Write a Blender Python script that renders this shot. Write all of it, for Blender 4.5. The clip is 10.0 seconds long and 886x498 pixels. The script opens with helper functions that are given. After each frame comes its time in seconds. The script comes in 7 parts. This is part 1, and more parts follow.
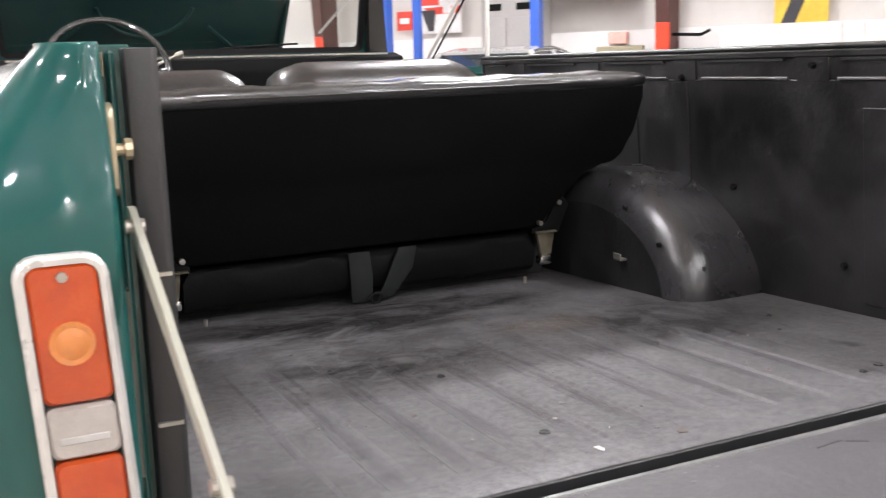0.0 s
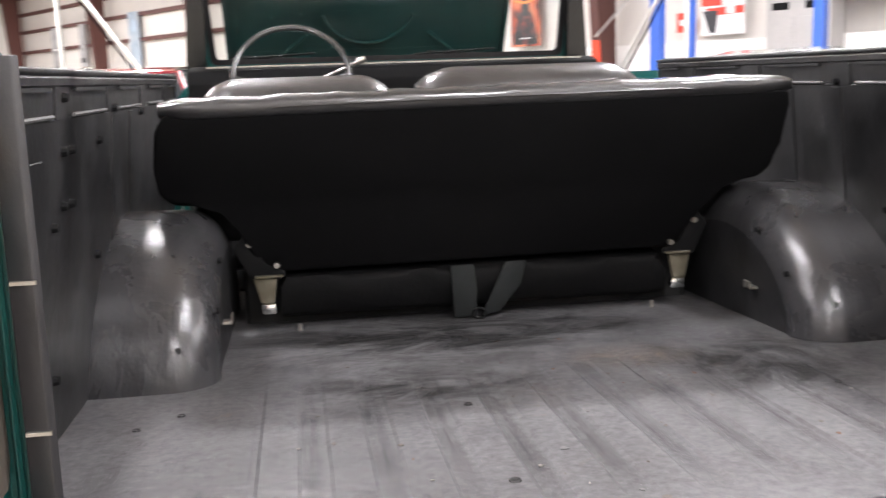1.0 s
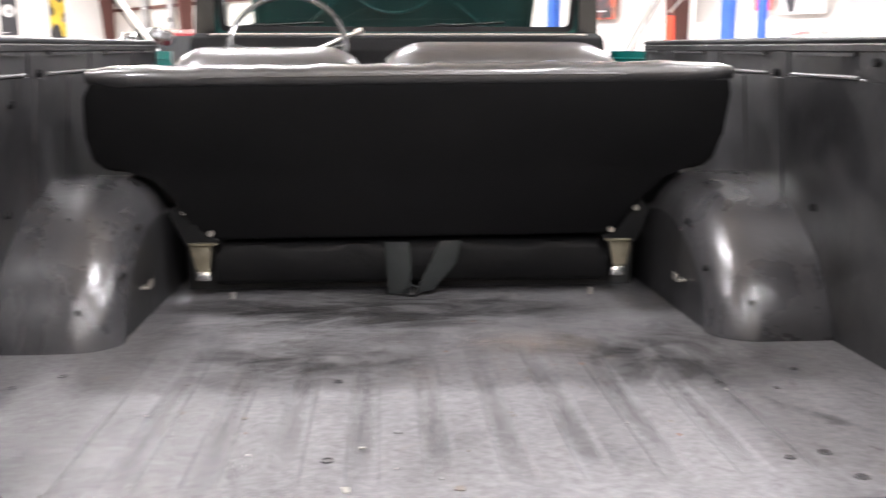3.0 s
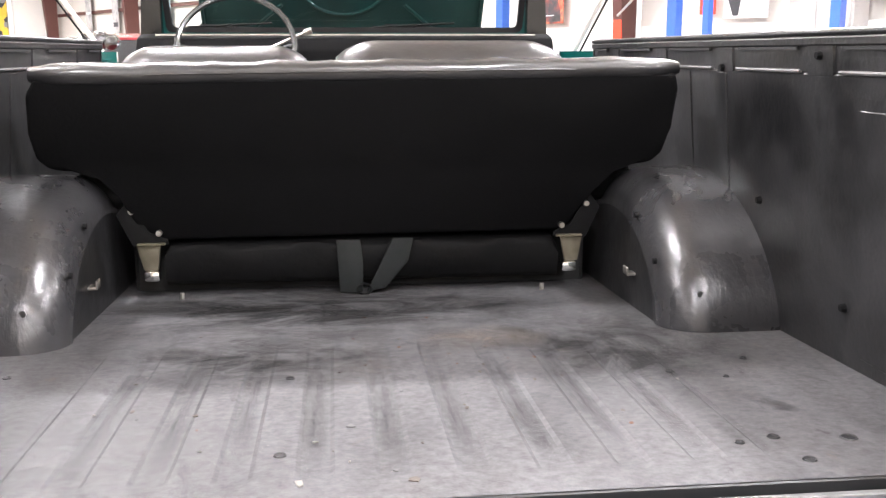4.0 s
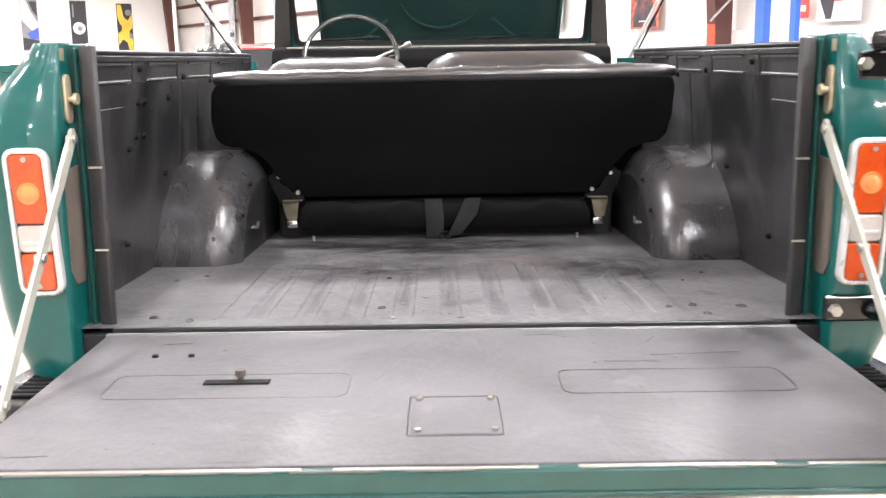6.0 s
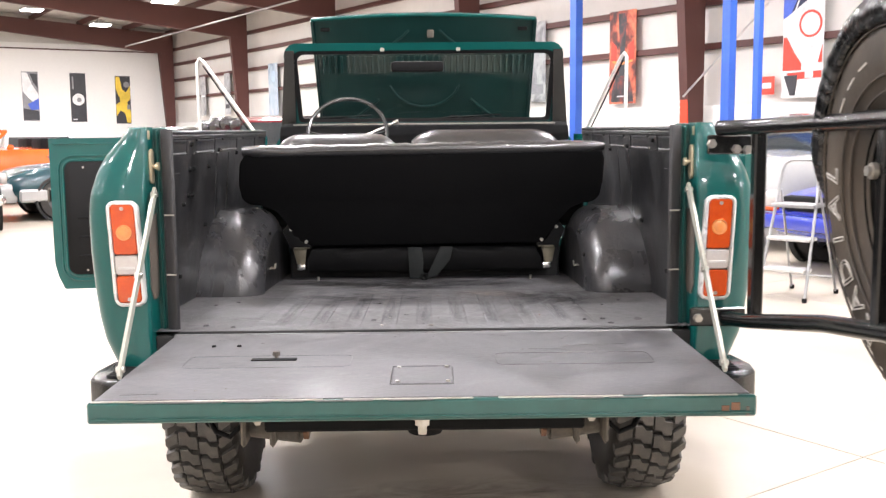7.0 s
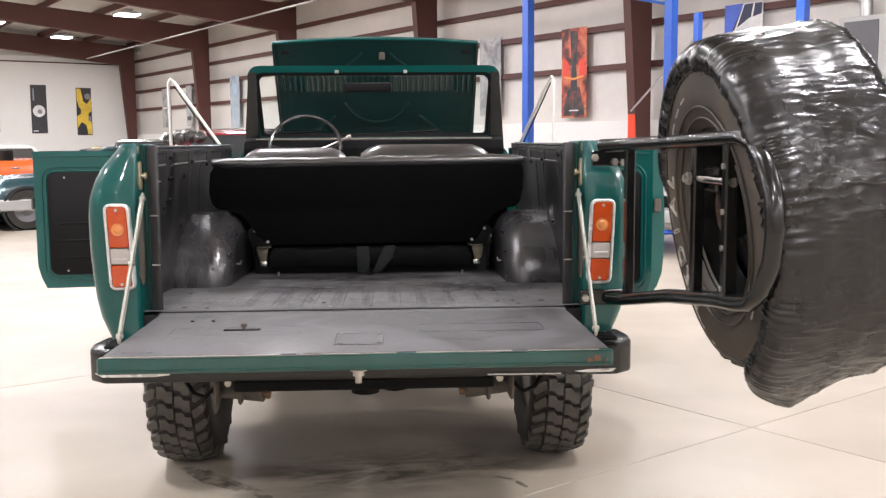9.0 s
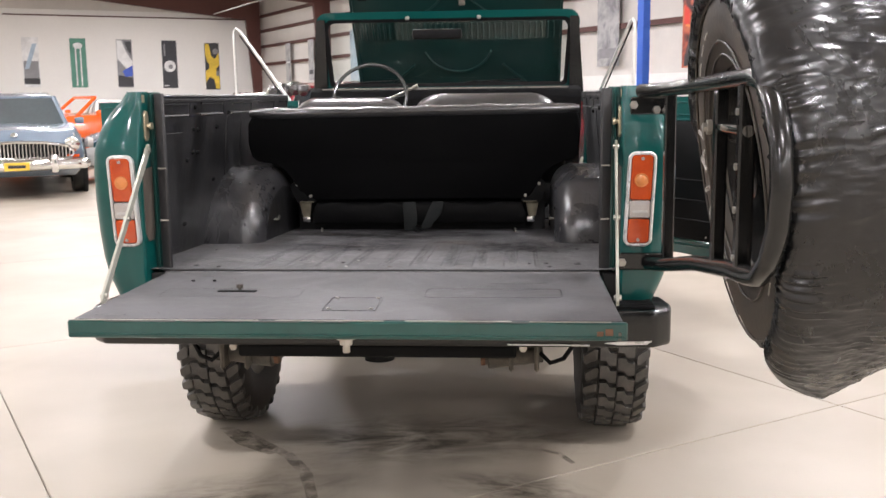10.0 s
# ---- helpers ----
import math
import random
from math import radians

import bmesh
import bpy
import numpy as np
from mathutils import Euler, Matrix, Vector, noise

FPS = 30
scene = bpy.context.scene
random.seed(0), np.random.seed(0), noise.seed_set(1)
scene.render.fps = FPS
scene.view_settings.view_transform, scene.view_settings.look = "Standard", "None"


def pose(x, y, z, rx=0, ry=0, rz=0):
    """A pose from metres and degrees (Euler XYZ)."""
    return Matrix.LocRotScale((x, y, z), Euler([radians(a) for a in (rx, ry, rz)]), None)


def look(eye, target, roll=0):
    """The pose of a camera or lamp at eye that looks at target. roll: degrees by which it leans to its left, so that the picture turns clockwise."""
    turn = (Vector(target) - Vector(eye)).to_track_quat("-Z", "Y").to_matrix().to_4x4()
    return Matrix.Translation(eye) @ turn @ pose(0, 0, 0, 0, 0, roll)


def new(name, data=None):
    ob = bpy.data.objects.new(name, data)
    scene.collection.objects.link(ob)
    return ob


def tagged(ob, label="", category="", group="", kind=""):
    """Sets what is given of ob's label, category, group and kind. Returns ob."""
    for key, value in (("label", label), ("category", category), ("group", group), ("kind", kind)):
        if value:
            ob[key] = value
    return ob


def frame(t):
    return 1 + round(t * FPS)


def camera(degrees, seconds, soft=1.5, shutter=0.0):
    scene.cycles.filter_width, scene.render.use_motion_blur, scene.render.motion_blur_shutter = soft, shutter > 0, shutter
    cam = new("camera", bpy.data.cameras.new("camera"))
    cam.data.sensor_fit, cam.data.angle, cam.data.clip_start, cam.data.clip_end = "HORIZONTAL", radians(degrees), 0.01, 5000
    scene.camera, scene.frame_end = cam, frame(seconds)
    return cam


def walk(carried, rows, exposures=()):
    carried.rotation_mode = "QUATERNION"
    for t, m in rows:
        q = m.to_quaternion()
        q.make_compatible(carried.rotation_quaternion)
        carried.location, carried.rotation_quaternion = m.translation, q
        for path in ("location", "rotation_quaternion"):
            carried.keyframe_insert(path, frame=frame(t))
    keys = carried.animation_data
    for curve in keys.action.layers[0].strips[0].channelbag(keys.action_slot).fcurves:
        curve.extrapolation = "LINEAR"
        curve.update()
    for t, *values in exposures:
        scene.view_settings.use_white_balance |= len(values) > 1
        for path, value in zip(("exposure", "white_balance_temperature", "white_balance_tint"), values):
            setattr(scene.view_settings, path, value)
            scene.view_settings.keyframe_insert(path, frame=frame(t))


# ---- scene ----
cam = camera(48.4, 10.0, 1.3, 0.35)
PATH = [
    (0, (-0.833, -0.98, 1.348), (0.008, 0.797, 0.979), -1.6),
    (0.5, (-0.599, -1.005, 1.342), (-0.006, 0.872, 0.99), -2.0),
    (1, (-0.392, -0.996, 1.337), (-0.111, 0.954, 0.993), -1.9),
    (1.5, (-0.234, -1.017, 1.333), (-0.396, 0.946, 0.986), -1.3),
    (2, (-0.136, -1.011, 1.335), (-0.478, 0.922, 0.953), -0.5),
    (2.5, (-0.086, -1.021, 1.341), (-0.29, 0.929, 0.947), -0.2),
    (3, (-0.067, -1.028, 1.349), (0.052, 0.928, 0.948), 0.0),
    (3.2, (-0.062, -1.028, 1.342), (0.183, 0.917, 0.947), 0.0),
    (4.3, (-0.067, -1.032, 1.331), (0.101, 0.923, 0.940), -0.3),
    (4.5, (-0.067, -1.060, 1.332), (0.038, 0.897, 0.936), -0.3),
    (5, (-0.048, -1.240, 1.328), (-0.057, 0.716, 0.912), -0.3),
    (5.2, (-0.043, -1.341, 1.328), (-0.055, 0.615, 0.909), -0.4),
    (6.3, (-0.011, -2.069, 1.349), (0.008, -0.098, 1.007), -0.7),
    (6.5, (-0.003, -2.23, 1.355), (0.022, -0.255, 1.044), -0.6),
    (7, (0.013, -2.587, 1.365), (0.043, -0.601, 1.124), -0.5),
    (7.5, (0.029, -2.897, 1.372), (0.105, -0.909, 1.171), -0.1),
    (8, (0.027, -3.092, 1.378), (0.115, -1.104, 1.173), -0.1),
    (8.5, (0.035, -3.184, 1.38), (0.124, -1.196, 1.176), -0.3),
    (9, (0.087, -3.19, 1.379), (0.193, -1.204, 1.161), -0.4),
    (9.5, (0.231, -3.11, 1.371), (0.212, -1.124, 1.135), -0.4),
    (10, (0.414, -2.918, 1.356), (0.263, -0.948, 1.048), -0.7),
]

walk(cam, [(t, look(eye, target, roll)) for t, eye, target, roll in PATH],
     exposures=[(0.0, -0.03), (1.8, 0.72), (3.2, 0.85), (5.0, 0.95), (6.5, 0.6), (7.5, 0.22), (8.5, -0.17), (10.0, -0.26)])

# ---- world and lamps ----
world = bpy.data.worlds.new("hall_air")
scene.world = world
world.use_nodes = True
world.node_tree.nodes["Background"].inputs[0].default_value = (1.0, 0.97, 0.95, 1)
world.node_tree.nodes["Background"].inputs[1].default_value = 0.02
LAMP_WATTS = 235.0
LAMP_COLOUR = (1.0, 0.972, 1.01)
HALL = 32.0                    # turn of the hall against the truck, degrees
U_WALL, V_WALL = 12.28, 41.0   # the two walls that are seen
U_BACK, V_BACK = -22.0, -13.0
EAVE, RIDGE, U_RIDGE = 5.2, 6.3, -5.0
B = pose(0, 0, 0, 0, 0, HALL)


# ---- materials ----
def node(nt, kind, **values):
    n = nt.nodes.new(kind)
    for k, v in values.items():
        n.inputs[k].default_value = v
    return n


def mat(name, colour, rough=0.5, metal=0.0, second=None, amount=0.5, scale=6.0, fine=60.0, grain=0.12, bump=0.1,
        coat=0.0, vary=0.12, stretch=(1, 1, 1), emit=0.0, through_light=0.0, spec=0.5, piece=0.0):
    """Paint, metal, rubber or stone: two scales of variation in colour and gloss, and a fine relief."""
    m = bpy.data.materials.new(name)
    m.use_nodes = True
    nt = m.node_tree
    p = nt.nodes["Principled BSDF"]
    link = nt.links.new
    co = nt.nodes.new("ShaderNodeTexCoord")
    mp = node(nt, "ShaderNodeMapping", Scale=stretch)
    link(co.outputs["Object"], mp.inputs["Vector"])
    big = node(nt, "ShaderNodeTexNoise", Scale=scale, Detail=5.0, Roughness=0.6)
    small = node(nt, "ShaderNodeTexNoise", Scale=fine, Detail=4.0, Roughness=0.65)
    for n in (big, small):
        link(mp.outputs[0], n.inputs["Vector"])
    ramp = nt.nodes.new("ShaderNodeValToRGB")
    ramp.color_ramp.elements[0].position, ramp.color_ramp.elements[1].position = 0.5 - 0.25, 0.5 + 0.25
    link(big.outputs["Fac"], ramp.inputs[0])
    second = second or tuple(c * (1 + vary) for c in colour)
    mix = nt.nodes.new("ShaderNodeMix")
    mix.data_type = "RGBA"
    mix.inputs[6].default_value, mix.inputs[7].default_value = (*colour, 1), (*second, 1)
    f = node(nt, "ShaderNodeMath", **{})
    f.operation = "MULTIPLY"
    f.inputs[1].default_value = amount * 2 if amount < 0.5 else 1.0
    link(ramp.outputs[0], f.inputs[0])
    link(f.outputs[0], mix.inputs[0])
    g = node(nt, "ShaderNodeMapRange")
    g.inputs["To Min"].default_value, g.inputs["To Max"].default_value = 1 - grain, 1 + grain
    link(small.outputs["Fac"], g.inputs[0])
    mul = nt.nodes.new("ShaderNodeMix")
    mul.data_type, mul.blend_type = "RGBA", "MULTIPLY"
    mul.inputs[0].default_value = 1.0
    link(mix.outputs[2], mul.inputs[6])
    link(g.outputs[0], mul.inputs[7])
    out = mul.outputs[2]
    if piece:
        info = nt.nodes.new("ShaderNodeObjectInfo")
        r = node(nt, "ShaderNodeMapRange")
        r.inputs["To Min"].default_value, r.inputs["To Max"].default_value = 1 - piece, 1 + piece
        link(info.outputs["Random"], r.inputs[0])
        mul2 = nt.nodes.new("ShaderNodeMix")
        mul2.data_type, mul2.blend_type = "RGBA", "MULTIPLY"
        mul2.inputs[0].default_value = 1.0
        link(out, mul2.inputs[6])
        link(r.outputs[0], mul2.inputs[7])
        out = mul2.outputs[2]
    link(out, p.inputs["Base Color"])
    rr = node(nt, "ShaderNodeMapRange")
    rr.inputs["To Min"].default_value, rr.inputs["To Max"].default_value = max(0.02, rough * 0.8), min(1, rough * 1.2)
    link(big.outputs["Fac"], rr.inputs[0])
    link(rr.outputs[0], p.inputs["Roughness"])
    p.inputs["Metallic"].default_value = metal
    p.inputs["Specular IOR Level"].default_value = spec
    p.inputs["Coat Weight"].default_value = coat
    p.inputs["Coat Roughness"].default_value = 0.06
    if bump:
        b = node(nt, "ShaderNodeBump", Strength=bump, Distance=0.004)
        link(small.outputs["Fac"], b.inputs["Height"])
        link(b.outputs[0], p.inputs["Normal"])
    if emit:
        p.inputs["Emission Color"].default_value = (*LAMP_COLOUR, 1)
        p.inputs["Emission Strength"].default_value = emit
    if through_light:
        p.inputs["Transmission Weight"].default_value = through_light
    return m


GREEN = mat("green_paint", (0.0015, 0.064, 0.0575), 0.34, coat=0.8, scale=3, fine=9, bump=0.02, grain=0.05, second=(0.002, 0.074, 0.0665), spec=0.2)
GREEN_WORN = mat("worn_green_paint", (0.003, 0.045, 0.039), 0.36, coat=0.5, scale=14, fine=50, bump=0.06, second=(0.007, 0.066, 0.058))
# Hood: shade underneath and dimness behind the glass are put into this green.
GREEN_HOOD_DIM = mat("hood_green_dimmed", (0.0030, 0.024, 0.023), 0.42, scale=4, fine=40, bump=0.08, second=(0.0045, 0.032, 0.030))


def worn_floor_paint(name, dark, light, rusty):
    """Scuffed grey paint: long streaks, cloudy stains, fine grain and a few rusty specks."""
    mt = bpy.data.materials.new(name)
    mt.use_nodes = True
    nt = mt.node_tree
    p, link = nt.nodes["Principled BSDF"], nt.links.new
    co = nt.nodes.new("ShaderNodeTexCoord")

    def field(scale, stretch, detail=5.0, rough=0.6, lo=0.35, hi=0.65, warp=0.0):
        mp = node(nt, "ShaderNodeMapping", Scale=stretch)
        link(co.outputs["Object"], mp.inputs["Vector"])
        n = node(nt, "ShaderNodeTexNoise", Scale=scale, Detail=detail, Roughness=rough, Distortion=warp)
        link(mp.outputs[0], n.inputs["Vector"])
        g = node(nt, "ShaderNodeMapRange")
        g.inputs["From Min"].default_value, g.inputs["From Max"].default_value = lo, hi
        link(n.outputs["Fac"], g.inputs[0])
        return g.outputs[0]

    def blend(fac, a, b, mode="MIX"):
        mx = nt.nodes.new("ShaderNodeMix")
        mx.data_type, mx.blend_type = "RGBA", mode
        for sock, val in ((mx.inputs[0], fac), (mx.inputs[6], a), (mx.inputs[7], b)):
            if isinstance(val, (int, float)):
                sock.default_value = val
            elif isinstance(val, tuple):
                sock.default_value = (*val, 1)
            else:
                link(val, sock)
        return mx.outputs[2]

    clouds = field(3.4, (1, 0.8, 1), 7.0, 0.7, 0.38, 0.6, 0.9)
    streak = field(5.0, (3.2, 0.35, 1), 4.0, 0.6, 0.38, 0.64)
    grain = field(70.0, (1, 1, 1), 4.0, 0.7, 0.3, 0.7)
    col = blend(clouds, dark, light)
    col = blend(0.45, col, blend(streak, dark, light))
    col = blend(0.28, col, blend(grain, (0.02, 0.02, 0.02), (0.26, 0.255, 0.26)))
    col = blend(field(7.0, (1, 1, 1), 6.0, 0.7, 0.64, 0.74, 0.8), col, rusty)
    # dark scuffs, and pale scratches along the bed
    col = blend(field(11.0, (1, 0.6, 1), 6.0, 0.75, 0.60, 0.72, 1.2), col, tuple(c * 0.7 for c in dark))
    col = blend(field(16.0, (2.5, 0.25, 1), 5.0, 0.8, 0.70, 0.78, 0.5), col, (0.2, 0.195, 0.2))
    link(col, p.inputs["Base Color"])
    rr = node(nt, "ShaderNodeMapRange")
    rr.inputs["To Min"].default_value, rr.inputs["To Max"].default_value = 0.42, 0.66
    link(clouds, rr.inputs[0])
    link(rr.outputs[0], p.inputs["Roughness"])
    b = node(nt, "ShaderNodeBump", Strength=0.18, Distance=0.002)
    link(grain, b.inputs["Height"])
    link(b.outputs[0], p.inputs["Normal"])
    return mt


def field_of(nt, scale, stretch=(1, 1, 1), detail=5.0, rough=0.6, lo=0.35, hi=0.65, warp=0.0, ridged=False, turn=(0, 0, 0)):
    """A noise field in the object's own metres, stretched from 0 at lo to 1 at hi."""
    co = nt.nodes.new("ShaderNodeTexCoord")
    mp = node(nt, "ShaderNodeMapping", Scale=stretch, Rotation=turn)
    nt.links.new(co.outputs["Object"], mp.inputs["Vector"])
    n = nt.nodes.new("ShaderNodeTexNoise")
    if ridged:
        n.noise_type = "RIDGED_MULTIFRACTAL"
    n.inputs["Scale"].default_value, n.inputs["Detail"].default_value = scale, detail
    n.inputs["Roughness"].default_value, n.inputs["Distortion"].default_value = rough, warp
    nt.links.new(mp.outputs[0], n.inputs["Vector"])
    g = node(nt, "ShaderNodeMapRange")
    g.inputs["From Min"].default_value, g.inputs["From Max"].default_value = lo, hi
    nt.links.new(n.outputs["Fac"], g.inputs[0])
    return g.outputs[0]


def blend_of(nt, fac, a, b, mode="MIX"):
    mx = nt.nodes.new("ShaderNodeMix")
    mx.data_type, mx.blend_type = "RGBA", mode
    for sock, val in ((mx.inputs[0], fac), (mx.inputs[6], a), (mx.inputs[7], b)):
        if isinstance(val, (int, float)):
            sock.default_value = val
        elif isinstance(val, tuple):
            sock.default_value = (*val, 1)
        else:
            nt.links.new(val, sock)
    return mx.outputs[2]


def relief(nt, p, layers):
    """Bumps laid over one another: (height, strength, distance)."""
    last = None
    for h, strength, dist in layers:
        b = node(nt, "ShaderNodeBump", Strength=strength, Distance=dist)
        nt.links.new(h, b.inputs["Height"])
        if last:
            nt.links.new(last, b.inputs["Normal"])
        last = b.outputs[0]
    nt.links.new(last, p.inputs["Normal"])


def lumpy_paint(name, dark, light, rough, scale, lumps, runs=0.0, spec=0.5):
    """Brushed-on bed coating: blotches, rubbed pale scuffs, and an uneven skin that breaks up the lamps' gleam."""
    mt = bpy.data.materials.new(name)
    mt.use_nodes = True
    nt = mt.node_tree
    p, link = nt.nodes["Principled BSDF"], nt.links.new
    blotch = field_of(nt, scale, (1, 1, 0.7), 6.0, 0.65, 0.36, 0.66, 0.7)
    scuff = field_of(nt, 7.0, (1, 1, 0.8), 6.0, 0.7, 0.58, 0.82, 0.6)
    grain = field_of(nt, 110.0, (1, 1, 1), 3.0, 0.7, 0.3, 0.7)
    col = blend_of(nt, blotch, dark, light)
    col = blend_of(nt, scuff, col, tuple(c * 1.4 for c in light))
    col = blend_of(nt, 0.14, col, blend_of(nt, grain, tuple(c * 0.6 for c in dark), tuple(c * 1.3 for c in light)))
    p.inputs["Specular IOR Level"].default_value = spec
    link(col, p.inputs["Base Color"])
    rr = node(nt, "ShaderNodeMapRange")
    rr.inputs["To Min"].default_value, rr.inputs["To Max"].default_value = rough * 0.8, rough * 1.35
    link(blotch, rr.inputs[0])
    link(rr.outputs[0], p.inputs["Roughness"])
    layers = [(field_of(nt, 16.0, (1, 1, 1), 3.0, 0.6, 0.2, 0.8), lumps, 0.006), (grain, 0.10, 0.002)]
    if runs:
        # brush runs, down the curve
        layers.append((field_of(nt, 34.0, (1, 0.6, 0.4), 3.0, 0.6, 0.45, 0.75, 0.5), runs, 0.003))
    relief(nt, p, layers)
    return mt


def creased_vinyl(name):
    """Thin shiny sheet with sharp creases across the tread, soft hollows, and dust."""
    mt = bpy.data.materials.new(name)
    mt.use_nodes = True
    nt = mt.node_tree
    p, link = nt.nodes["Principled BSDF"], nt.links.new
    dust = field_of(nt, 5.0, (1, 1, 1), 6.0, 0.7, 0.4, 0.7, 0.5)
    link(blend_of(nt, dust, (0.0036, 0.0036, 0.0038), (0.009, 0.0089, 0.0092)), p.inputs["Base Color"])
    rr = node(nt, "ShaderNodeMapRange")
    rr.inputs["To Min"].default_value, rr.inputs["To Max"].default_value = 0.23, 0.40
    link(dust, rr.inputs[0])
    link(rr.outputs[0], p.inputs["Roughness"])
    p.inputs["Specular IOR Level"].default_value = 0.6
    soft = field_of(nt, 4.5, (1.3, 1.0, 1.0), 3.0, 0.5, 0.2, 0.8, 0.8, False, (0.5, 0.4, 0.2))
    sharp = field_of(nt, 3.0, (1.1, 2.2, 2.2), 2.0, 0.5, 0.3, 1.5, 1.2, True, (0.0, 0.5, 0.3))
    fine = field_of(nt, 22.0, (0.6, 1.2, 1.2), 4.0, 0.65, 0.2, 0.8, 0.8, False, (0.0, -0.4, 0.0))
    relief(nt, p, ((soft, 0.20, 0.03), (sharp, 0.42, 0.010), (fine, 0.16, 0.005)))
    return mt


def sealed_floor(name):
    """Cream sealed concrete: cloudy, with worn traffic stains, fine pits and dirt."""
    mt = bpy.data.materials.new(name)
    mt.use_nodes = True
    nt = mt.node_tree
    p, link = nt.nodes["Principled BSDF"], nt.links.new
    col = blend_of(nt, field_of(nt, 0.6, detail=3.0, lo=0.15, hi=0.85), (0.46, 0.412, 0.342), (0.40, 0.355, 0.292))
    col = blend_of(nt, field_of(nt, 1.3, detail=3.0, rough=0.5, lo=0.22, hi=1.02, warp=0.3), col, (0.285, 0.240, 0.185))
    info = nt.nodes.new("ShaderNodeObjectInfo")
    r = node(nt, "ShaderNodeMapRange")
    r.inputs["To Min"].default_value, r.inputs["To Max"].default_value = 0.97, 1.03
    link(info.outputs["Random"], r.inputs[0])
    link(blend_of(nt, 1.0, col, r.outputs[0], "MULTIPLY"), p.inputs["Base Color"])
    rr = node(nt, "ShaderNodeMapRange")
    rr.inputs["To Min"].default_value, rr.inputs["To Max"].default_value = 0.37, 0.47
    link(field_of(nt, 1.4, detail=3.0, lo=0.1, hi=0.9), rr.inputs[0])
    link(rr.outputs[0], p.inputs["Roughness"])
    return mt


# paler than the hood sheet, so that its ribs read as lit
GREEN_RIB = mat("hood_rib_green", (0.0036, 0.031, 0.029), 0.4, scale=4, fine=40)
BED = worn_floor_paint("bed_floor_paint", (0.030, 0.0292, 0.0312), (0.084, 0.0823, 0.0868), (0.118, 0.093, 0.076))
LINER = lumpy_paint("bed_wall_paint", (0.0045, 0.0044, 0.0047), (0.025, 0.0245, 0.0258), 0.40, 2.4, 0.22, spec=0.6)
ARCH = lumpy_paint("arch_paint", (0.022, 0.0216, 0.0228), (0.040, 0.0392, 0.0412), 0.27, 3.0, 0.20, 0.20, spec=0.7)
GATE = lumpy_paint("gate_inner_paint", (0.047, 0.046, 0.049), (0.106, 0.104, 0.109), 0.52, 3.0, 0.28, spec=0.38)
VINYL = mat("black_vinyl", (0.004, 0.004, 0.004), 0.3, second=(0.009, 0.009, 0.009), scale=9, fine=40, bump=0.3, spec=0.5)
BOLSTER = mat("worn_shiny_vinyl", (0.005, 0.005, 0.0052), 0.34, second=(0.020, 0.0196, 0.0204), scale=10, fine=36, grain=0.3, bump=0.35, coat=0.7, spec=0.6)
CARDBOARD = mat("black_seat_back", (0.0052, 0.0052, 0.0055), 0.8, second=(0.0078, 0.0078, 0.0081), scale=3, fine=120, grain=0.25, bump=0.15, spec=0.06)
BLACK = mat("satin_black_paint", (0.004, 0.004, 0.004), 0.2, scale=8, fine=60, bump=0.05, second=(0.011, 0.011, 0.0105))
MATT = mat("matt_black", (0.0075, 0.0075, 0.0078), 0.65, scale=8, fine=80, bump=0.1, spec=0.1)
RUBBER = mat("tyre_rubber", (0.008, 0.0076, 0.0072), 0.6, second=(0.03, 0.026, 0.021), scale=7, fine=90, grain=0.25, bump=0.3)
DUSTY_RUBBER = mat("dusty_sidewall_rubber", (0.015, 0.0135, 0.012), 0.5, second=(0.078, 0.060, 0.043), scale=4.5, fine=70, grain=0.25, bump=0.2)
TREAD = mat("worn_tread_rubber", (0.036, 0.0335, 0.030), 0.5, second=(0.088, 0.079, 0.068), scale=16, fine=110, grain=0.3, bump=0.3)
ROAD_DIRT = mat("road_dirt_on_steel", (0.05, 0.046, 0.04), 0.75, second=(0.13, 0.112, 0.09), scale=18, fine=90, grain=0.4, bump=0.3)
CHROME = mat("chrome", (0.75, 0.75, 0.74), 0.12, metal=1, scale=20, fine=100, bump=0.02, grain=0.04)
STEEL = mat("dull_steel", (0.5, 0.49, 0.46), 0.38, metal=0.9, second=(0.36, 0.33, 0.28), scale=25, fine=120, bump=0.08)
ZINC = mat("yellowed_zinc", (0.52, 0.46, 0.32), 0.42, metal=0.7, second=(0.4, 0.34, 0.24), scale=30, fine=120, bump=0.1)
STRUT = mat("painted_strut", (0.4, 0.4, 0.35), 0.4, metal=0.3, second=(0.36, 0.36, 0.3), scale=16, fine=80, bump=0.08)
BEZEL = mat("lamp_bezel", (0.56, 0.555, 0.54), 0.28, metal=0.35, scale=20, fine=60, bump=0.02)
AMBER = mat("amber_lens", (0.40, 0.042, 0.006), 0.2, second=(0.5, 0.072, 0.009), scale=24, fine=140, bump=0.15, coat=0.5)
AMBER_DEEP = mat("amber_bulb_ring", (0.55, 0.19, 0.05), 0.25, scale=30, fine=160, bump=0.2, coat=0.5)
CLEAR_LENS = mat("white_lens", (0.44, 0.41, 0.38), 0.22, second=(0.36, 0.33, 0.31), scale=14, fine=140, bump=0.15, coat=0.4)
COVER = creased_vinyl("black_vinyl_cover")
STRAP = mat("seat_belt_webbing", (0.0032, 0.0052, 0.0052), 0.75, second=(0.0045, 0.0068, 0.0067), scale=20, fine=300, bump=0.3)
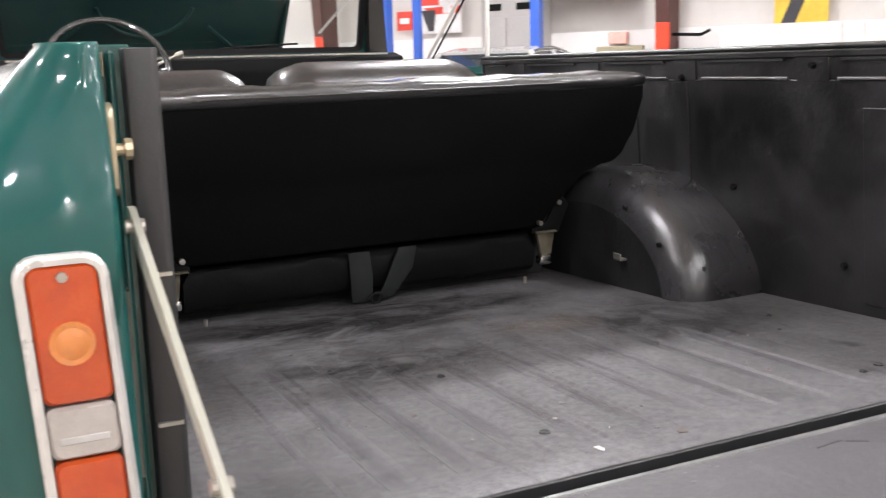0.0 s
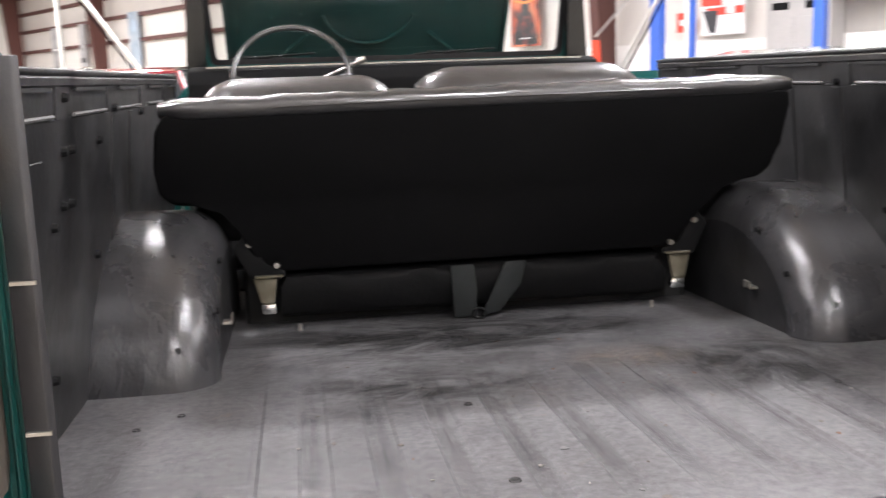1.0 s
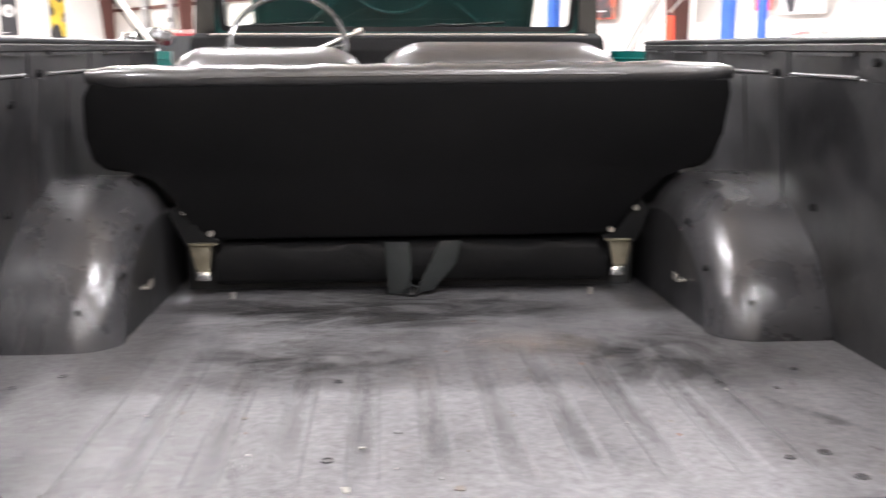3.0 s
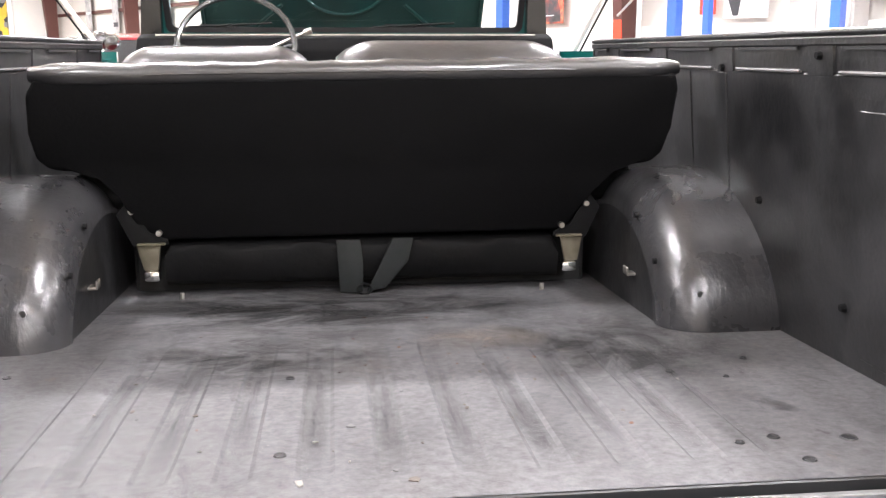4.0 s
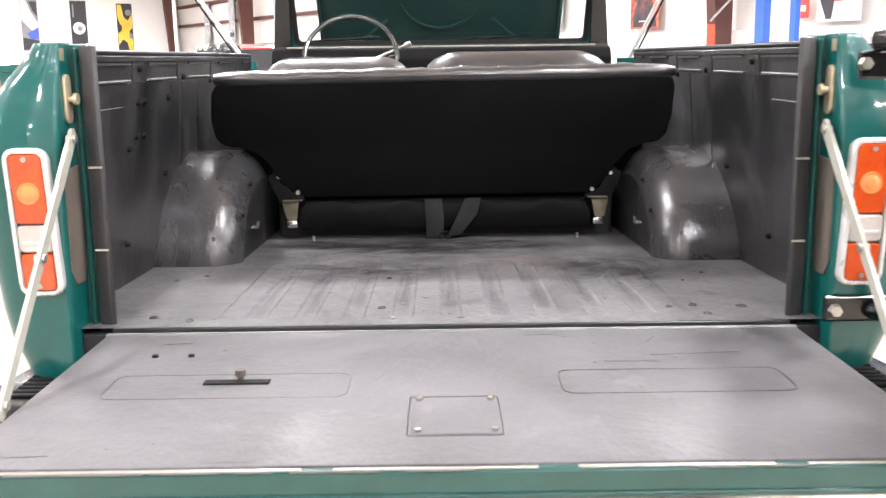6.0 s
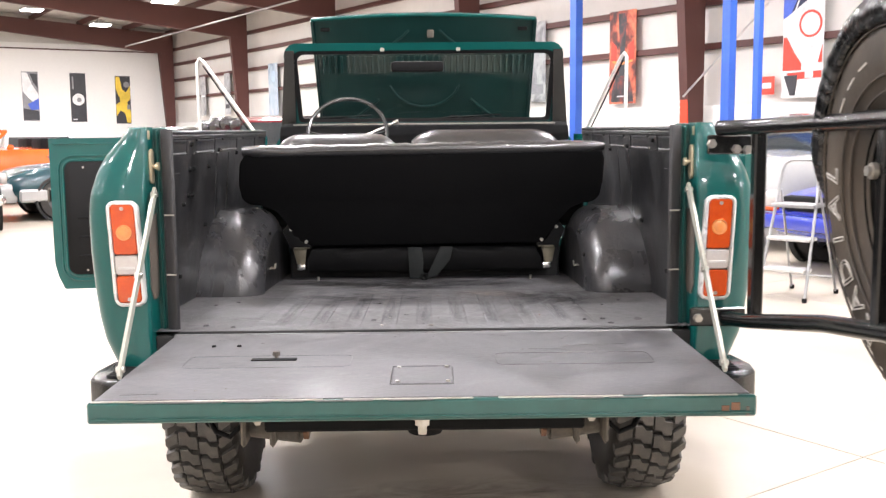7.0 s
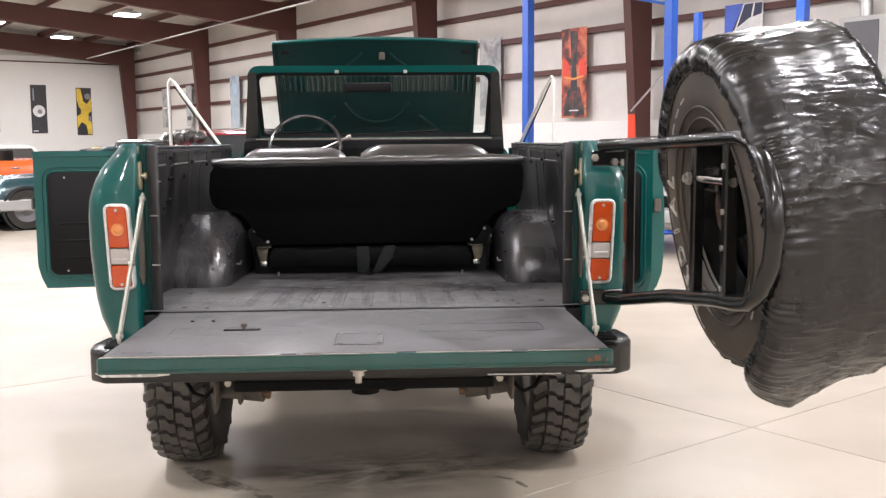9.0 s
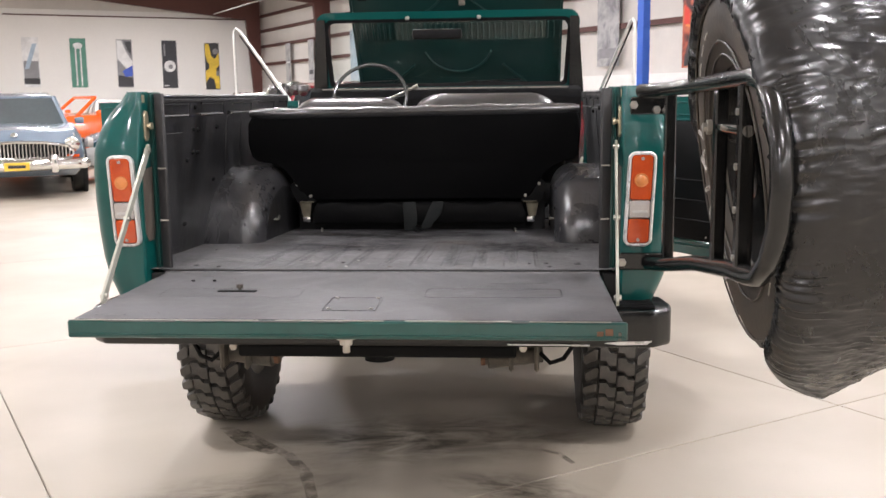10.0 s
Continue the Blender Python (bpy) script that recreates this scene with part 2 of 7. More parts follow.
SKIRT = mat("slack_black_vinyl", (0.0034, 0.0034, 0.0036), 0.6, second=(0.0058, 0.0058, 0.006), scale=14, fine=50, bump=0.4, spec=0.12)
CONCRETE = sealed_floor("sealed_concrete")
BRIGHT = mat("bright_trim", (0.78, 0.77, 0.74), 0.3, metal=0.6, scale=20, fine=100, bump=0.03)
TARNISH = mat("tarnished_plate", (0.19, 0.17, 0.125), 0.5, metal=0.5, second=(0.10, 0.088, 0.062), scale=30, fine=120, bump=0.15)
RUST = mat("rust", (0.17, 0.085, 0.045), 0.8, second=(0.1, 0.05, 0.03), scale=40, fine=160, bump=0.3)
JOINT = mat("joint_filler", (0.2, 0.17, 0.14), 0.7, scale=2, fine=40)
WHITE_WALL = mat("white_block_wall", (0.79, 0.775, 0.75), 0.6, scale=0.5, fine=12, grain=0.04, vary=0.05, bump=0.05)
INSUL = mat("white_insulation_sheet", (0.62, 0.59, 0.555), 0.5, second=(0.7, 0.67, 0.63), scale=0.9, fine=6, grain=0.06, bump=0.2)
RED_STEEL = mat("red_oxide_steel", (0.078, 0.027, 0.022), 0.55, second=(0.1, 0.034, 0.027), scale=1.2, fine=20, bump=0.06)
BLUE_STEEL = mat("blue_lift_paint", (0.025, 0.09, 0.42), 0.32, second=(0.035, 0.12, 0.5), scale=2, fine=30, bump=0.03, coat=0.3)
GREY_PAINT = mat("grey_panel", (0.42, 0.41, 0.4), 0.45, scale=1.5, fine=30)
GALV = mat("galvanised_duct", (0.55, 0.55, 0.54), 0.35, metal=0.8, scale=8, fine=40, bump=0.05)
ALU = mat("aluminium", (0.66, 0.66, 0.65), 0.32, metal=0.85, scale=12, fine=90, bump=0.04)
RED_TAPE = mat("red_marker_paint", (0.75, 0.06, 0.02), 0.5, scale=6, fine=40)
LAMP_GLOW = mat("lamp_diffuser", (0.9, 0.9, 0.88), 0.4, emit=30.0)
GLASS_DARK = mat("car_glass", (0.02, 0.025, 0.028), 0.05, scale=2, fine=20, bump=0.0, coat=0.5)
DOOR_PANEL = mat("black_door_panel", (0.0026, 0.0026, 0.0029), 0.5, second=(0.0042, 0.0042, 0.0045), scale=5, fine=90, bump=0.1, spec=0.2)
SCUFF = mat("scuffed_steel", (0.05, 0.042, 0.035), 0.6, second=(0.12, 0.1, 0.08), scale=30, fine=120, bump=0.3, stretch=(1, 1, 0.3))
CHANNEL = mat("channel_paint", (0.016, 0.0156, 0.0166), 0.4, second=(0.029, 0.0283, 0.0298), scale=6, fine=60, bump=0.15)
LEDGE = mat("rubbed_and_lit_edge", (0.17, 0.17, 0.17), 0.45, metal=0.2, second=(0.09, 0.09, 0.09), scale=14, fine=80, bump=0.05)
DARK = mat("dark_underside", (0.01, 0.01, 0.01), 0.8)


def stain_shade_film(name, colour, strength, scale=2.6):
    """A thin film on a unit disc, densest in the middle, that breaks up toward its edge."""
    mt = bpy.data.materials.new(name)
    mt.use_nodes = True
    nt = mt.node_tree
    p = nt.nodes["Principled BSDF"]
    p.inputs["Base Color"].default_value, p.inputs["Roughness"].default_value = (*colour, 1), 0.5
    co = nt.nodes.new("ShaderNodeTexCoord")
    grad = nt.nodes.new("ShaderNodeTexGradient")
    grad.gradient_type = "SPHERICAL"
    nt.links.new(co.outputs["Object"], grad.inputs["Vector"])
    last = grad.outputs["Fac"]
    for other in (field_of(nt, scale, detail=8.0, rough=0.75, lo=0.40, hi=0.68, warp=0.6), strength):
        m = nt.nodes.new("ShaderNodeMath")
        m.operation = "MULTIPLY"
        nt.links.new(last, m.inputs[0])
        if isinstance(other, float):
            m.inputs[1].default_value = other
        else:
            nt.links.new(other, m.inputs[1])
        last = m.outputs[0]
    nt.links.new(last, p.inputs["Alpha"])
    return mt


# ---- geometry helpers ----
def box(bm, x0, x1, y0, y1, z0, z1, bev=0.0, seg=1):
    r = bmesh.ops.create_cube(bm, size=1.0)
    vs = r["verts"]
    for v in vs:
        v.co = Vector((x0 + (v.co.x + 0.5) * (x1 - x0), y0 + (v.co.y + 0.5) * (y1 - y0), z0 + (v.co.z + 0.5) * (z1 - z0)))
    if bev:
        es = list({e for v in vs for e in v.link_edges})
        bmesh.ops.bevel(bm, geom=es, offset=bev, segments=seg, affect="EDGES", profile=0.5)
    return bm


def loft(bm, rings, closed=True, cap=True):
    made = [[bm.verts.new(p) for p in r] for r in rings]
    n = len(made[0])
    for a, b in zip(made, made[1:]):
        for i in range(n if closed else n - 1):
            j = (i + 1) % n
            bm.faces.new((a[i], a[j], b[j], b[i]))
    if cap and closed:
        bm.faces.new(made[0][::-1])
        bm.faces.new(made[-1])
    return made


def prism(bm, pts, axis, a0, a1, bev=0.0, seg=2):
    """A polygon in the two other axes, drawn out along axis from a0 to a1."""
    def at(p, a):
        q = list(p)
        q.insert(axis, a)
        return q
    before = set(bm.edges)
    loft(bm, [[at(p, a0) for p in pts], [at(p, a1) for p in pts]])
    if bev:
        bmesh.ops.bevel(bm, geom=[e for e in bm.edges if e not in before], offset=bev, segments=seg, affect="EDGES", profile=0.5)


def tube(bm, pts, r, n=10, closed=False, flat=1.0):
    pts = [Vector(p) for p in pts]
    rings = []
    side = None
    for i, p in enumerate(pts):
        a = pts[i - 1] if i or closed else pts[0]
        b = pts[(i + 1) % len(pts)] if i < len(pts) - 1 or closed else pts[-1]
        d = (b - a).normalized()
        if side is None:
            side = d.cross(Vector((0, 0, 1)) if abs(d.z) < 0.9 else Vector((1, 0, 0))).normalized()
        side = (side - d * side.dot(d)).normalized()
        up = d.cross(side)
        rings.append([p + (side * math.cos(k * 2 * math.pi / n) + up * math.sin(k * 2 * math.pi / n) * flat) * r for k in range(n)])
    if closed:
        rings.append(rings[0])
    loft(bm, rings, cap=not closed)
    if closed:
        bmesh.ops.remove_doubles(bm, verts=bm.verts, dist=1e-6)


def cyl(bm, c0, c1, r0, r1=None, n=20):
    tube_pts = [Vector(c0), Vector(c1)]
    d = (tube_pts[1] - tube_pts[0]).normalized()
    s = d.cross(Vector((0, 0, 1)) if abs(d.z) < 0.9 else Vector((1, 0, 0))).normalized()
    u = d.cross(s)
    r1 = r0 if r1 is None else r1
    loft(bm, [[c + (s * math.cos(k * 2 * math.pi / n) + u * math.sin(k * 2 * math.pi / n)) * r for k in range(n)] for c, r in zip(tube_pts, (r0, r1))])


def lathe(bm, profile, centre, axis, n=48, cap=False, shape=None):
    """Turns (radius, height) about axis through centre."""
    axis = Vector(axis).normalized()
    s = axis.cross(Vector((0, 0, 1)) if abs(axis.z) < 0.9 else Vector((1, 0, 0))).normalized()
    u = axis.cross(s)
    rings = []
    for r, h in profile:
        ring = []
        for k in range(n):
            a = k * 2 * math.pi / n
            rr, hh = shape(a, r, h) if shape else (r, h)
            ring.append(Vector(centre) + axis * hh + (s * math.cos(a) + u * math.sin(a)) * rr)
        rings.append(ring)
    loft(bm, rings, cap=cap)


def mesh_object(name, bm, material, angle=35):
    bmesh.ops.recalc_face_normals(bm, faces=bm.faces)
    me = bpy.data.meshes.new(name)
    bm.to_mesh(me)
    bm.free()
    me.materials.append(material)
    me.shade_smooth()
    me.set_sharp_from_angle(angle=radians(angle))
    return new(name, me)


def part(name, bm, material, parent, label="", angle=35):
    ob = mesh_object(name, bm, material, angle)
    ob.parent = parent
    if parent.type == "EMPTY":
        ob.matrix_parent_inverse = parent.matrix_basis.inverted()
    return tagged(ob, label)


def thing(name, label, category, base=(0, 0, 0), group="", kind=""):
    ob = new(name)
    ob.empty_display_size = 0.2
    ob.matrix_basis = pose(*base)
    return tagged(ob, label, category, group, kind)


def single(name, bm, material, label="", category="", group="", kind="", angle=35):
    return tagged(mesh_object(name, bm, material, angle), label, category, group, kind)


def fresh():
    return bmesh.new()


def boxed(*a, **k):
    return box(fresh(), *a, **k)


# ---- the hall ----
def hall(bm):
    bm.transform(B)
    return bm


def hall_box(u0, u1, v0, v1, z0, z1, bev=0.0):
    return hall(boxed(u0, u1, v0, v1, z0, z1, bev))


floor = single("floor", hall_box(U_BACK - 1, U_WALL + 1, V_BACK - 1, V_WALL + 1, -0.3, -0.008), JOINT,
               "sealed cream concrete workshop floor with saw-cut joints", "floor", kind="structure")

# long wall: block below, insulated sheets between brown girts above
single("wall_east", hall_box(U_WALL + 0.25, U_WALL + 0.5, V_BACK, V_WALL, 0, EAVE + 0.4), INSUL,
       "white insulated metal wall", "wall", kind="structure")
single("wall_east_lower", hall_box(U_WALL + 0.06, U_WALL + 0.25, V_BACK, V_WALL, 0, 1.75), WHITE_WALL,
       "white painted lower wall", "wall", kind="structure")
single("wall_north", hall_box(U_BACK, U_WALL + 0.5, V_WALL, V_WALL + 0.3, 0, 5.0), WHITE_WALL,
       "plain white painted end wall", "wall", kind="structure")
single("wall_north_upper", hall_box(U_BACK, U_WALL + 0.5, V_WALL + 0.1, V_WALL + 0.4, 5.0, RIDGE + 0.5), INSUL,
       "insulated gable above the white wall", "wall", kind="structure")
single("wall_west", hall_box(U_BACK - 0.3, U_BACK, V_BACK, V_WALL, 0, EAVE + 0.4), INSUL, "white insulated metal wall", "wall", kind="structure")
single("wall_south", hall_box(U_BACK, U_WALL + 0.5, V_BACK - 0.3, V_BACK, 0, RIDGE + 0.5), INSUL, "white insulated metal wall", "wall", kind="structure")


def roof_z(u):
    return RIDGE - (RIDGE - EAVE) * abs(u - U_RIDGE) / (U_WALL - U_RIDGE)


bm = fresh()
pts = [(U_BACK - 0.3, roof_z(U_BACK)), (U_RIDGE, RIDGE), (U_WALL + 0.5, roof_z(U_WALL + 0.5))]
prism(bm, [(u, z + 0.55) for u, z in pts] + [(u, z + 0.7) for u, z in reversed(pts)], 1, V_BACK - 0.3, V_WALL + 0.4)
single("ceiling", hall(bm), INSUL, "white insulation sheets under the metal roof", "ceiling", kind="structure")

COLUMNS = [-2.9, 4.42, 10.4, 17.4, 24.9, 31.9, 40.3]


def steel_frame(v):
    """A tapered column on the long wall with its rafter over the hall."""
    root = thing("steel_frame", "red-brown painted tapered steel portal frame", "steel frame", group="portal frames of the hall", kind="structure")
    bm = fresh()
    w = 0.095
    loft(bm, [[(U_WALL + 0.05 - d, v - w, z), (U_WALL + 0.05, v - w, z), (U_WALL + 0.05, v + w, z), (U_WALL + 0.05 - d, v + w, z)]
              for z, d in ((0.0, 0.26), (EAVE - 0.55, 0.62), (EAVE + 0.35, 0.66))])
    part("column", hall(bm), RED_STEEL, root)
    for sgn, u_end in ((1, U_WALL - 0.3), (-1, U_BACK)):
        bm = fresh()
        loft(bm, [[(u, v - 0.11, roof_z(u) + 0.3), (u, v + 0.11, roof_z(u) + 0.3), (u, v + 0.11, roof_z(u) + 0.3 - d), (u, v - 0.11, roof_z(u) + 0.3 - d)]
                  for u, d in ((U_RIDGE, 0.45), ((U_RIDGE + u_end) / 2, 0.5), (u_end, 0.85))])
        part("rafter", hall(bm), RED_STEEL, root)
    return root


for v in COLUMNS:
    steel_frame(v)

purlins = thing("roof_purlins", "red-brown steel roof purlins between the rafters", "purlin", kind="structure")
for i in range(19):
    u = U_BACK + 1 + i * 1.85
    part("purlin", hall_box(u - 0.035, u + 0.035, V_BACK, V_WALL, roof_z(u) + 0.3, roof_z(u) + 0.5), RED_STEEL, purlins)
girts = thing("wall_girts", "brown steel girts along the insulated wall", "girt", kind="structure")
for z in (2.80, 3.57, 4.24, 4.88):
    part("girt", hall_box(U_WALL + 0.12, U_WALL + 0.25, 4.6, V_WALL, z - 0.055, z + 0.055), RED_STEEL, girts)
single("pipe", hall(boxed(9.65, 9.70, V_BACK, 37.9, 4.70, 4.75, 0.015)), mat("dull_pipe_paint", (0.22, 0.2, 0.19), 0.6), "thin grey pipe run under the rafters", "pipe")

single("conduit", hall(boxed(2.0, 11.9, V_WALL - 0.05, V_WALL - 0.005, 4.74, 4.79, 0.012)), RED_STEEL, "thin brown conduit along the white wall", "conduit", kind="structure")

# ribbed liner on the wall beyond the doorway
for i in range(50):
    v = -9.0 + i * 0.26
    single("wall_rib", hall_box(U_WALL + 0.03, U_WALL + 0.06, v, v + 0.06, 0.0, 1.72), WHITE_WALL, "raised rib of the white wall sheet", "wall rib", "ribs of the wall sheet", "structure")


def high_bay(u, v):
    root = thing("high_bay_lamp", "square white high-bay lamp hung under the roof", "ceiling lamp", group="high-bay lamps of the hall")
    p = B @ Vector((u, v, 0))
    z = roof_z(u) - 0.24
    bm = fresh()
    box(bm, -0.34, 0.34, -0.34, 0.34, 0.03, 0.10)
    box(bm, -0.12, 0.12, -0.2, 0.2, 0.10, 0.19)
    bm.transform(Matrix.Translation((p.x, p.y, z)) @ pose(0, 0, 0, 0, 0, HALL))
    part("housing", bm, GREY_PAINT, root, "pale grey housing")
    bm = boxed(-0.31, 0.31, -0.31, 0.31, 0.0, 0.03, 0.006)
    bm.transform(Matrix.Translation((p.x, p.y, z)) @ pose(0, 0, 0, 0, 0, HALL))
    part("diffuser", bm, LAMP_GLOW, root, "glowing white diffuser")
    bm = fresh()
    cyl(bm, (p.x, p.y, z + 0.19), (p.x, p.y, roof_z(u) + 0.4), 0.012, n=6)
    part("stem", bm, GREY_PAINT, root)
    lamp = bpy.data.lights.new("high_bay_light", "AREA")
    lamp.shape, lamp.size, lamp.energy, lamp.color = "SQUARE", 0.55, LAMP_WATTS, LAMP_COLOUR
    new("high_bay_light", lamp).matrix_basis = pose(p.x, p.y, z - 0.004)


for u, shift in ((8.1, 0.0), (5.4, 2.0), (1.8, 7.0), (-1.8, 2.5), (-6.5, 2.0), (-11.5, 5.0), (-16.5, 1.0)):
    for k in range(7 if shift < 3.0 else 6):
        high_bay(u, 35.3 - 7.6 * k - shift)


# ---- the truck ----
def bed_z(y):
    return 0.837 - 0.038 * y


truck = thing("off_road_truck", "dark green open-topped vintage off-road truck with lowered tailgate and raised hood", "truck", (0, 1.1, 0))
AXLE_Y, TYRE_R = 1.12, 0.42

# outer side panels: half width by height, cut round the wheel
FLANK = [(0.60, 0.762), (0.70, 0.792), (0.765, 0.822), (0.82, 0.846), (0.88, 0.859), (0.95, 0.867), (1.05, 0.874), (1.14, 0.875), (1.20, 0.870), (1.26, 0.853), (1.30, 0.834), (1.335, 0.806), (1.374, 0.770)]


def flank_x(z):
    for (z0, x0), (z1, x1) in zip(FLANK, FLANK[1:]):
        if z <= z1:
            return x0 + (x1 - x0) * (z - z0) / (z1 - z0)
    return FLANK[-1][1]


def arch_low(y, centre, low):
    d = abs(y - centre)
    return max(low, 0.42 + math.sqrt(max(0, 0.54 ** 2 - d * d))) if d < 0.54 else low


def side_panel(s, y0, y1, low=0.64, centre=AXLE_Y):
    bm = fresh()
    rings = []
    for i in range(41):
        y = y0 + (y1 - y0) * i / 40
        zb = arch_low(y, centre, low)
        zs = [zb + (1.362 - zb) * k / 26 for k in range(27)]
        outer = [(s * flank_x(z), y, z) for z in zs]
        inner = [(s * (flank_x(z) - 0.025), y, z - 0.012) for z in reversed(zs)]
        rings.append(outer + inner)
    loft(bm, rings)
    return bm


def corner_block(s):
    """The rear face in which the lamp sits: leaning forward above, rolled into flank and jamb."""
    bm = fresh()
    rows = []
    for k in range(49):
        z = 0.66 + (1.374 - 0.66) * k / 48
        f = min(1.0, max(0.0, (z - 1.19) / 0.19))
        lean_y = -0.036 + 0.040 * f * f * (3 - 2 * f)
        x1 = flank_x(z)
        room = x1 - 0.7235
        r = min(0.055, room * 0.75)
        row = [(0.7150, 0.062), (0.7150, lean_y + 0.011), (0.7166, lean_y + 0.004), (0.7205, lean_y + 0.0005)]
        row += [(0.7235 + (room - r) * j / 5, lean_y - 0.004 * math.sin(math.pi * j / 5)) for j in range(6)]
        for j in range(1, 9):
            a = radians(90 * j / 8)
            row.append((x1 - r + r * math.sin(a), lean_y + r * 0.85 * (1 - math.cos(a))))
        row.append((x1, 0.062))
        rows.append([(s * x, y, z) for x, y in row])
    top = [(x * 0.998 + s * 0.0015, y + 0.003, 1.3775) for x, y, z in rows[-1]]
    rows.append(top)
    made = loft(bm, rows, closed=False)
    bm.faces.new(made[-1])
    bm.faces.new(made[0])
    return bm


for s in (-1, 1):
    side = part("quarter_panel", side_panel(s, 0.055, 1.98), GREEN, truck, "glossy dark green rear side panel")
    part("corner_post", corner_block(s), GREEN, side, angle=50)
    # patch of worn paint at the top of the jamb
    part("bare_patch", boxed(*sorted((s * 0.7142, s * 0.7152)), 0.008, 0.03, 1.345, 1.368, 0.0004), ZINC, side)
    part("jamb_back", boxed(*sorted((s * 0.681, s * 0.722)), 0.058, 0.075, 0.70, 1.376, 0.002), GREEN_WORN, side)
    part("jamb_foot", boxed(*sorted((s * 0.668, s * 0.7145)), 0.004, 0.033, 0.70, 0.824, 0.002), DARK, side)
    part("jamb_bead", boxed(*sorted((s * 0.698, s * 0.706)), 0.046, 0.058, 0.75, 1.37, 0.003), GREEN_WORN, side)
    # scuffed plate on the jamb
    bm = fresh()
    prism(bm, [(-0.022, 0.955), (0.0, 0.925), (0.04, 0.925), (0.055, 0.95), (0.055, 1.15), (-0.022, 1.143)], 0, *sorted((s * 0.7148, s * 0.712)))
    part("wear_plate", bm, SCUFF, side, "dark scuffed plate on the jamb")
    # painted channel beside the bed
    bm = fresh()
    prism(bm, [(s * 0.690, 0.040), (s * 0.664, 0.034), (s * 0.657, 0.039), (s * 0.660, 0.046), (s * 0.674, 0.066), (s * 0.692, 0.070)], 2, 0.72, 1.372, 0.002)
    part("weather_channel", bm, CHANNEL, side, "dark painted channel along the opening")
    for z in (1.145, 0.985):
        part("clip", boxed(s * 0.674 - 0.013, s * 0.674 + 0.013, 0.032, 0.038, z - 0.002, z + 0.002), STEEL, side)

    def lean(bm):
        """The inner walls lean in toward the top."""
        for v in bm.verts:
            v.co.x -= s * 0.083 * (v.co.z - 0.82)
        return bm

    # inner wall of the bed: plain lower sheet, pockets under the rail
    x_in = 0.783
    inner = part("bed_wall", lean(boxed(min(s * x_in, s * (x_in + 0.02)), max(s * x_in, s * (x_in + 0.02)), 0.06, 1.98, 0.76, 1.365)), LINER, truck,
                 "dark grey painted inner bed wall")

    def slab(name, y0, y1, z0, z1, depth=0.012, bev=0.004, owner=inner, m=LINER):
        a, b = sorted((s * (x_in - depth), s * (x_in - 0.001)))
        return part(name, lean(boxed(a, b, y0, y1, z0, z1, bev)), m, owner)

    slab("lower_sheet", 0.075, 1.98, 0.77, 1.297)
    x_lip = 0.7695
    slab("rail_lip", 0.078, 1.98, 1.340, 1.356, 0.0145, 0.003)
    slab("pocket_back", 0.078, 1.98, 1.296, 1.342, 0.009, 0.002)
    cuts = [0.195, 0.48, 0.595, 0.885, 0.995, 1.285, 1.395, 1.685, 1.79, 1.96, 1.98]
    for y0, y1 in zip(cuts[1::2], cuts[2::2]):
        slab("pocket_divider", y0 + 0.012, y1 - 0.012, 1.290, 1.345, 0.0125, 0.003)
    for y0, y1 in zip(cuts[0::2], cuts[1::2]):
        # The bead's pale colour stands in for light caught by the pocket's lower edge.
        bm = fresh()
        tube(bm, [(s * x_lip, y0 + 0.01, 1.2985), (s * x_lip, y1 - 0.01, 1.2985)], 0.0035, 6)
        part("pocket_ledge", lean(bm), LEDGE, inner, "lower edge of the pocket, coloured bright as if lit")
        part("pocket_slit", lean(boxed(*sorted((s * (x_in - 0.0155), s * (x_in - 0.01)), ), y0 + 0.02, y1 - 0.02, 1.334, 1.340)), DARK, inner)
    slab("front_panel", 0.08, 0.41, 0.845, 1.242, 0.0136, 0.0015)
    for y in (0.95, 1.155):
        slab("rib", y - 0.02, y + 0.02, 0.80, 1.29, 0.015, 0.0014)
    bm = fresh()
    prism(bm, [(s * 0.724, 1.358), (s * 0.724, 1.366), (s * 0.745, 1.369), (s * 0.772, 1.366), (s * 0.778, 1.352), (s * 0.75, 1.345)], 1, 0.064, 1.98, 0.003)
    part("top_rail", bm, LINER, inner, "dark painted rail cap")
    for y, z in ((0.53, 1.246), (0.582, 1.246), (0.527, 1.166), (0.579, 1.164), (0.466, 1.142), (0.80, 1.248), (0.78, 1.05), (0.459, 0.918), (0.947, 1.30), (1.28, 1.283), (0.535, 1.325)):
        if s > 0 and z < 1.25 and z > 1.1:
            continue
        bm = fresh()
        cyl(bm, (s * (x_in - 0.012), y, z), (s * (x_in - 0.021), y, z), 0.008, 0.006, 8)
        part("bolt", lean(bm), MATT, inner)

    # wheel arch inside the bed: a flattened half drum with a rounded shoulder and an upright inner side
    bm = fresh()
    rings, inside = [], []
    n, cy, ry, rh, shoulder = 36, 1.115, 0.415, 0.290, 0.085
    for i in range(n + 1):
        a = math.pi * i / n
        ring = []

        def on(x, k):
            """A point of the profile, drawn in by k at the shoulder."""
            y = cy - (ry - k) * math.cos(a)
            return (s * x, y, bed_z(y) - 0.006 + (rh - k) * math.sin(a) ** 1.08)
        ring = [on(0.795, 0.006), on(0.765, 0.001), on(0.735, 0.0), on(0.68, 0.0)]
        for k in range(11):
            b = k / 10 * math.pi / 2
            ring.append(on(0.637 - shoulder * math.sin(b), shoulder * (1 - math.cos(b))))
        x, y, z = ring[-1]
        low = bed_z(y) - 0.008
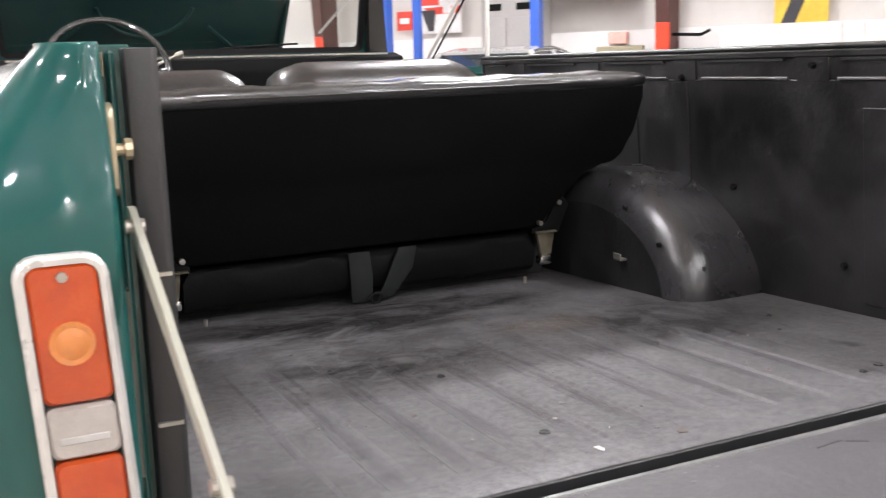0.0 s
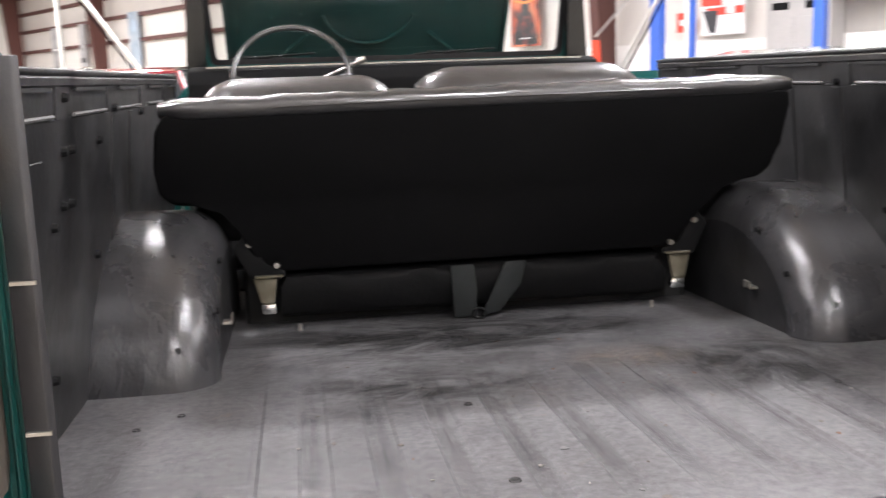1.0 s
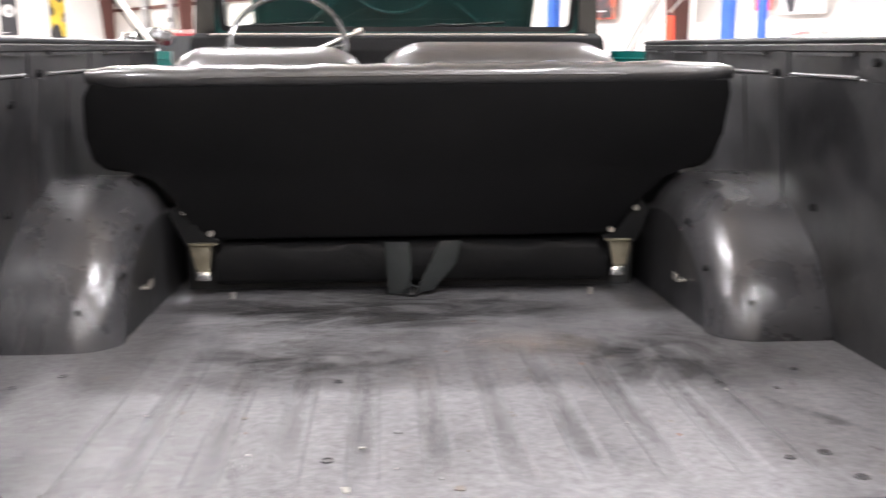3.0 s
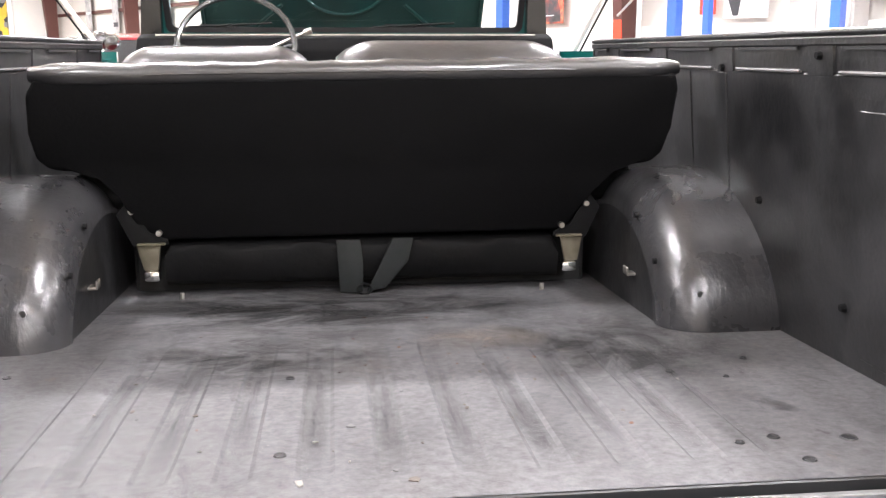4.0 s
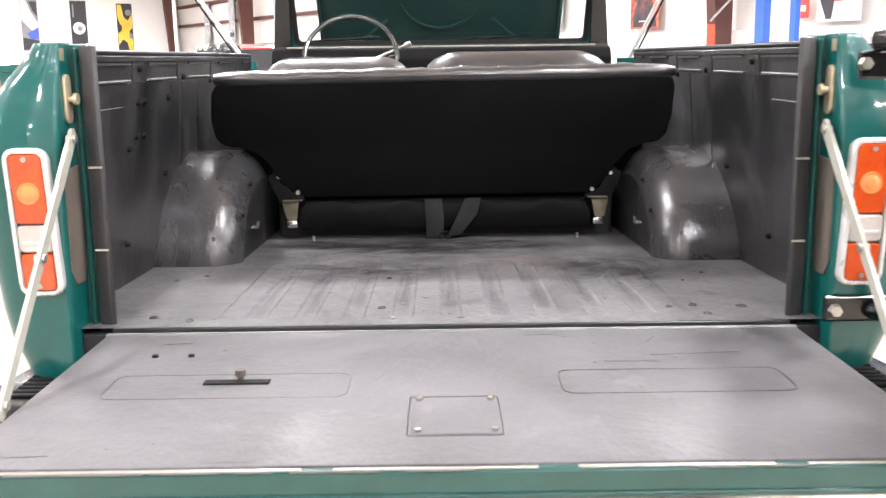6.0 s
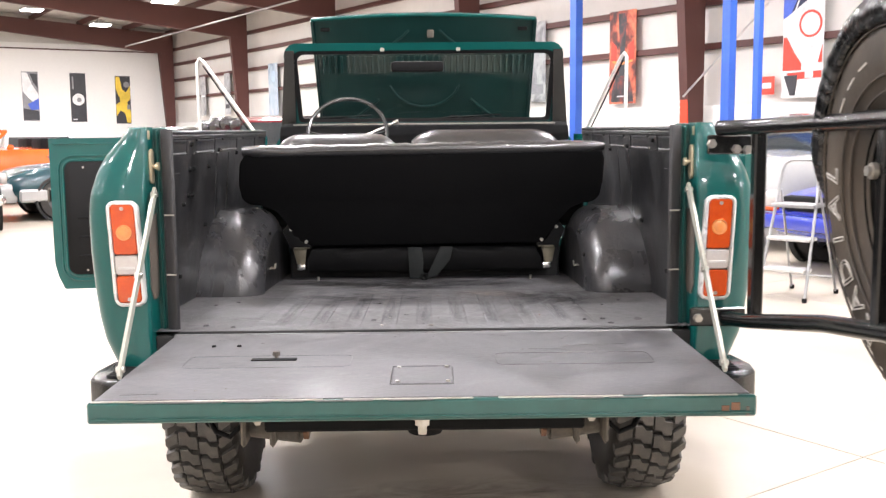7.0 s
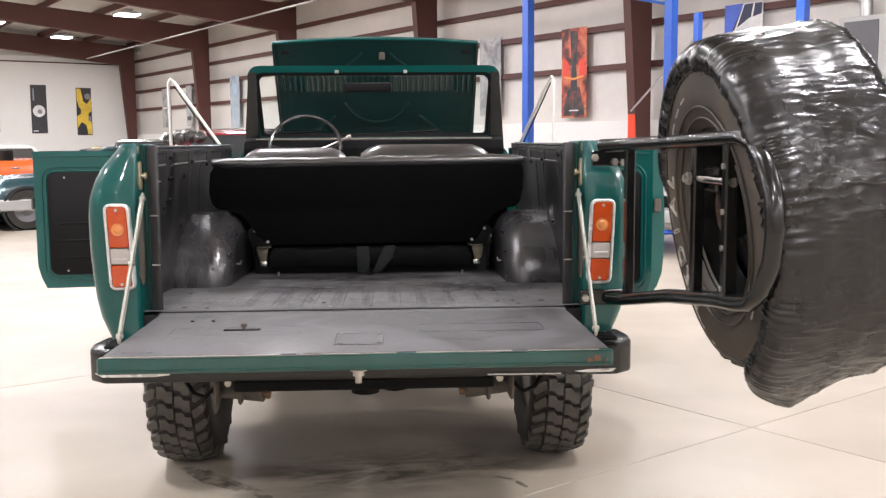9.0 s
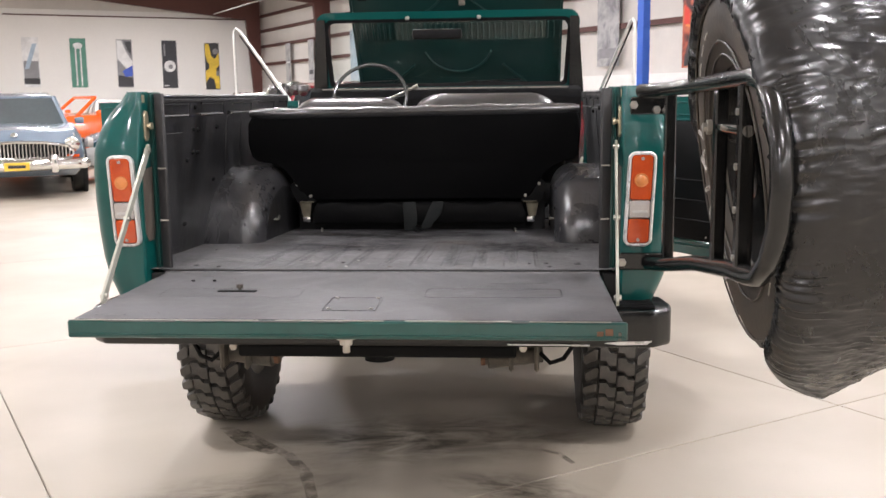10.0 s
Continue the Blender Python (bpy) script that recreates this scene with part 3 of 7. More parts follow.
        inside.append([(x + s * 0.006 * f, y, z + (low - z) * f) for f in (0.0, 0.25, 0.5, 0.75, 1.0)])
        rings.append(ring)
    loft(bm, rings, closed=False)
    arch = part("wheel_arch", bm, ARCH, truck, "rounded grey painted wheel arch in the bed", angle=60)
    # The inner side takes LINER, darker than the rounded top.
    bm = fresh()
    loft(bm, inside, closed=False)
    part("arch_side", bm, LINER, arch, "inner side of the arch in the darker wall colour", angle=60)
    for dy, dx in ((0.03, 0.0), (0.06, -0.05)):
        bm = fresh()
        cyl(bm, (s * (0.668 + dx), 0.72 + dy * 0.35, bed_z(0.7) + 0.004 + dy), (s * (0.668 + dx), 0.699 + dy * 0.35, bed_z(0.7) + 0.010 + dy), 0.0065, n=8)
        part("hole", bm, DARK, arch)
    part("bracket", boxed(*sorted((s * 0.556, s * 0.536)), 0.925, 0.955, 0.872, 0.878, 0.0015), STEEL, arch, "small bent steel bracket")
    part("bracket_lip", boxed(*sorted((s * 0.540, s * 0.536)), 0.925, 0.955, 0.872, 0.890, 0.0015), STEEL, arch)
    # bright rim along the far end of the shoulder
    bm = fresh()
    tube(bm, [(s * 0.575, 1.16, bed_z(1.16) + 0.245), (s * 0.560, 1.20, bed_z(1.2) + 0.225), (s * 0.553, 1.24, bed_z(1.24) + 0.19)], 0.006, 6)
    part("bright_rim", bm, LEDGE, arch, "bright rim on the shoulder of the arch")
    for y, z in ((0.80, 0.93), (0.93, 1.0)):
        bm = fresh()
        cyl(bm, (s * 0.556, y, z), (s * 0.549, y, z), 0.006, n=8)
        part("bolt", bm, MATT, arch)

# bed floor with pressed ribs
bm = fresh()
xs = sorted({-0.79, 0.79} | {round(-0.49 + 0.098 * i + d, 4) for i in range(11) for d in (-0.024, -0.018, 0.018, 0.024)})
ys = [0.004, 0.05, 0.075, 0.10, 0.30, 0.50, 0.64, 0.74, 0.84, 0.90, 1.30, 1.98]


def groove(y):
    """Depth of the pressed grooves: full over the rear half, running out toward the seat."""
    return 0.0030 * max(0.0, min(1.0, (y - 0.05) / 0.05, (0.90 - y) / 0.26))


grid = []
for y in ys:
    row = []
    for x in xs:
        k = (x + 0.49) / 0.098
        on_rib = abs(k - round(k)) * 0.098 < 0.02 and -0.1 < k < 10.1
        row.append((x, y, bed_z(y) - (groove(y) if on_rib else 0.0)))
    grid.append(row)
loft(bm, grid, closed=False)
bed = part("bed_floor", bm, BED, truck, "worn grey painted bed floor with pressed ribs", angle=20)
random.seed(8)
groove_dirt = stain_shade_film("groove_dirt", (0.034, 0.0332, 0.035), 1.0, 0.5)
for i in range(11):
    # dirt rubbed into the groove, uneven, fading at its ends
    x, y = -0.49 + 0.098 * i + random.uniform(-0.003, 0.003), 0.37 + random.uniform(-0.04, 0.04)
    length, wide = 0.31 + random.uniform(-0.06, 0.04), 0.0210 + random.uniform(-0.003, 0.003)
    bm = fresh()
    bmesh.ops.create_circle(bm, cap_ends=True, segments=28, radius=1.0)
    film = part("rib_groove", bm, groove_dirt, bed, "darker dirt in the pressed groove")
    film.matrix_basis = pose(x, y, bed_z(y) - 0.0022, -math.degrees(math.atan(0.038)), 0, 0) @ Matrix.Diagonal((wide, length, 1, 1))
part("floor_pan", boxed(-0.755, 0.755, 0.02, 3.1, 0.66, 0.70), DARK, truck)
for x, y, r in ((-0.144, 0.499, 0.011), (-0.143, 0.158, 0.013), (0.503, 0.145, 0.013), (0.512, 0.062, 0.014), (0.60, 0.13, 0.018), (-0.60, 0.09, 0.014), (-0.52, 0.06, 0.012), (0.45, 0.13, 0.01), (0.47, 0.46, 0.01), (0.55, 0.42, 0.008), (-0.6, 0.56, 0.01), (-0.66, 0.5, 0.01), (0.62, 0.52, 0.009)):
    bm = fresh()
    r *= 0.5
    lathe(bm, [(r * 1.35, 0.0), (r * 1.2, 0.002), (r, 0.0015), (r * 0.9, 0.0005)], (x, y, bed_z(y)), (0, 0, 1), 12, cap=True)
    part("drain_plug", bm, CHANNEL, bed)
random.seed(4)
CHIPS = ((-0.27, 0.33, 2.2), (-0.05, 0.256, 2.4), (-0.115, 0.06, 3.0), (0.02, 0.06, 2.6), (0.0, 0.09, 1.5), (-0.1, 0.2, 1.6), (0.04, 0.18, 1.0))
for i in range(20):
    x, y, big = CHIPS[i] if i < len(CHIPS) else (random.uniform(-0.5, 0.5), random.uniform(0.05, 0.6), 0.8)
    bm = fresh()
    a = random.uniform(0, 3)
    pts = [(x + math.cos(a + k * 1.26) * big * random.uniform(0.001, 0.0042), y + math.sin(a + k * 1.26) * big * random.uniform(0.001, 0.0042)) for k in range(5)]
    prism(bm, pts, 2, bed_z(y) + 0.0005, bed_z(y) + 0.0018)
    part("paint_chip", bm, (SCUFF, LEDGE, STEEL)[i % 3], bed)
for i in range(40):
    x, y = random.gauss(0.1, 0.22), random.gauss(0.55, 0.18)
    if not (abs(x) < 0.5 and 0.1 < y < 0.95):
        continue
    bm = fresh()
    a, r = random.uniform(0, 3), random.uniform(0.0015, 0.005)
    prism(bm, [(x + math.cos(a + k * 1.05) * r * random.uniform(0.4, 1), y + math.sin(a + k * 1.05) * r * random.uniform(0.5, 1.6)) for k in range(6)], 2, bed_z(y) + 0.0004, bed_z(y) + 0.0012)
    part("rust_fleck", bm, SCUFF if i % 4 else RUST, bed)
# The first film holds dirt and also paints the bench's shade on the floor.
for nm, x, y, rx, ry, col, amount, sc in (("seat_dirt_and_shade", -0.1, 1.0, 0.62, 0.30, (0.012, 0.0115, 0.0115), 1.6, 2.6), ("side_dirt", 0.42, 0.62, 0.26, 0.34, (0.013, 0.0125, 0.0125), 1.3, 2.2), ("middle_dirt", -0.2, 0.62, 0.32, 0.2, (0.014, 0.0135, 0.0135), 1.1, 3.0), ("rust_bloom", 0.2, 0.72, 0.15, 0.10, (0.16, 0.13, 0.105), 1.1, 4.0), ("dust_bloom", -0.45, 0.2, 0.3, 0.16, (0.19, 0.185, 0.19), 0.7, 3.0)):
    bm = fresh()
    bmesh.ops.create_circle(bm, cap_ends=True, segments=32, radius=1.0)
    film = part("floor_stain_and_shade", bm, stain_shade_film(nm, col, amount, sc), bed, "worn-in stains and painted bench shade on the bed floor")
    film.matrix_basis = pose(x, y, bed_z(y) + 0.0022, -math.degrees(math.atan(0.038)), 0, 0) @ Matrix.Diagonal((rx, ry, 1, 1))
sill = part("bed_sill", boxed(-0.655, 0.655, 0.001, 0.016, 0.80, 0.8358, 0.002), CHANNEL, truck, "painted sill at the end of the bed")
part("hinge_gap", boxed(-0.65, 0.65, -0.030, 0.001, 0.77, 0.80), DARK, truck, "dark gap at the tailgate hinge")

# tailgate, lowered
gate = part("tailgate", boxed(-0.660, 0.660, -0.664, -0.022, 0.786, 0.826, 0.004), GREEN_WORN, truck, "lowered dark green tailgate")
bm = fresh()
prism(bm, [(-0.652, -0.030), (-0.658, -0.660), (0.658, -0.660), (0.652, -0.030)], 2, 0.826, 0.834, 0.003)
lining = part("inner_skin", bm, GATE, gate, "worn dark grey inner face of the tailgate")
part("edge_band", boxed(-0.668, 0.668, -0.676, -0.660, 0.789, 0.832, 0.004), GREEN_WORN, gate, "chipped green edge of the tailgate")
part("hinge_edge", boxed(-0.655, 0.655, -0.040, -0.029, 0.826, 0.8362, 0.002), LEDGE, gate, "rubbed bright edge at the hinge")
part("edge_bead", boxed(-0.66, 0.66, -0.679, -0.676, 0.796, 0.801, 0.002), GREEN_WORN, gate)
for x0, x1, w in ((-0.66, -0.2, 0.006), (-0.16, 0.1, 0.005), (0.15, 0.4, 0.007), (0.44, 0.63, 0.004)):
    part("bare_edge", boxed(x0, x1, -0.674, -0.674 + w, 0.8315, 0.8345, 0.001), STEEL, gate)
for x0, x1, w in ((-0.575, -0.40, 0.0012), (-0.39, -0.30, 0.0008), (-0.285, -0.235, 0.0006), (-0.215, -0.10, 0.0012), (-0.07, 0.02, 0.0007), (0.30, 0.36, 0.0012), (0.37, 0.44, 0.0006)):
    part("bare_edge", boxed(x0, x1, -0.6766, -0.6738, 0.8312 - w, 0.8333, 0.0006), LEDGE, gate, "paint rubbed off to bright metal")
for x0, x1, z0, z1 in ((0.597, 0.612, 0.797, 0.812), (0.616, 0.634, 0.802, 0.818), (0.646, 0.653, 0.79, 0.81)):
    part("rust_spot", boxed(x0, x1, -0.6775, -0.6755, z0, z1, 0.0008), RUST if x0 < 0.64 else SCUFF, gate)


def outline(x0, x1, y0, y1, z, w=0.004, h=0.002, r=0.02):
    """A raised rounded rectangle, lying flat."""
    pts = []
    for cx, cy, a0 in ((x1 - r, y1 - r, 0), (x0 + r, y1 - r, 90), (x0 + r, y0 + r, 180), (x1 - r, y0 + r, 270)):
        for k in range(4):
            a = radians(a0 + 30 * k)
            pts.append((cx + r * math.cos(a), cy + r * math.sin(a), z))
    bm = fresh()
    tube(bm, pts, w / 2, 6, closed=True, flat=1.0)
    return bm


part("access_plate", boxed(-0.066, 0.063, -0.562, -0.412, 0.8335, 0.8352, 0.001), GATE, gate)
for x in (-0.055, 0.052):
    for y in (-0.55, -0.424):
        bm = fresh()
        cyl(bm, (x, y, 0.836), (x, y, 0.839), 0.005, n=8)
        part("screw", bm, STEEL, gate)
# The darker CHANNEL colour draws the edge shade of the embossing.
part("emboss", outline(0.168, 0.53, -0.40, -0.285, 0.8336, 0.0034), CHANNEL, gate)
part("emboss", outline(-0.55, -0.168, -0.40, -0.285, 0.8332, 0.003), CHANNEL, gate)
part("plate_joint", outline(-0.070, 0.063, -0.566, -0.408, 0.8342, 0.0028, 0.002, 0.006), CHANNEL, gate)
part("slot_plate", boxed(-0.402, -0.296, -0.338, -0.318, 0.834, 0.837, 0.001), MATT, gate, "raised black slot plate")
bm = fresh()
cyl(bm, (-0.346, -0.312, 0.834), (-0.346, -0.312, 0.842), 0.005, 0.005, 10)
cyl(bm, (-0.346, -0.312, 0.842), (-0.346, -0.312, 0.851), 0.0095, 0.0085, 10)
part("latch_pin", bm, SCUFF, gate)
for x, y in ((-0.521, -0.18), (-0.458, -0.18)):
    bm = fresh()
    cyl(bm, (x, y, 0.833), (x, y, 0.838), 0.006, 0.005, 10)
    part("bolt", bm, MATT, gate)
bm = fresh()
cyl(bm, (-0.003, -0.60, 0.738), (-0.003, -0.60, 0.790), 0.009, n=12)
cyl(bm, (-0.003, -0.60, 0.758), (-0.003, -0.60, 0.772), 0.017, n=6)
cyl(bm, (-0.003, -0.60, 0.772), (-0.003, -0.60, 0.775), 0.024, n=16)
part("latch_bolt", bm, STEEL, gate, "bright bolt under the gate edge")

random.seed(21)
for i in range(22):
    x, y = random.gauss(-0.07, 0.12), -0.045 - abs(random.gauss(0, 0.03))
    if i > 9:
        x, y = random.uniform(-0.6, 0.6), random.uniform(-0.64, -0.06)
    bm = fresh()
    a, r = random.uniform(0, 3), random.uniform(0.0012, 0.0038)
    prism(bm, [(x + math.cos(a + k * 1.05) * r * random.uniform(0.4, 1.3), y + math.sin(a + k * 1.05) * r * random.uniform(0.4, 1)) for k in range(6)], 2, 0.8335, 0.8346)
    part("paint_chip", bm, LEDGE if i < 10 else SCUFF, lining)
for x, y, turn, long in ((0.16, -0.072, 5, 0.05), (0.20, -0.082, -30, 0.03), (0.36, -0.11, 60, 0.04), (0.42, -0.2, 4, 0.16), (-0.5, -0.1, 8, 0.05), (0.3, -0.24, -2, 0.09), (-0.12, -0.3, 80, 0.05), (-0.58, -0.62, 3, 0.08), (-0.3, -0.645, 2, 0.06)):
    bm = boxed(-long / 2, long / 2, -0.0016, 0.0016, 0.8335, 0.8344)
    bm.transform(Matrix.Translation((x, y, 0)) @ pose(0, 0, 0, 0, 0, turn))
    part("scratch", bm, CHANNEL, lining, "dark scratch in the paint")

for s in (-1, 1):
    # stay arm
    top, bot = Vector((s * 0.70, -0.002, 1.208)), Vector((s * 0.664, -0.47, 0.842))
    d = (bot - top).normalized()
    w = Vector((0, -d.z, d.y)) * 0.013
    t = Vector((0.0035, 0, 0))
    bm = fresh()
    loft(bm, [[p - w * k - t, p + w * k - t, p + w * k + t, p - w * k + t] for p, k in ((top - d * 0.012, 0.6), (top - d * 0.004, 1.0), (top + d * 0.13, 1.0), (top + d * 0.14, 0.82), (bot, 0.82), (bot + d * 0.012, 0.5))])
    arm = part("stay_arm", bm, STRUT, truck, "pale metal tailgate stay")
    for p in (top + d * 0.008, bot - d * 0.01, top + d * 0.3):
        bm = fresh()
        cyl(bm, p - Vector((0.009, 0, 0)), p + Vector((0.009, 0, 0)), 0.007, n=10)
        part("rivet", bm, STEEL, arm)
    # latch striker, facing the opening
    bm = fresh()
    prism(bm, [(0.022 + 0.016 * math.cos(a), 1.275 + (0.03 if math.sin(a) > 0 else -0.03) + 0.016 * math.sin(a)) for a in [k * math.pi / 8 for k in range(16)]], 0, *sorted((s * 0.7148, s * 0.708)), 0.002)
    latch = part("latch_plate", bm, ZINC, truck, "yellowed latch striker plate")
    bm = fresh()
    cyl(bm, (s * 0.713, 0.022, 1.275), (s * 0.698, 0.022, 1.275), 0.006, n=10)
    cyl(bm, (s * 0.699, 0.022, 1.275), (s * 0.692, 0.022, 1.275), 0.011, n=10)
    part("striker_pin", bm, ZINC, latch)

    # tail lamp
    def rounded(x0, x1, z0, z1, r, lean=0.006, n=5):
        pts = []
        for cx, cz, a0 in ((x1 - r, z1 - r, 0), (x0 + r, z1 - r, 90), (x0 + r, z0 + r, 180), (x1 - r, z0 + r, 270)):
            for k in range(n):
                a = radians(a0 + 90 * k / (n - 1))
                px, pz = cx + r * math.cos(a), cz + r * math.sin(a)
                pts.append((s * (px + lean * (pz - 1.05) / 0.13), pz))
        return pts
    bm = fresh()
    loft(bm, [[(x, y, z) for x, z in rounded(0.728 - g, 0.806 + g, 0.917 - g, 1.188 + g, 0.02 + g)] for y, g in ((-0.03, 0.002), (-0.05, 0.002), (-0.054, -0.002), (-0.054, -0.007), (-0.046, -0.008))], cap=False)
    lamp = part("tail_lamp", bm, BEZEL, truck, "orange and white tail lamp in a bright bezel")
    for z0, z1, m, nm in ((1.051, 1.181, AMBER, "amber_lens"), (0.998, 1.0485, CLEAR_LENS, "white_lens"), (0.925, 0.9955, AMBER, "amber_lens")):
        bm = fresh()
        pts = rounded(0.736, 0.798, z0, z1, 0.008)
        pts2 = rounded(0.739, 0.795, z0 + 0.003, z1 - 0.003, 0.008)
        loft(bm, [[(x, -0.032, z) for x, z in pts], [(x, -0.05, z) for x, z in pts], [(x, -0.054, z) for x, z in pts2]])
        part(nm, bm, m, lamp, "orange ribbed lens" if m is AMBER else "frosted white lens")
    part("reflector_strip", boxed(*sorted((s * 0.744, s * 0.788)), -0.0555, -0.053, 1.013, 1.020, 0.0008), GREY_PAINT, lamp)
    bm = fresh()
    lathe(bm, [(0.021, 0.0), (0.02, 0.004), (0.015, 0.003), (0.009, 0.006), (0.002, 0.006)], (s * 0.769, -0.053, 1.108), (0, -1, 0), 20, cap=True)
    part("bulb_ring", bm, AMBER_DEEP, lamp)
    for z in (1.17, 0.935):
        bm = fresh()
        cyl(bm, (s * (0.767 + 0.006 * (z - 1.05) / 0.13), -0.053, z), (s * (0.767 + 0.006 * (z - 1.05) / 0.13), -0.057, z), 0.005, n=8)
        part("screw", bm, STEEL, lamp)

# bumper behind the gate
bm = fresh()
pts = [(-0.845, 0.05), (-0.86, -0.06), (-0.85, -0.13), (-0.80, -0.175), (0.80, -0.175), (0.85, -0.13), (0.86, -0.06), (0.845, 0.05), (0.62, 0.05), (0.62, -0.06), (-0.62, -0.06), (-0.62, 0.05)]
prism(bm, pts, 2, 0.642, 0.748, 0.012, 3)
bumper = part("rear_bumper", bm, BLACK, truck, "glossy black step bumper")
for s in (-1, 1):
    for k in range(7):
        y = -0.14 + k * 0.022
        part("tread_strip", boxed(s * 0.745 - 0.06, s * 0.745 + 0.06, y, y + 0.012, 0.748, 0.754, 0.002), MATT, bumper)
# bright strips along the foot of the bumper
for pts in (((-0.822, 0.678), (-0.80, 0.6655), (-0.644, 0.664), (-0.597, 0.669), (-0.597, 0.678)), ((0.659, 0.657), (0.701, 0.652), (0.778, 0.654), (0.791, 0.664), (0.70, 0.662)), ((0.385, 0.6495), (0.617, 0.6485), (0.617, 0.6525), (0.385, 0.6535))):
    bm = fresh()
    prism(bm, pts, 1, -0.179, -0.171)
    part("bright_strip", bm, BEZEL, bumper, "bright strip on the bumper")
part("cross_member", boxed(-0.41, 0.41, -0.14, 0.10, 0.6, 0.638, 0.006), MATT, truck, "black frame cross member")
bm = fresh()
cyl(bm, (0, -0.06, 0.575), (0, -0.06, 0.64), 0.045, n=20)
part("tow_plate", bm, MATT, bumper)
for s in (-1, 1):
    bm = fresh()
    cyl(bm, (s * 0.325, -0.06, 0.578), (s * 0.485, -0.03, 0.59), 0.03, n=16)
    cyl(bm, (s * 0.305, -0.063, 0.576), (s * 0.33, -0.06, 0.578), 0.017, n=10)
    shackle = part("spring_shackle", bm, ROAD_DIRT, truck, "dusty spring eye and shackle")
    for x in (0.395, 0.47):
        part("side_plate", boxed(s * x - 0.007, s * x + 0.007, -0.115, 0.0, 0.55, 0.655, 0.008), ROAD_DIRT, shackle)
    bm = fresh()
    cyl(bm, (s * 0.305, -0.066, 0.583), (s * 0.318, -0.066, 0.583), 0.024, n=6)
    part("bolt_head", bm, RUST, shackle, "rusty bolt head")
    bm = fresh()
    cyl(bm, (s * 0.43, -0.122, 0.625), (s * 0.43, -0.112, 0.625), 0.012, n=6)
    part("bolt", bm, STEEL, shackle)
    bm = fresh()
    tube(bm, [(s * 0.48, -0.07, 0.6), (s * 0.51, -0.08, 0.572), (s * 0.55, -0.06, 0.58), (s * 0.59, -0.02, 0.625), (s * 0.61, 0.05, 0.66)], 0.007, 6)
    part("brake_hose", bm, MATT, truck)
    part("frame_rail", boxed(s * 0.43 - 0.04, s * 0.43 + 0.04, 0.02, 4.2, 0.56, 0.68, 0.006), BLACK, truck)
    bm = fresh()
    for k in range(4):
        box(bm, s * 0.52 - 0.035, s * 0.52 + 0.035, 0.55 - 0.1 * k * 0.2, 1.7 + 0.02 * k, 0.50 + 0.018 * k, 0.515 + 0.018 * k)
    part("leaf_spring", bm, MATT, truck, "dark stacked leaf spring")
    bm = fresh()
    cyl(bm, (s * 0.52, 0.35, 0.60), (s * 0.40, 1.05, 0.42), 0.03, n=14)
    cyl(bm, (s * 0.50, 0.30, 0.61), (s * 0.46, 0.6, 0.54), 0.04, n=14)
    part("shock_absorber", bm, STEEL, truck, "grey shock absorber")
bm = fresh()
cyl(bm, (-0.66, AXLE_Y, 0.42), (0.66, AXLE_Y, 0.42), 0.045, n=16)
lathe(bm, [(0.02, -0.16), (0.12, -0.1), (0.15, 0), (0.12, 0.1), (0.02, 0.16)], (0.1, AXLE_Y, 0.42), (0, 1, 0), 24, cap=True)
part("rear_axle", bm, MATT, truck, "black rear axle with round differential")
bm = fresh()
tube(bm, [(0.48, 1.6, 0.58), (0.46, 0.9, 0.60), (0.45, 0.45, 0.60), (0.36, 0.26, 0.585)], 0.028, 12)
part("exhaust_pipe", bm, STEEL, truck, "rusty exhaust pipe")
part("fuel_tank", boxed(-0.40, 0.40, 0.2, 0.75, 0.58, 0.76, 0.03, 2), MATT, truck)


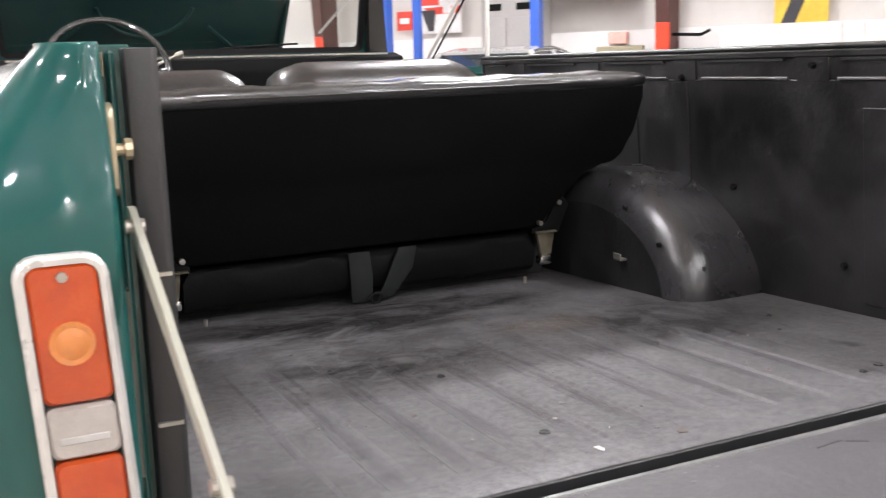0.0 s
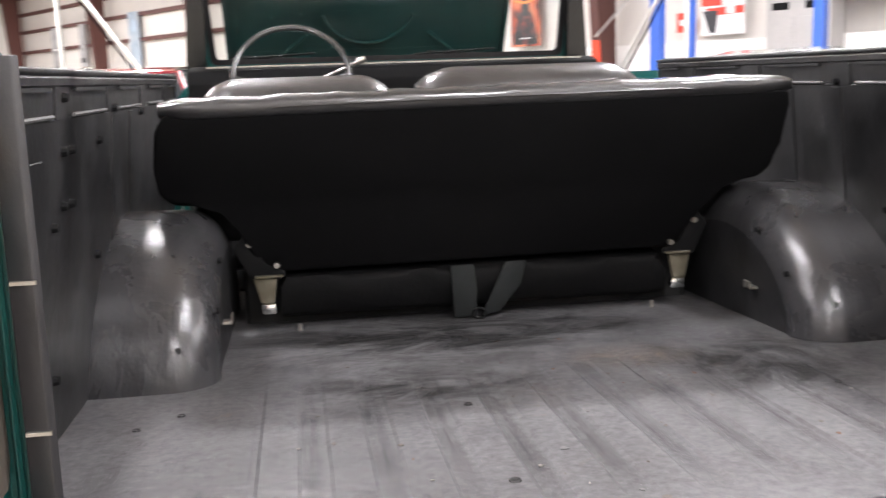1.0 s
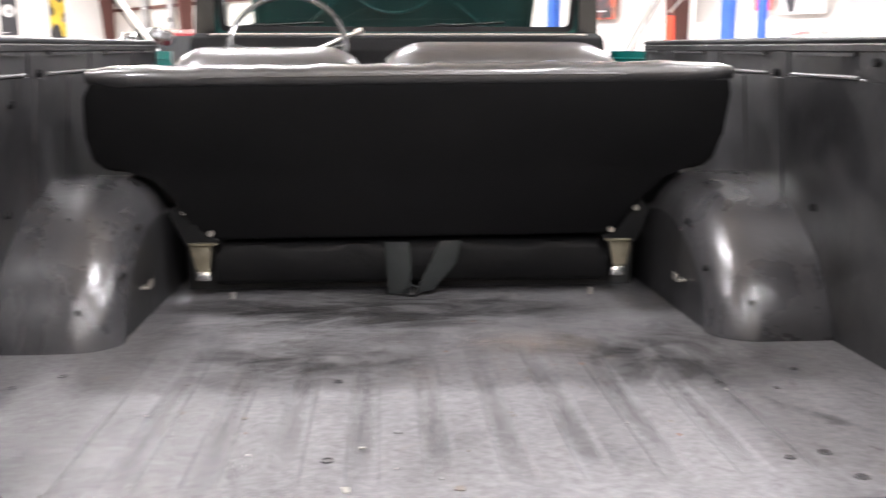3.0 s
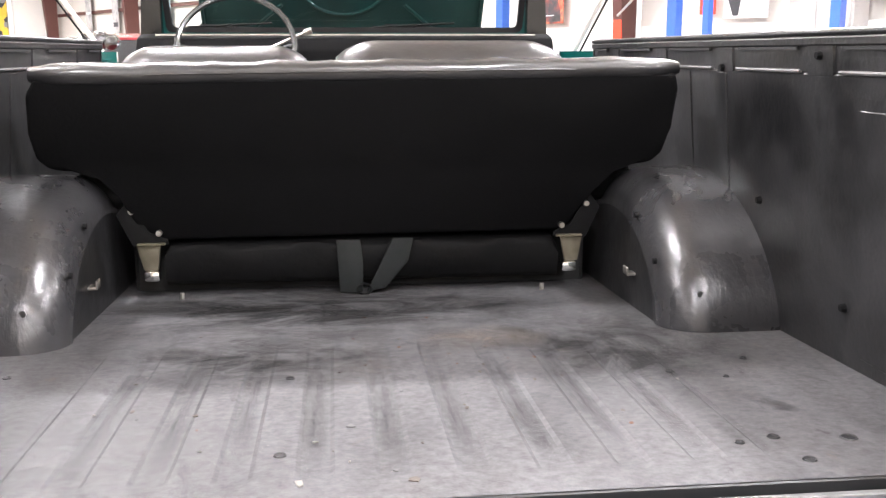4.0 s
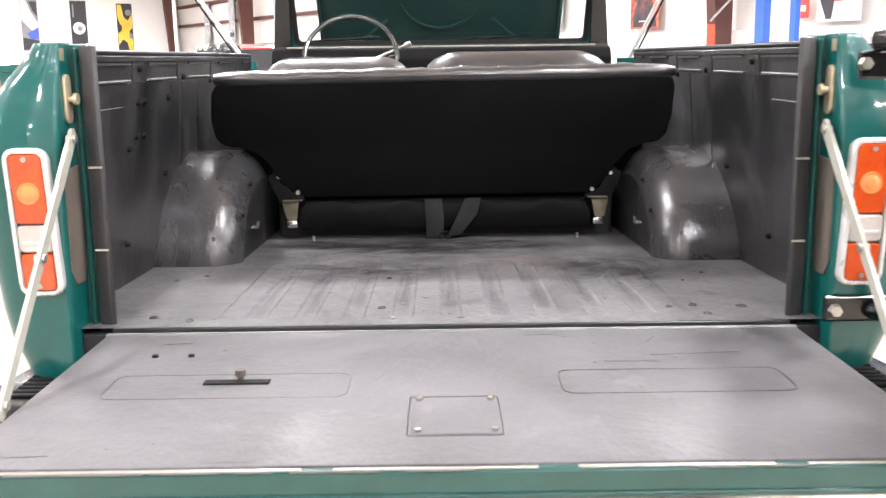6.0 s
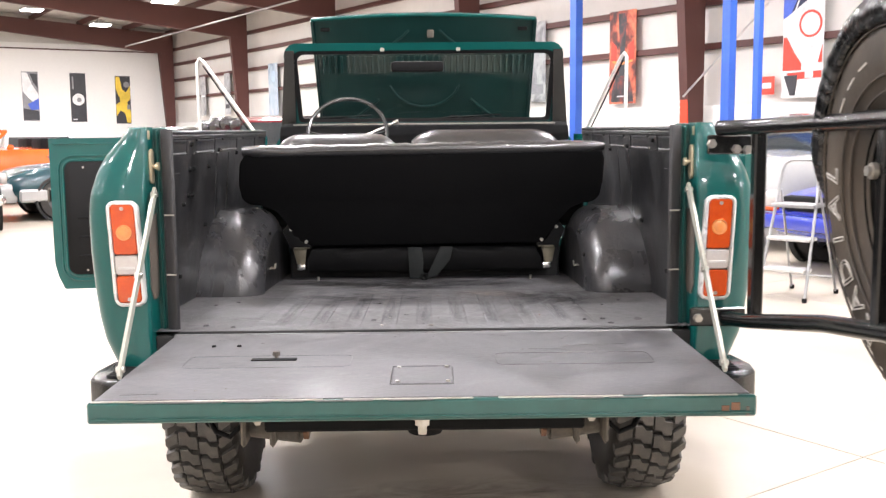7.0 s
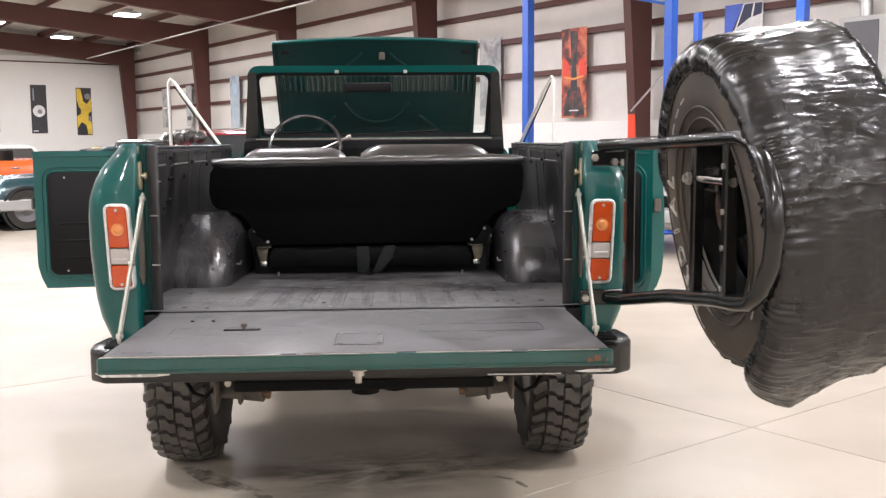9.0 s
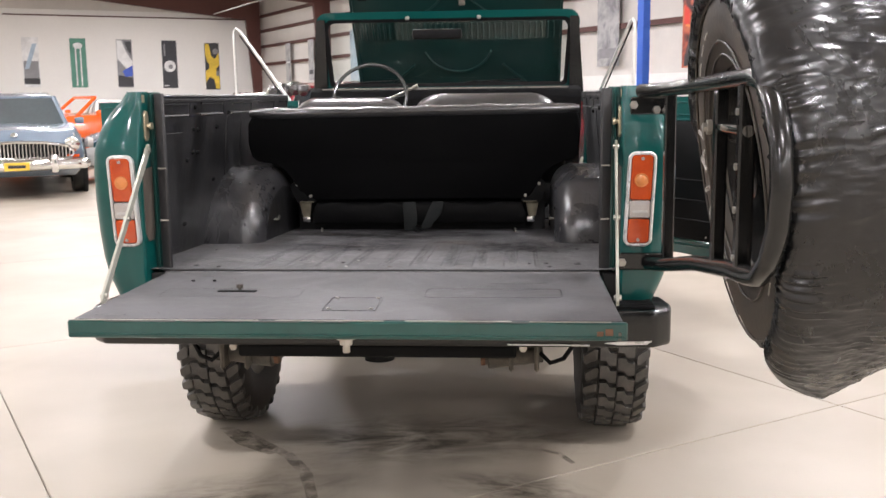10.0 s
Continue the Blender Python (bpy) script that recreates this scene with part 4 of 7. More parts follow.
def wheel_parts(owner, c, s, r=TYRE_R, w=0.31, lugs=True, n_lug=36, tread_name="tread", top=1.0, rubber=None):
    """Tyre, tread blocks and rim on an axle along x; s: the side that faces out."""
    cx, cy, cz = c
    h = w / 2
    bm = fresh()
    prof = [(r * 0.52, -h * 0.78), (r * 0.60, -h * 0.92), (r * 0.75, -h * 1.0), (r * 0.88, -h * 0.97), (r * 0.925, -h * 0.86), (r * 0.945, -h * 0.5), (r * 0.948, 0),
            (r * 0.945, h * 0.5), (r * 0.925, h * 0.86), (r * 0.88, h * 0.97), (r * 0.75, h * 1.0), (r * 0.60, h * 0.92), (r * 0.52, h * 0.78)]
    lathe(bm, prof, c, (s, 0, 0), 56)
    tyre = part("tyre", bm, rubber or RUBBER, owner, "black off-road tyre with chunky tread")
    if lugs:
        verts, faces = [], []

        step = 2 * math.pi / n_lug

        def block(shape, k, rb, side=0.0):
            """One tread block: an outline in (half widths, steps), narrower at its top."""
            base, m = len(verts), len(shape)
            mx, ma = sum(p[0] for p in shape) / m, sum(p[1] for p in shape) / m
            for rr, f in ((0.90, 1.0), (rb - 0.004, 0.985), (rb, 0.93)):
                for x, a in shape:
                    x, a = mx + (x - mx) * f, ma + (a - ma) * f
                    d = r * rr * (1 - side * abs(x) ** 6)
                    ang = -(a + k) * step
                    verts.append((cx + x * h, cy + d * math.cos(ang), cz + d * math.sin(ang)))
            for lvl in (0, m):
                for q in range(m):
                    e = (q + 1) % m
                    faces.append([base + lvl + q, base + lvl + e, base + lvl + m + e, base + lvl + m + q])
            faces.append([base + 2 * m + q for q in range(m)])

        # two columns of interlocking crooked blocks, and slanting lozenges on the shoulders
        zed = [(-0.25, 1.0), (-0.03, 1.0), (0.06, 0.73), (0.25, 0.70), (0.25, 0.0), (0.03, 0.0), (-0.06, 0.27), (-0.25, 0.30)]
        lozenge = [(0.56, -0.12), (0.66, -0.16), (0.97, 0.26), (0.98, 0.66), (0.90, 0.72), (0.58, 0.38)]
        for k in range(n_lug):
            block([(x - 0.265, a) for x, a in zed], k, top)
            block([(x + 0.265, a + 0.45) for x, a in zed], k, top)
            cut = 1.0 if k % 2 else 0.95
            block([(x * cut, a + 0.15) for x, a in lozenge], k, top * 0.985, 0.045)
            block([(-x * cut, 0.70 - a) for x, a in lozenge], k, top * 0.985, 0.045)
        me = bpy.data.meshes.new(tread_name)
        me.from_pydata(verts, [], faces)
        me.materials.append(TREAD)
        ob = new(tread_name, me)
        ob.parent = tyre
        tagged(ob, "chunky staggered tread blocks")
    bm = fresh()
    lathe(bm, [(r * 0.54, -h * 0.8), (r * 0.53, -h * 0.3), (r * 0.5, h * 0.2), (r * 0.3, h * 0.35), (r * 0.16, h * 0.5), (r * 0.15, h * 0.75), (r * 0.02, h * 0.78)], c, (s, 0, 0), 40, cap=True)
    lathe(bm, [(r * 0.53, h * 0.3), (r * 0.56, h * 0.8), (r * 0.54, h * 0.84), (r * 0.5, h * 0.3)], c, (s, 0, 0), 40)
    part("rim", bm, BLACK if owner is truck else STEEL, owner, "pressed steel wheel rim")
    return tyre


for y in (AXLE_Y, AXLE_Y + 2.54):
    for s in (-1, 1):
        wheel_parts(truck, (s * 0.787, y, TYRE_R - 0.004), s, TYRE_R, 0.255)

# rear bench, folded forward: its back leans to the rear above
def back_y(z):
    return 1.165 - 0.45 * (z - 0.93) - 0.12 * max(0.0, z - 1.09)


def tilted(bm, y0):
    """Built upright at y0, then sheared into the lean of the back."""
    for v in bm.verts:
        v.co.y += back_y(v.co.z) - y0
    return bm


bm = fresh()
outlinep = [(-0.47, 0.924), (0.445, 0.930), (0.468, 0.945), (0.515, 1.03), (0.545, 1.080), (0.57, 1.088), (0.612, 1.088), (0.636, 1.094), (0.655, 1.116), (0.660, 1.17), (0.658, 1.255), (0.645, 1.288), (-0.645, 1.281), (-0.668, 1.250), (-0.682, 1.17), (-0.678, 1.116), (-0.658, 1.094), (-0.625, 1.088), (-0.578, 1.088), (-0.552, 1.080), (-0.525, 1.03), (-0.492, 0.942)]
prism(bm, outlinep, 1, 1.0, 1.05, 0.010, 3)
bench = part("rear_bench", tilted(bm, 1.0), CARDBOARD, truck, "black folded rear bench seat with a plain back panel")
bm = fresh()
rings = []
for i in range(61):
    f = i / 60
    x = -0.656 + 1.311 * f
    e = min(1.0, min(f, 1 - f) * 18 + 0.3)
    wob = 0.0012 * math.sin(f * 37) + 0.0012 * math.sin(f * 71 + 1) + 0.0010 * math.sin(f * 140 + 2)
    ring = []
    for k in range(24):
        a = k * 2 * math.pi / 24
        ca, sa = math.cos(a), math.sin(a)
        ca, sa = math.copysign(abs(ca) ** 0.6, ca), math.copysign(abs(sa) ** 0.6, sa)
        ring.append((x, 1.045 + 0.066 * ca * (0.72 + 0.28 * e), 1.2885 + 0.010 * f + wob * max(0, sa) + 0.0235 * sa * (0.5 + 0.5 * e)))
    rings.append(ring)
loft(bm, rings)
part("top_bolster", bm, BOLSTER, bench, "shiny rounded vinyl top edge", angle=60)
bm = fresh()
tube(bm, [(-0.65, 0.998, 1.276), (-0.4, 0.979, 1.290), (0, 0.978, 1.294), (0.4, 0.979, 1.297), (0.648, 0.998, 1.286)], 0.0026, 6)
part("piping", bm, BOLSTER, bench)
part("seat_pad", tilted(boxed(-0.62, 0.61, 1.05, 1.18, 0.99, 1.28, 0.04, 3), 1.0), VINYL, bench)
bm = fresh()
rings = []
for i in range(61):
    f = i / 60
    x = -0.446 + 0.892 * f
    e = min(1.0, min(f, 1 - f) * 30 + 0.75)
    wob = 0.003 * math.sin(f * 23) + 0.002 * math.sin(f * 51 + 2)
    sect = ((1.225, 0.816), (1.195, 0.818), (1.180, 0.832), (1.176 + wob, 0.865), (1.172 + wob, 0.895), (1.178, 0.909 + wob * 0.5), (1.195, 0.916), (1.23, 0.918), (1.26, 0.90), (1.26, 0.816))
    rings.append([(x, y, 0.816 + (z - 0.816) * e) for y, z in sect])
loft(bm, rings)
part("lower_cushion", bm, SKIRT, bench, "slack black vinyl seat skirt", angle=50)
# Black block added to fill the dark space under the bench.
part("dark_bench_fill", boxed(-0.53, 0.53, 1.262, 1.65, 0.765, 0.98, 0.01), DARK, bench)
bm = fresh()
prism(bm, [(-0.066, 0.918), (-0.012, 0.918), (-0.006, 0.86), (-0.008, 0.797), (-0.06, 0.797), (-0.062, 0.86)], 1, 1.160, 1.166, 0.002)
part("belt_strap", bm, STRAP, bench, "grey-green seat belt strap")
bm = fresh()
prism(bm, [(0.060, 0.921), (0.108, 0.921), (0.096, 0.868), (0.044, 0.806), (0.0, 0.798), (0.024, 0.842)], 1, 1.155, 1.161, 0.002)
part("belt_strap", bm, STRAP, bench, "grey-green seat belt strap")
bm = fresh()
tube(bm, [(-0.004 + 0.016 * math.cos(k * math.pi / 6), 1.150, 0.806 + 0.012 * math.sin(k * math.pi / 6)) for k in range(12)], 0.0028, 6, closed=True)
part("belt_buckle", bm, MATT, bench, "small steel belt buckle")
for s, x in ((-1, -0.478), (1, 0.474)):
    # plate arm up to the back, tapering tarnished bracket, bright foot
    bm = fresh()
    prism(bm, [(x + s * 0.035, 1.02), (x + s * 0.062, 0.985), (x + s * 0.03, 0.915), (x - s * 0.045, 0.918), (x - s * 0.045, 0.930), (x - s * 0.005, 0.945)], 1, 1.150, 1.156, 0.001)
    hinge = part("seat_hinge", bm, MATT, bench, "black hinge arm with tarnished steel foot")
    bm = fresh()
    prism(bm, [(x - 0.026, 0.915), (x + 0.026, 0.915), (x - s * 0.002 + 0.017, 0.858), (x - s * 0.002 - 0.013, 0.858)], 1, 1.160, 1.172, 0.003)
    part("hinge_bracket", bm, TARNISH, hinge, "tarnished tapering bracket")
    part("hinge_foot", boxed(x - s * 0.006 - 0.017, x - s * 0.006 + 0.017, 1.150, 1.178, 0.834, 0.858, 0.006, 2), CHROME, hinge, "bright worn hinge foot")
    part("hinge_lip", boxed(x - s * 0.01 - 0.03, x - s * 0.01 + 0.03, 1.140, 1.152, 0.918, 0.923, 0.001), TARNISH, hinge)
    for bx, bz in ((x - s * 0.028, 0.945), (x + s * 0.028, 0.994)):
        bm = fresh()
        cyl(bm, (bx, 1.152, bz), (bx, 1.138, bz), 0.0065, n=8)
        part("bolt", bm, STEEL, hinge)
    bm = fresh()
    cyl(bm, (x - s * 0.07, 1.15, bed_z(1.15)), (x - s * 0.07, 1.15, bed_z(1.15) + 0.016), 0.005, n=8)
    part("floor_bolt", bm, STEEL, bench)

# front seats
for x0, x1, z in ((-0.632, -0.128, 1.350), (-0.055, 0.58, 1.364)):
    bm = fresh()
    rings = []
    for i in range(25):
        f = i / 24
        x = x0 + (x1 - x0) * f
        e = min(1.0, (min(f, 1 - f) * 7) ** 0.6)
        top = z - 0.045 * (1 - e)
        ring = [(x, 1.70, 0.85), (x, 1.66, top - 0.085), (x, 1.668, top - 0.06), (x, 1.69, top - 0.032), (x, 1.72, top - 0.012), (x, 1.76, top), (x, 1.80, top), (x, 1.835, top - 0.03), (x, 1.85, top - 0.08), (x, 1.88, 0.85)]
        rings.append(ring)
    loft(bm, rings)
    seat = part("front_seat", bm, BOLSTER, truck, "black vinyl front seat with a rounded top", angle=60)
    part("cushion", boxed(x0 + 0.01, x1 - 0.01, 1.85, 2.3, 0.80, 0.95, 0.04, 2), VINYL, seat)
    bm = fresh()
    tube(bm, [(x0 + 0.03, 1.662, z - 0.10), (x0 + 0.08, 1.662, z - 0.078), (x1 - 0.08, 1.662, z - 0.078), (x1 - 0.03, 1.662, z - 0.10)], 0.004, 6)
    part("piping", bm, VINYL, seat)

# cab: floor, cowl, dash, windscreen
part("cab_floor", boxed(-0.74, 0.74, 1.98, 3.05, 0.68, 0.74), MATT, truck)
part("cab_step", boxed(-0.74, 0.74, 1.72, 1.98, 0.70, 0.78), MATT, truck)
bm = fresh()
prism(bm, [(2.72, 1.15), (2.70, 1.34), (2.73, 1.385), (2.80, 1.40), (3.0, 1.405), (3.06, 1.38), (3.06, 0.8), (2.95, 0.8), (2.85, 1.1)], 0, -0.77, 0.77, 0.008)
dash = part("dashboard", bm, CARDBOARD, truck, "black painted dashboard")
part("dash_trim", boxed(-0.70, 0.70, 2.72, 2.728, 1.392, 1.399, 0.002), STEEL, dash)
for x in (-0.42, -0.32):
    bm = fresh()
    cyl(bm, (x, 2.69, 1.27), (x, 2.705, 1.27), 0.05, n=20)
    part("gauge", bm, MATT, dash)


def ws(x, z):
    """The windscreen leans back a little."""
    return (x, 3.03 - 0.12 * (z - 1.38), z)


def frame_ring(x, z0, z1, r, n=6):
    out = []
    for cx, cz, a0 in ((x - r, z1 - r, 0), (-x + r, z1 - r, 90), (-x + r, z0 + r * 0.5, 180), (x - r, z0 + r * 0.5, 270)):
        for k in range(n):
            a = radians(a0 + 90 * k / (n - 1))
            rr = r if a0 < 180 else r * 0.5
            out.append((cx + rr * math.cos(a), cz + rr * math.sin(a)))
    return out


outer, inner_r = frame_ring(0.775, 1.36, 1.842, 0.07), frame_ring(0.722, 1.415, 1.797, 0.045)
bm = fresh()
fl = [[Vector(ws(x, z)) + Vector((0, dy, 0)) for x, z in ring] for ring, dy in ((inner_r, -0.012), (outer, -0.02), (outer, 0.03), (inner_r, 0.03), (inner_r, -0.012))]
loft(bm, fl, cap=False)
shield = part("windscreen_frame", bm, GREEN, truck, "dark green windscreen frame")
bm = fresh()
fl = [[Vector(ws(x, z)) + Vector((0, dy, 0)) for x, z in ring] for ring, dy in ((frame_ring(0.705, 1.43, 1.783, 0.04), -0.014), (frame_ring(0.73, 1.41, 1.801, 0.05), -0.02), (frame_ring(0.73, 1.41, 1.801, 0.05), 0.0), (frame_ring(0.705, 1.43, 1.783, 0.04), 0.01), (frame_ring(0.705, 1.43, 1.783, 0.04), -0.014))]
loft(bm, fl, cap=False)
part("seal", bm, MATT, shield, "black rubber windscreen seal")
glass = bpy.data.materials.new("windscreen_glass")
glass.use_nodes = True
gp = glass.node_tree.nodes["Principled BSDF"]
gp.inputs["Transmission Weight"].default_value, gp.inputs["Roughness"].default_value = 1.0, 0.01
gp.inputs["Specular IOR Level"].default_value = 0.25
gp.inputs["IOR"].default_value, gp.inputs["Base Color"].default_value = 1.3, (0.9, 0.95, 0.94, 1)
bm = fresh()
loft(bm, [[Vector(ws(x, z)) + Vector((0, dy, 0)) for x, z in frame_ring(0.71, 1.425, 1.787, 0.04)] for dy in (-0.004, 0.0)])
pane = part("pane", bm, glass, shield, "clear windscreen glass")
pane.visible_shadow = False
for s in (-1, 1):
    bm = fresh()
    loft(bm, [[(s * 0.80, 2.96, 1.33), (s * 0.715, 2.96, 1.33), (s * 0.715, 3.02, 1.33), (s * 0.80, 3.02, 1.33)], [(s * 0.765, 2.93, 1.80), (s * 0.715, 2.93, 1.80), (s * 0.715, 2.96, 1.80), (s * 0.765, 2.96, 1.80)]])
    part("windscreen_post", bm, BLACK, shield, "black inner windscreen post")
for x in (-0.23, 0.19):
    part("visor_clip", boxed(x - 0.012, x + 0.012, 2.95, 2.98, 1.795, 1.815, 0.004), STEEL, shield)
bm = fresh()
box(bm, -0.172, 0.105, 2.66, 2.70, 1.665, 1.722, 0.014, 2)
mirror = part("rear_view_mirror", bm, MATT, shield, "dark rear view mirror on the windscreen")
part("mirror_stem", boxed(-0.04, -0.02, 2.70, 2.96, 1.70, 1.715, 0.004), MATT, shield)
for x0, x1 in ((-0.58, -0.12), (0.15, 0.62)):
    bm = fresh()
    tube(bm, [(x1, 3.06, 1.40), ((x0 + x1) / 2, 3.05, 1.425), (x0, 3.05, 1.44)], 0.006, 6)
    tube(bm, [(x0 - 0.05, 3.045, 1.432), (x0 + 0.28, 3.045, 1.447)], 0.005, 6)
    part("wiper", bm, MATT, shield, "thin black wiper arm")

# steering wheel
wc = Vector((-0.395, 2.52, 1.352))
ax = Vector((0, -0.86, 0.5)).normalized()
su = ax.cross(Vector((1, 0, 0))).normalized()
if su.z < 0:
    su = -su
bm = fresh()
tube(bm, [wc + (Vector((1, 0, 0)) * math.cos(a) + su * math.sin(a)) * 0.202 for a in [k * 2 * math.pi / 40 for k in range(40)]], 0.0105, 8, closed=True)
wheel = part("steering_wheel", bm, mat("grey_wheel_rim", (0.025, 0.027, 0.027), 0.25, scale=20, coat=0.5), truck, "thin-rimmed grey steering wheel")
for a in (2, 178, 270):
    bm = fresh()
    e = wc + (Vector((1, 0, 0)) * math.cos(radians(a)) + su * math.sin(radians(a))) * 0.2
    hub_c = wc - ax * 0.08
    tube(bm, [hub_c, hub_c.lerp(e, 0.5) - ax * 0.008, e], 0.0075, 6)
    part("spoke", bm, bpy.data.materials["grey_wheel_rim"], wheel)
bm = fresh()
lathe(bm, [(0.035, -0.12), (0.04, -0.1), (0.03, -0.07), (0.01, -0.06)], wc, ax, 20, cap=True)
cyl(bm, wc - ax * 0.11, wc - ax * 0.5, 0.02, n=12)
part("hub", bm, BLACK, wheel)
bm = fresh()
tube(bm, [wc - ax * 0.08, wc - ax * 0.08 + Vector((0.12, 0, 0.04)), wc - ax * 0.08 + Vector((0.24, -0.02, 0.09))], 0.006, 6)
cyl(bm, wc - ax * 0.08 + Vector((0.235, -0.02, 0.088)), wc - ax * 0.08 + Vector((0.26, -0.022, 0.097)), 0.011, n=8)
part("stalk", bm, STEEL, wheel)

# raised hood, underside toward the cab
H0, H1 = Vector((0, 4.42, 1.24)), Vector((0, 3.80, 2.06))
hd = (H1 - H0).normalized()
hn = Vector((0, hd.z, -hd.y))
if hn.y > 0:
    hn = -hn


def hood_pt(x, f, off=0.0):
    return Vector((x, 0, 0)) + H0 + (H1 - H0) * f + hn * off


def crown(x):
    """The free edge of the hood is bowed."""
    return 1.004 + 0.034 * (1 - (x / 0.712) ** 2)


bm = fresh()
cols = [-0.712 + 1.424 * k / 16 for k in range(17)]
sheet = [[hood_pt(x, crown(x) * f, 0.010 * (1 - (x / 0.712) ** 2)) for x in cols] + [hood_pt(x, crown(x) * f, -0.02) for x in reversed(cols)] for f in (0.0, 0.25, 0.5, 0.75, 0.9, 1.0)]
loft(bm, sheet)
hood = part("hood", bm, GREEN_HOOD_DIM, truck, "raised dark green hood seen from beneath")
bm = fresh()
tube(bm, [hood_pt(x, crown(x), 0.012) for x in cols], 0.011, 8)
part("hood_edge", bm, GREEN, hood)
for s in (-1, 1):
    bm = fresh()
    loft(bm, [[hood_pt(s * 0.716, f, 0.032), hood_pt(s * 0.702, f, 0.032), hood_pt(s * 0.702, f, -0.01), hood_pt(s * 0.716, f, -0.01)] for f in (0.0, 1.004)])
    part("side_flange", bm, GREEN_HOOD_DIM, hood)
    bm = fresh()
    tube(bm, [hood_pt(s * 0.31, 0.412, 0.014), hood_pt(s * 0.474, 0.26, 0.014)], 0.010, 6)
    part("brace", bm, GREEN_HOOD_DIM, hood)
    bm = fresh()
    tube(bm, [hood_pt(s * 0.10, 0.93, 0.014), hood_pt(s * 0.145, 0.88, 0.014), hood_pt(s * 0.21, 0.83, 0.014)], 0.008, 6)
    part("brace", bm, GREEN_HOOD_DIM, hood)
    bm = fresh()
    box(bm, -0.03, 0.03, -0.008, 0.008, -0.012, 0.012, 0.005, 2)
    bm.transform(Matrix.Translation(hood_pt(s * 0.63, 0.937, 0.012)))
    part("rubber_bumper", bm, MATT, hood)
bm = fresh()
tube(bm, [hood_pt(0.242 * math.cos(a), 0.59 + 0.235 * math.sin(a), 0.014) for a in [radians(198 + 9 * k) for k in range(17)]], 0.009, 6)
part("ring_brace", bm, GREEN_HOOD_DIM, hood)
bm = fresh()
box(bm, -0.022, 0.022, -0.012, 0.012, -0.026, 0.026, 0.008, 2)
bm.transform(Matrix.Translation(hood_pt(0.042, 0.912, 0.026)))
part("latch_striker", bm, SCUFF, hood, "steel hood latch")
for k in range(34):
    x = -0.66 + k * 0.04
    bm = fresh()
    tube(bm, [hood_pt(x, 0.62, 0.010), hood_pt(x, 0.742, 0.010)], 0.009, 5)
    part("stiffener_rib", bm, GREEN_RIB, hood)

# front end, low behind the dash
for s in (-1, 1):
    fend = part("front_fender", side_panel(s, 3.02, 4.45, 0.64, AXLE_Y + 2.54), GREEN, truck, "dark green front fender")
    bm = fresh()
    prism(bm, [(s * 0.72, 0.66), (s * 0.80, 0.66), (s * 0.84, 0.80), (s * 0.80, 0.84), (s * 0.72, 0.84)], 1, 1.98, 3.02)
    part("rocker_sill", bm, GREEN, truck)
    part("inner_fender", boxed(min(s * 0.5, s * 0.55), max(s * 0.5, s * 0.55), 3.05, 4.4, 0.75, 1.2), BLACK, truck)
    bm = fresh()
    lathe(bm, [(0.10, 0.0), (0.095, 0.02), (0.05, 0.035), (0.01, 0.04)], (s * 0.6, 4.46, 1.05), (0, 1, 0), 20, cap=True)
    part("headlight", bm, CLEAR_LENS, truck)
part("cowl", boxed(-0.77, 0.77, 3.05, 3.2, 1.05, 1.37, 0.02, 2), GREEN, truck)
part("grille", boxed(-0.77, 0.77, 4.40, 4.47, 0.72, 1.22, 0.02, 2), GREEN, truck)
part("front_bumper", boxed(-0.84, 0.84, 4.52, 4.62, 0.58, 0.72, 0.02, 2), BLACK, truck)
part("engine", boxed(-0.28, 0.28, 3.25, 4.0, 0.6, 1.1, 0.05, 2), MATT, truck)
part("door_pillar", boxed(-0.84, -0.74, 1.96, 2.0, 0.65, 1.37, 0.008), GREEN, truck)
part("door_pillar", boxed(0.74, 0.84, 1.96, 2.0, 0.65, 1.37, 0.008), GREEN, truck)


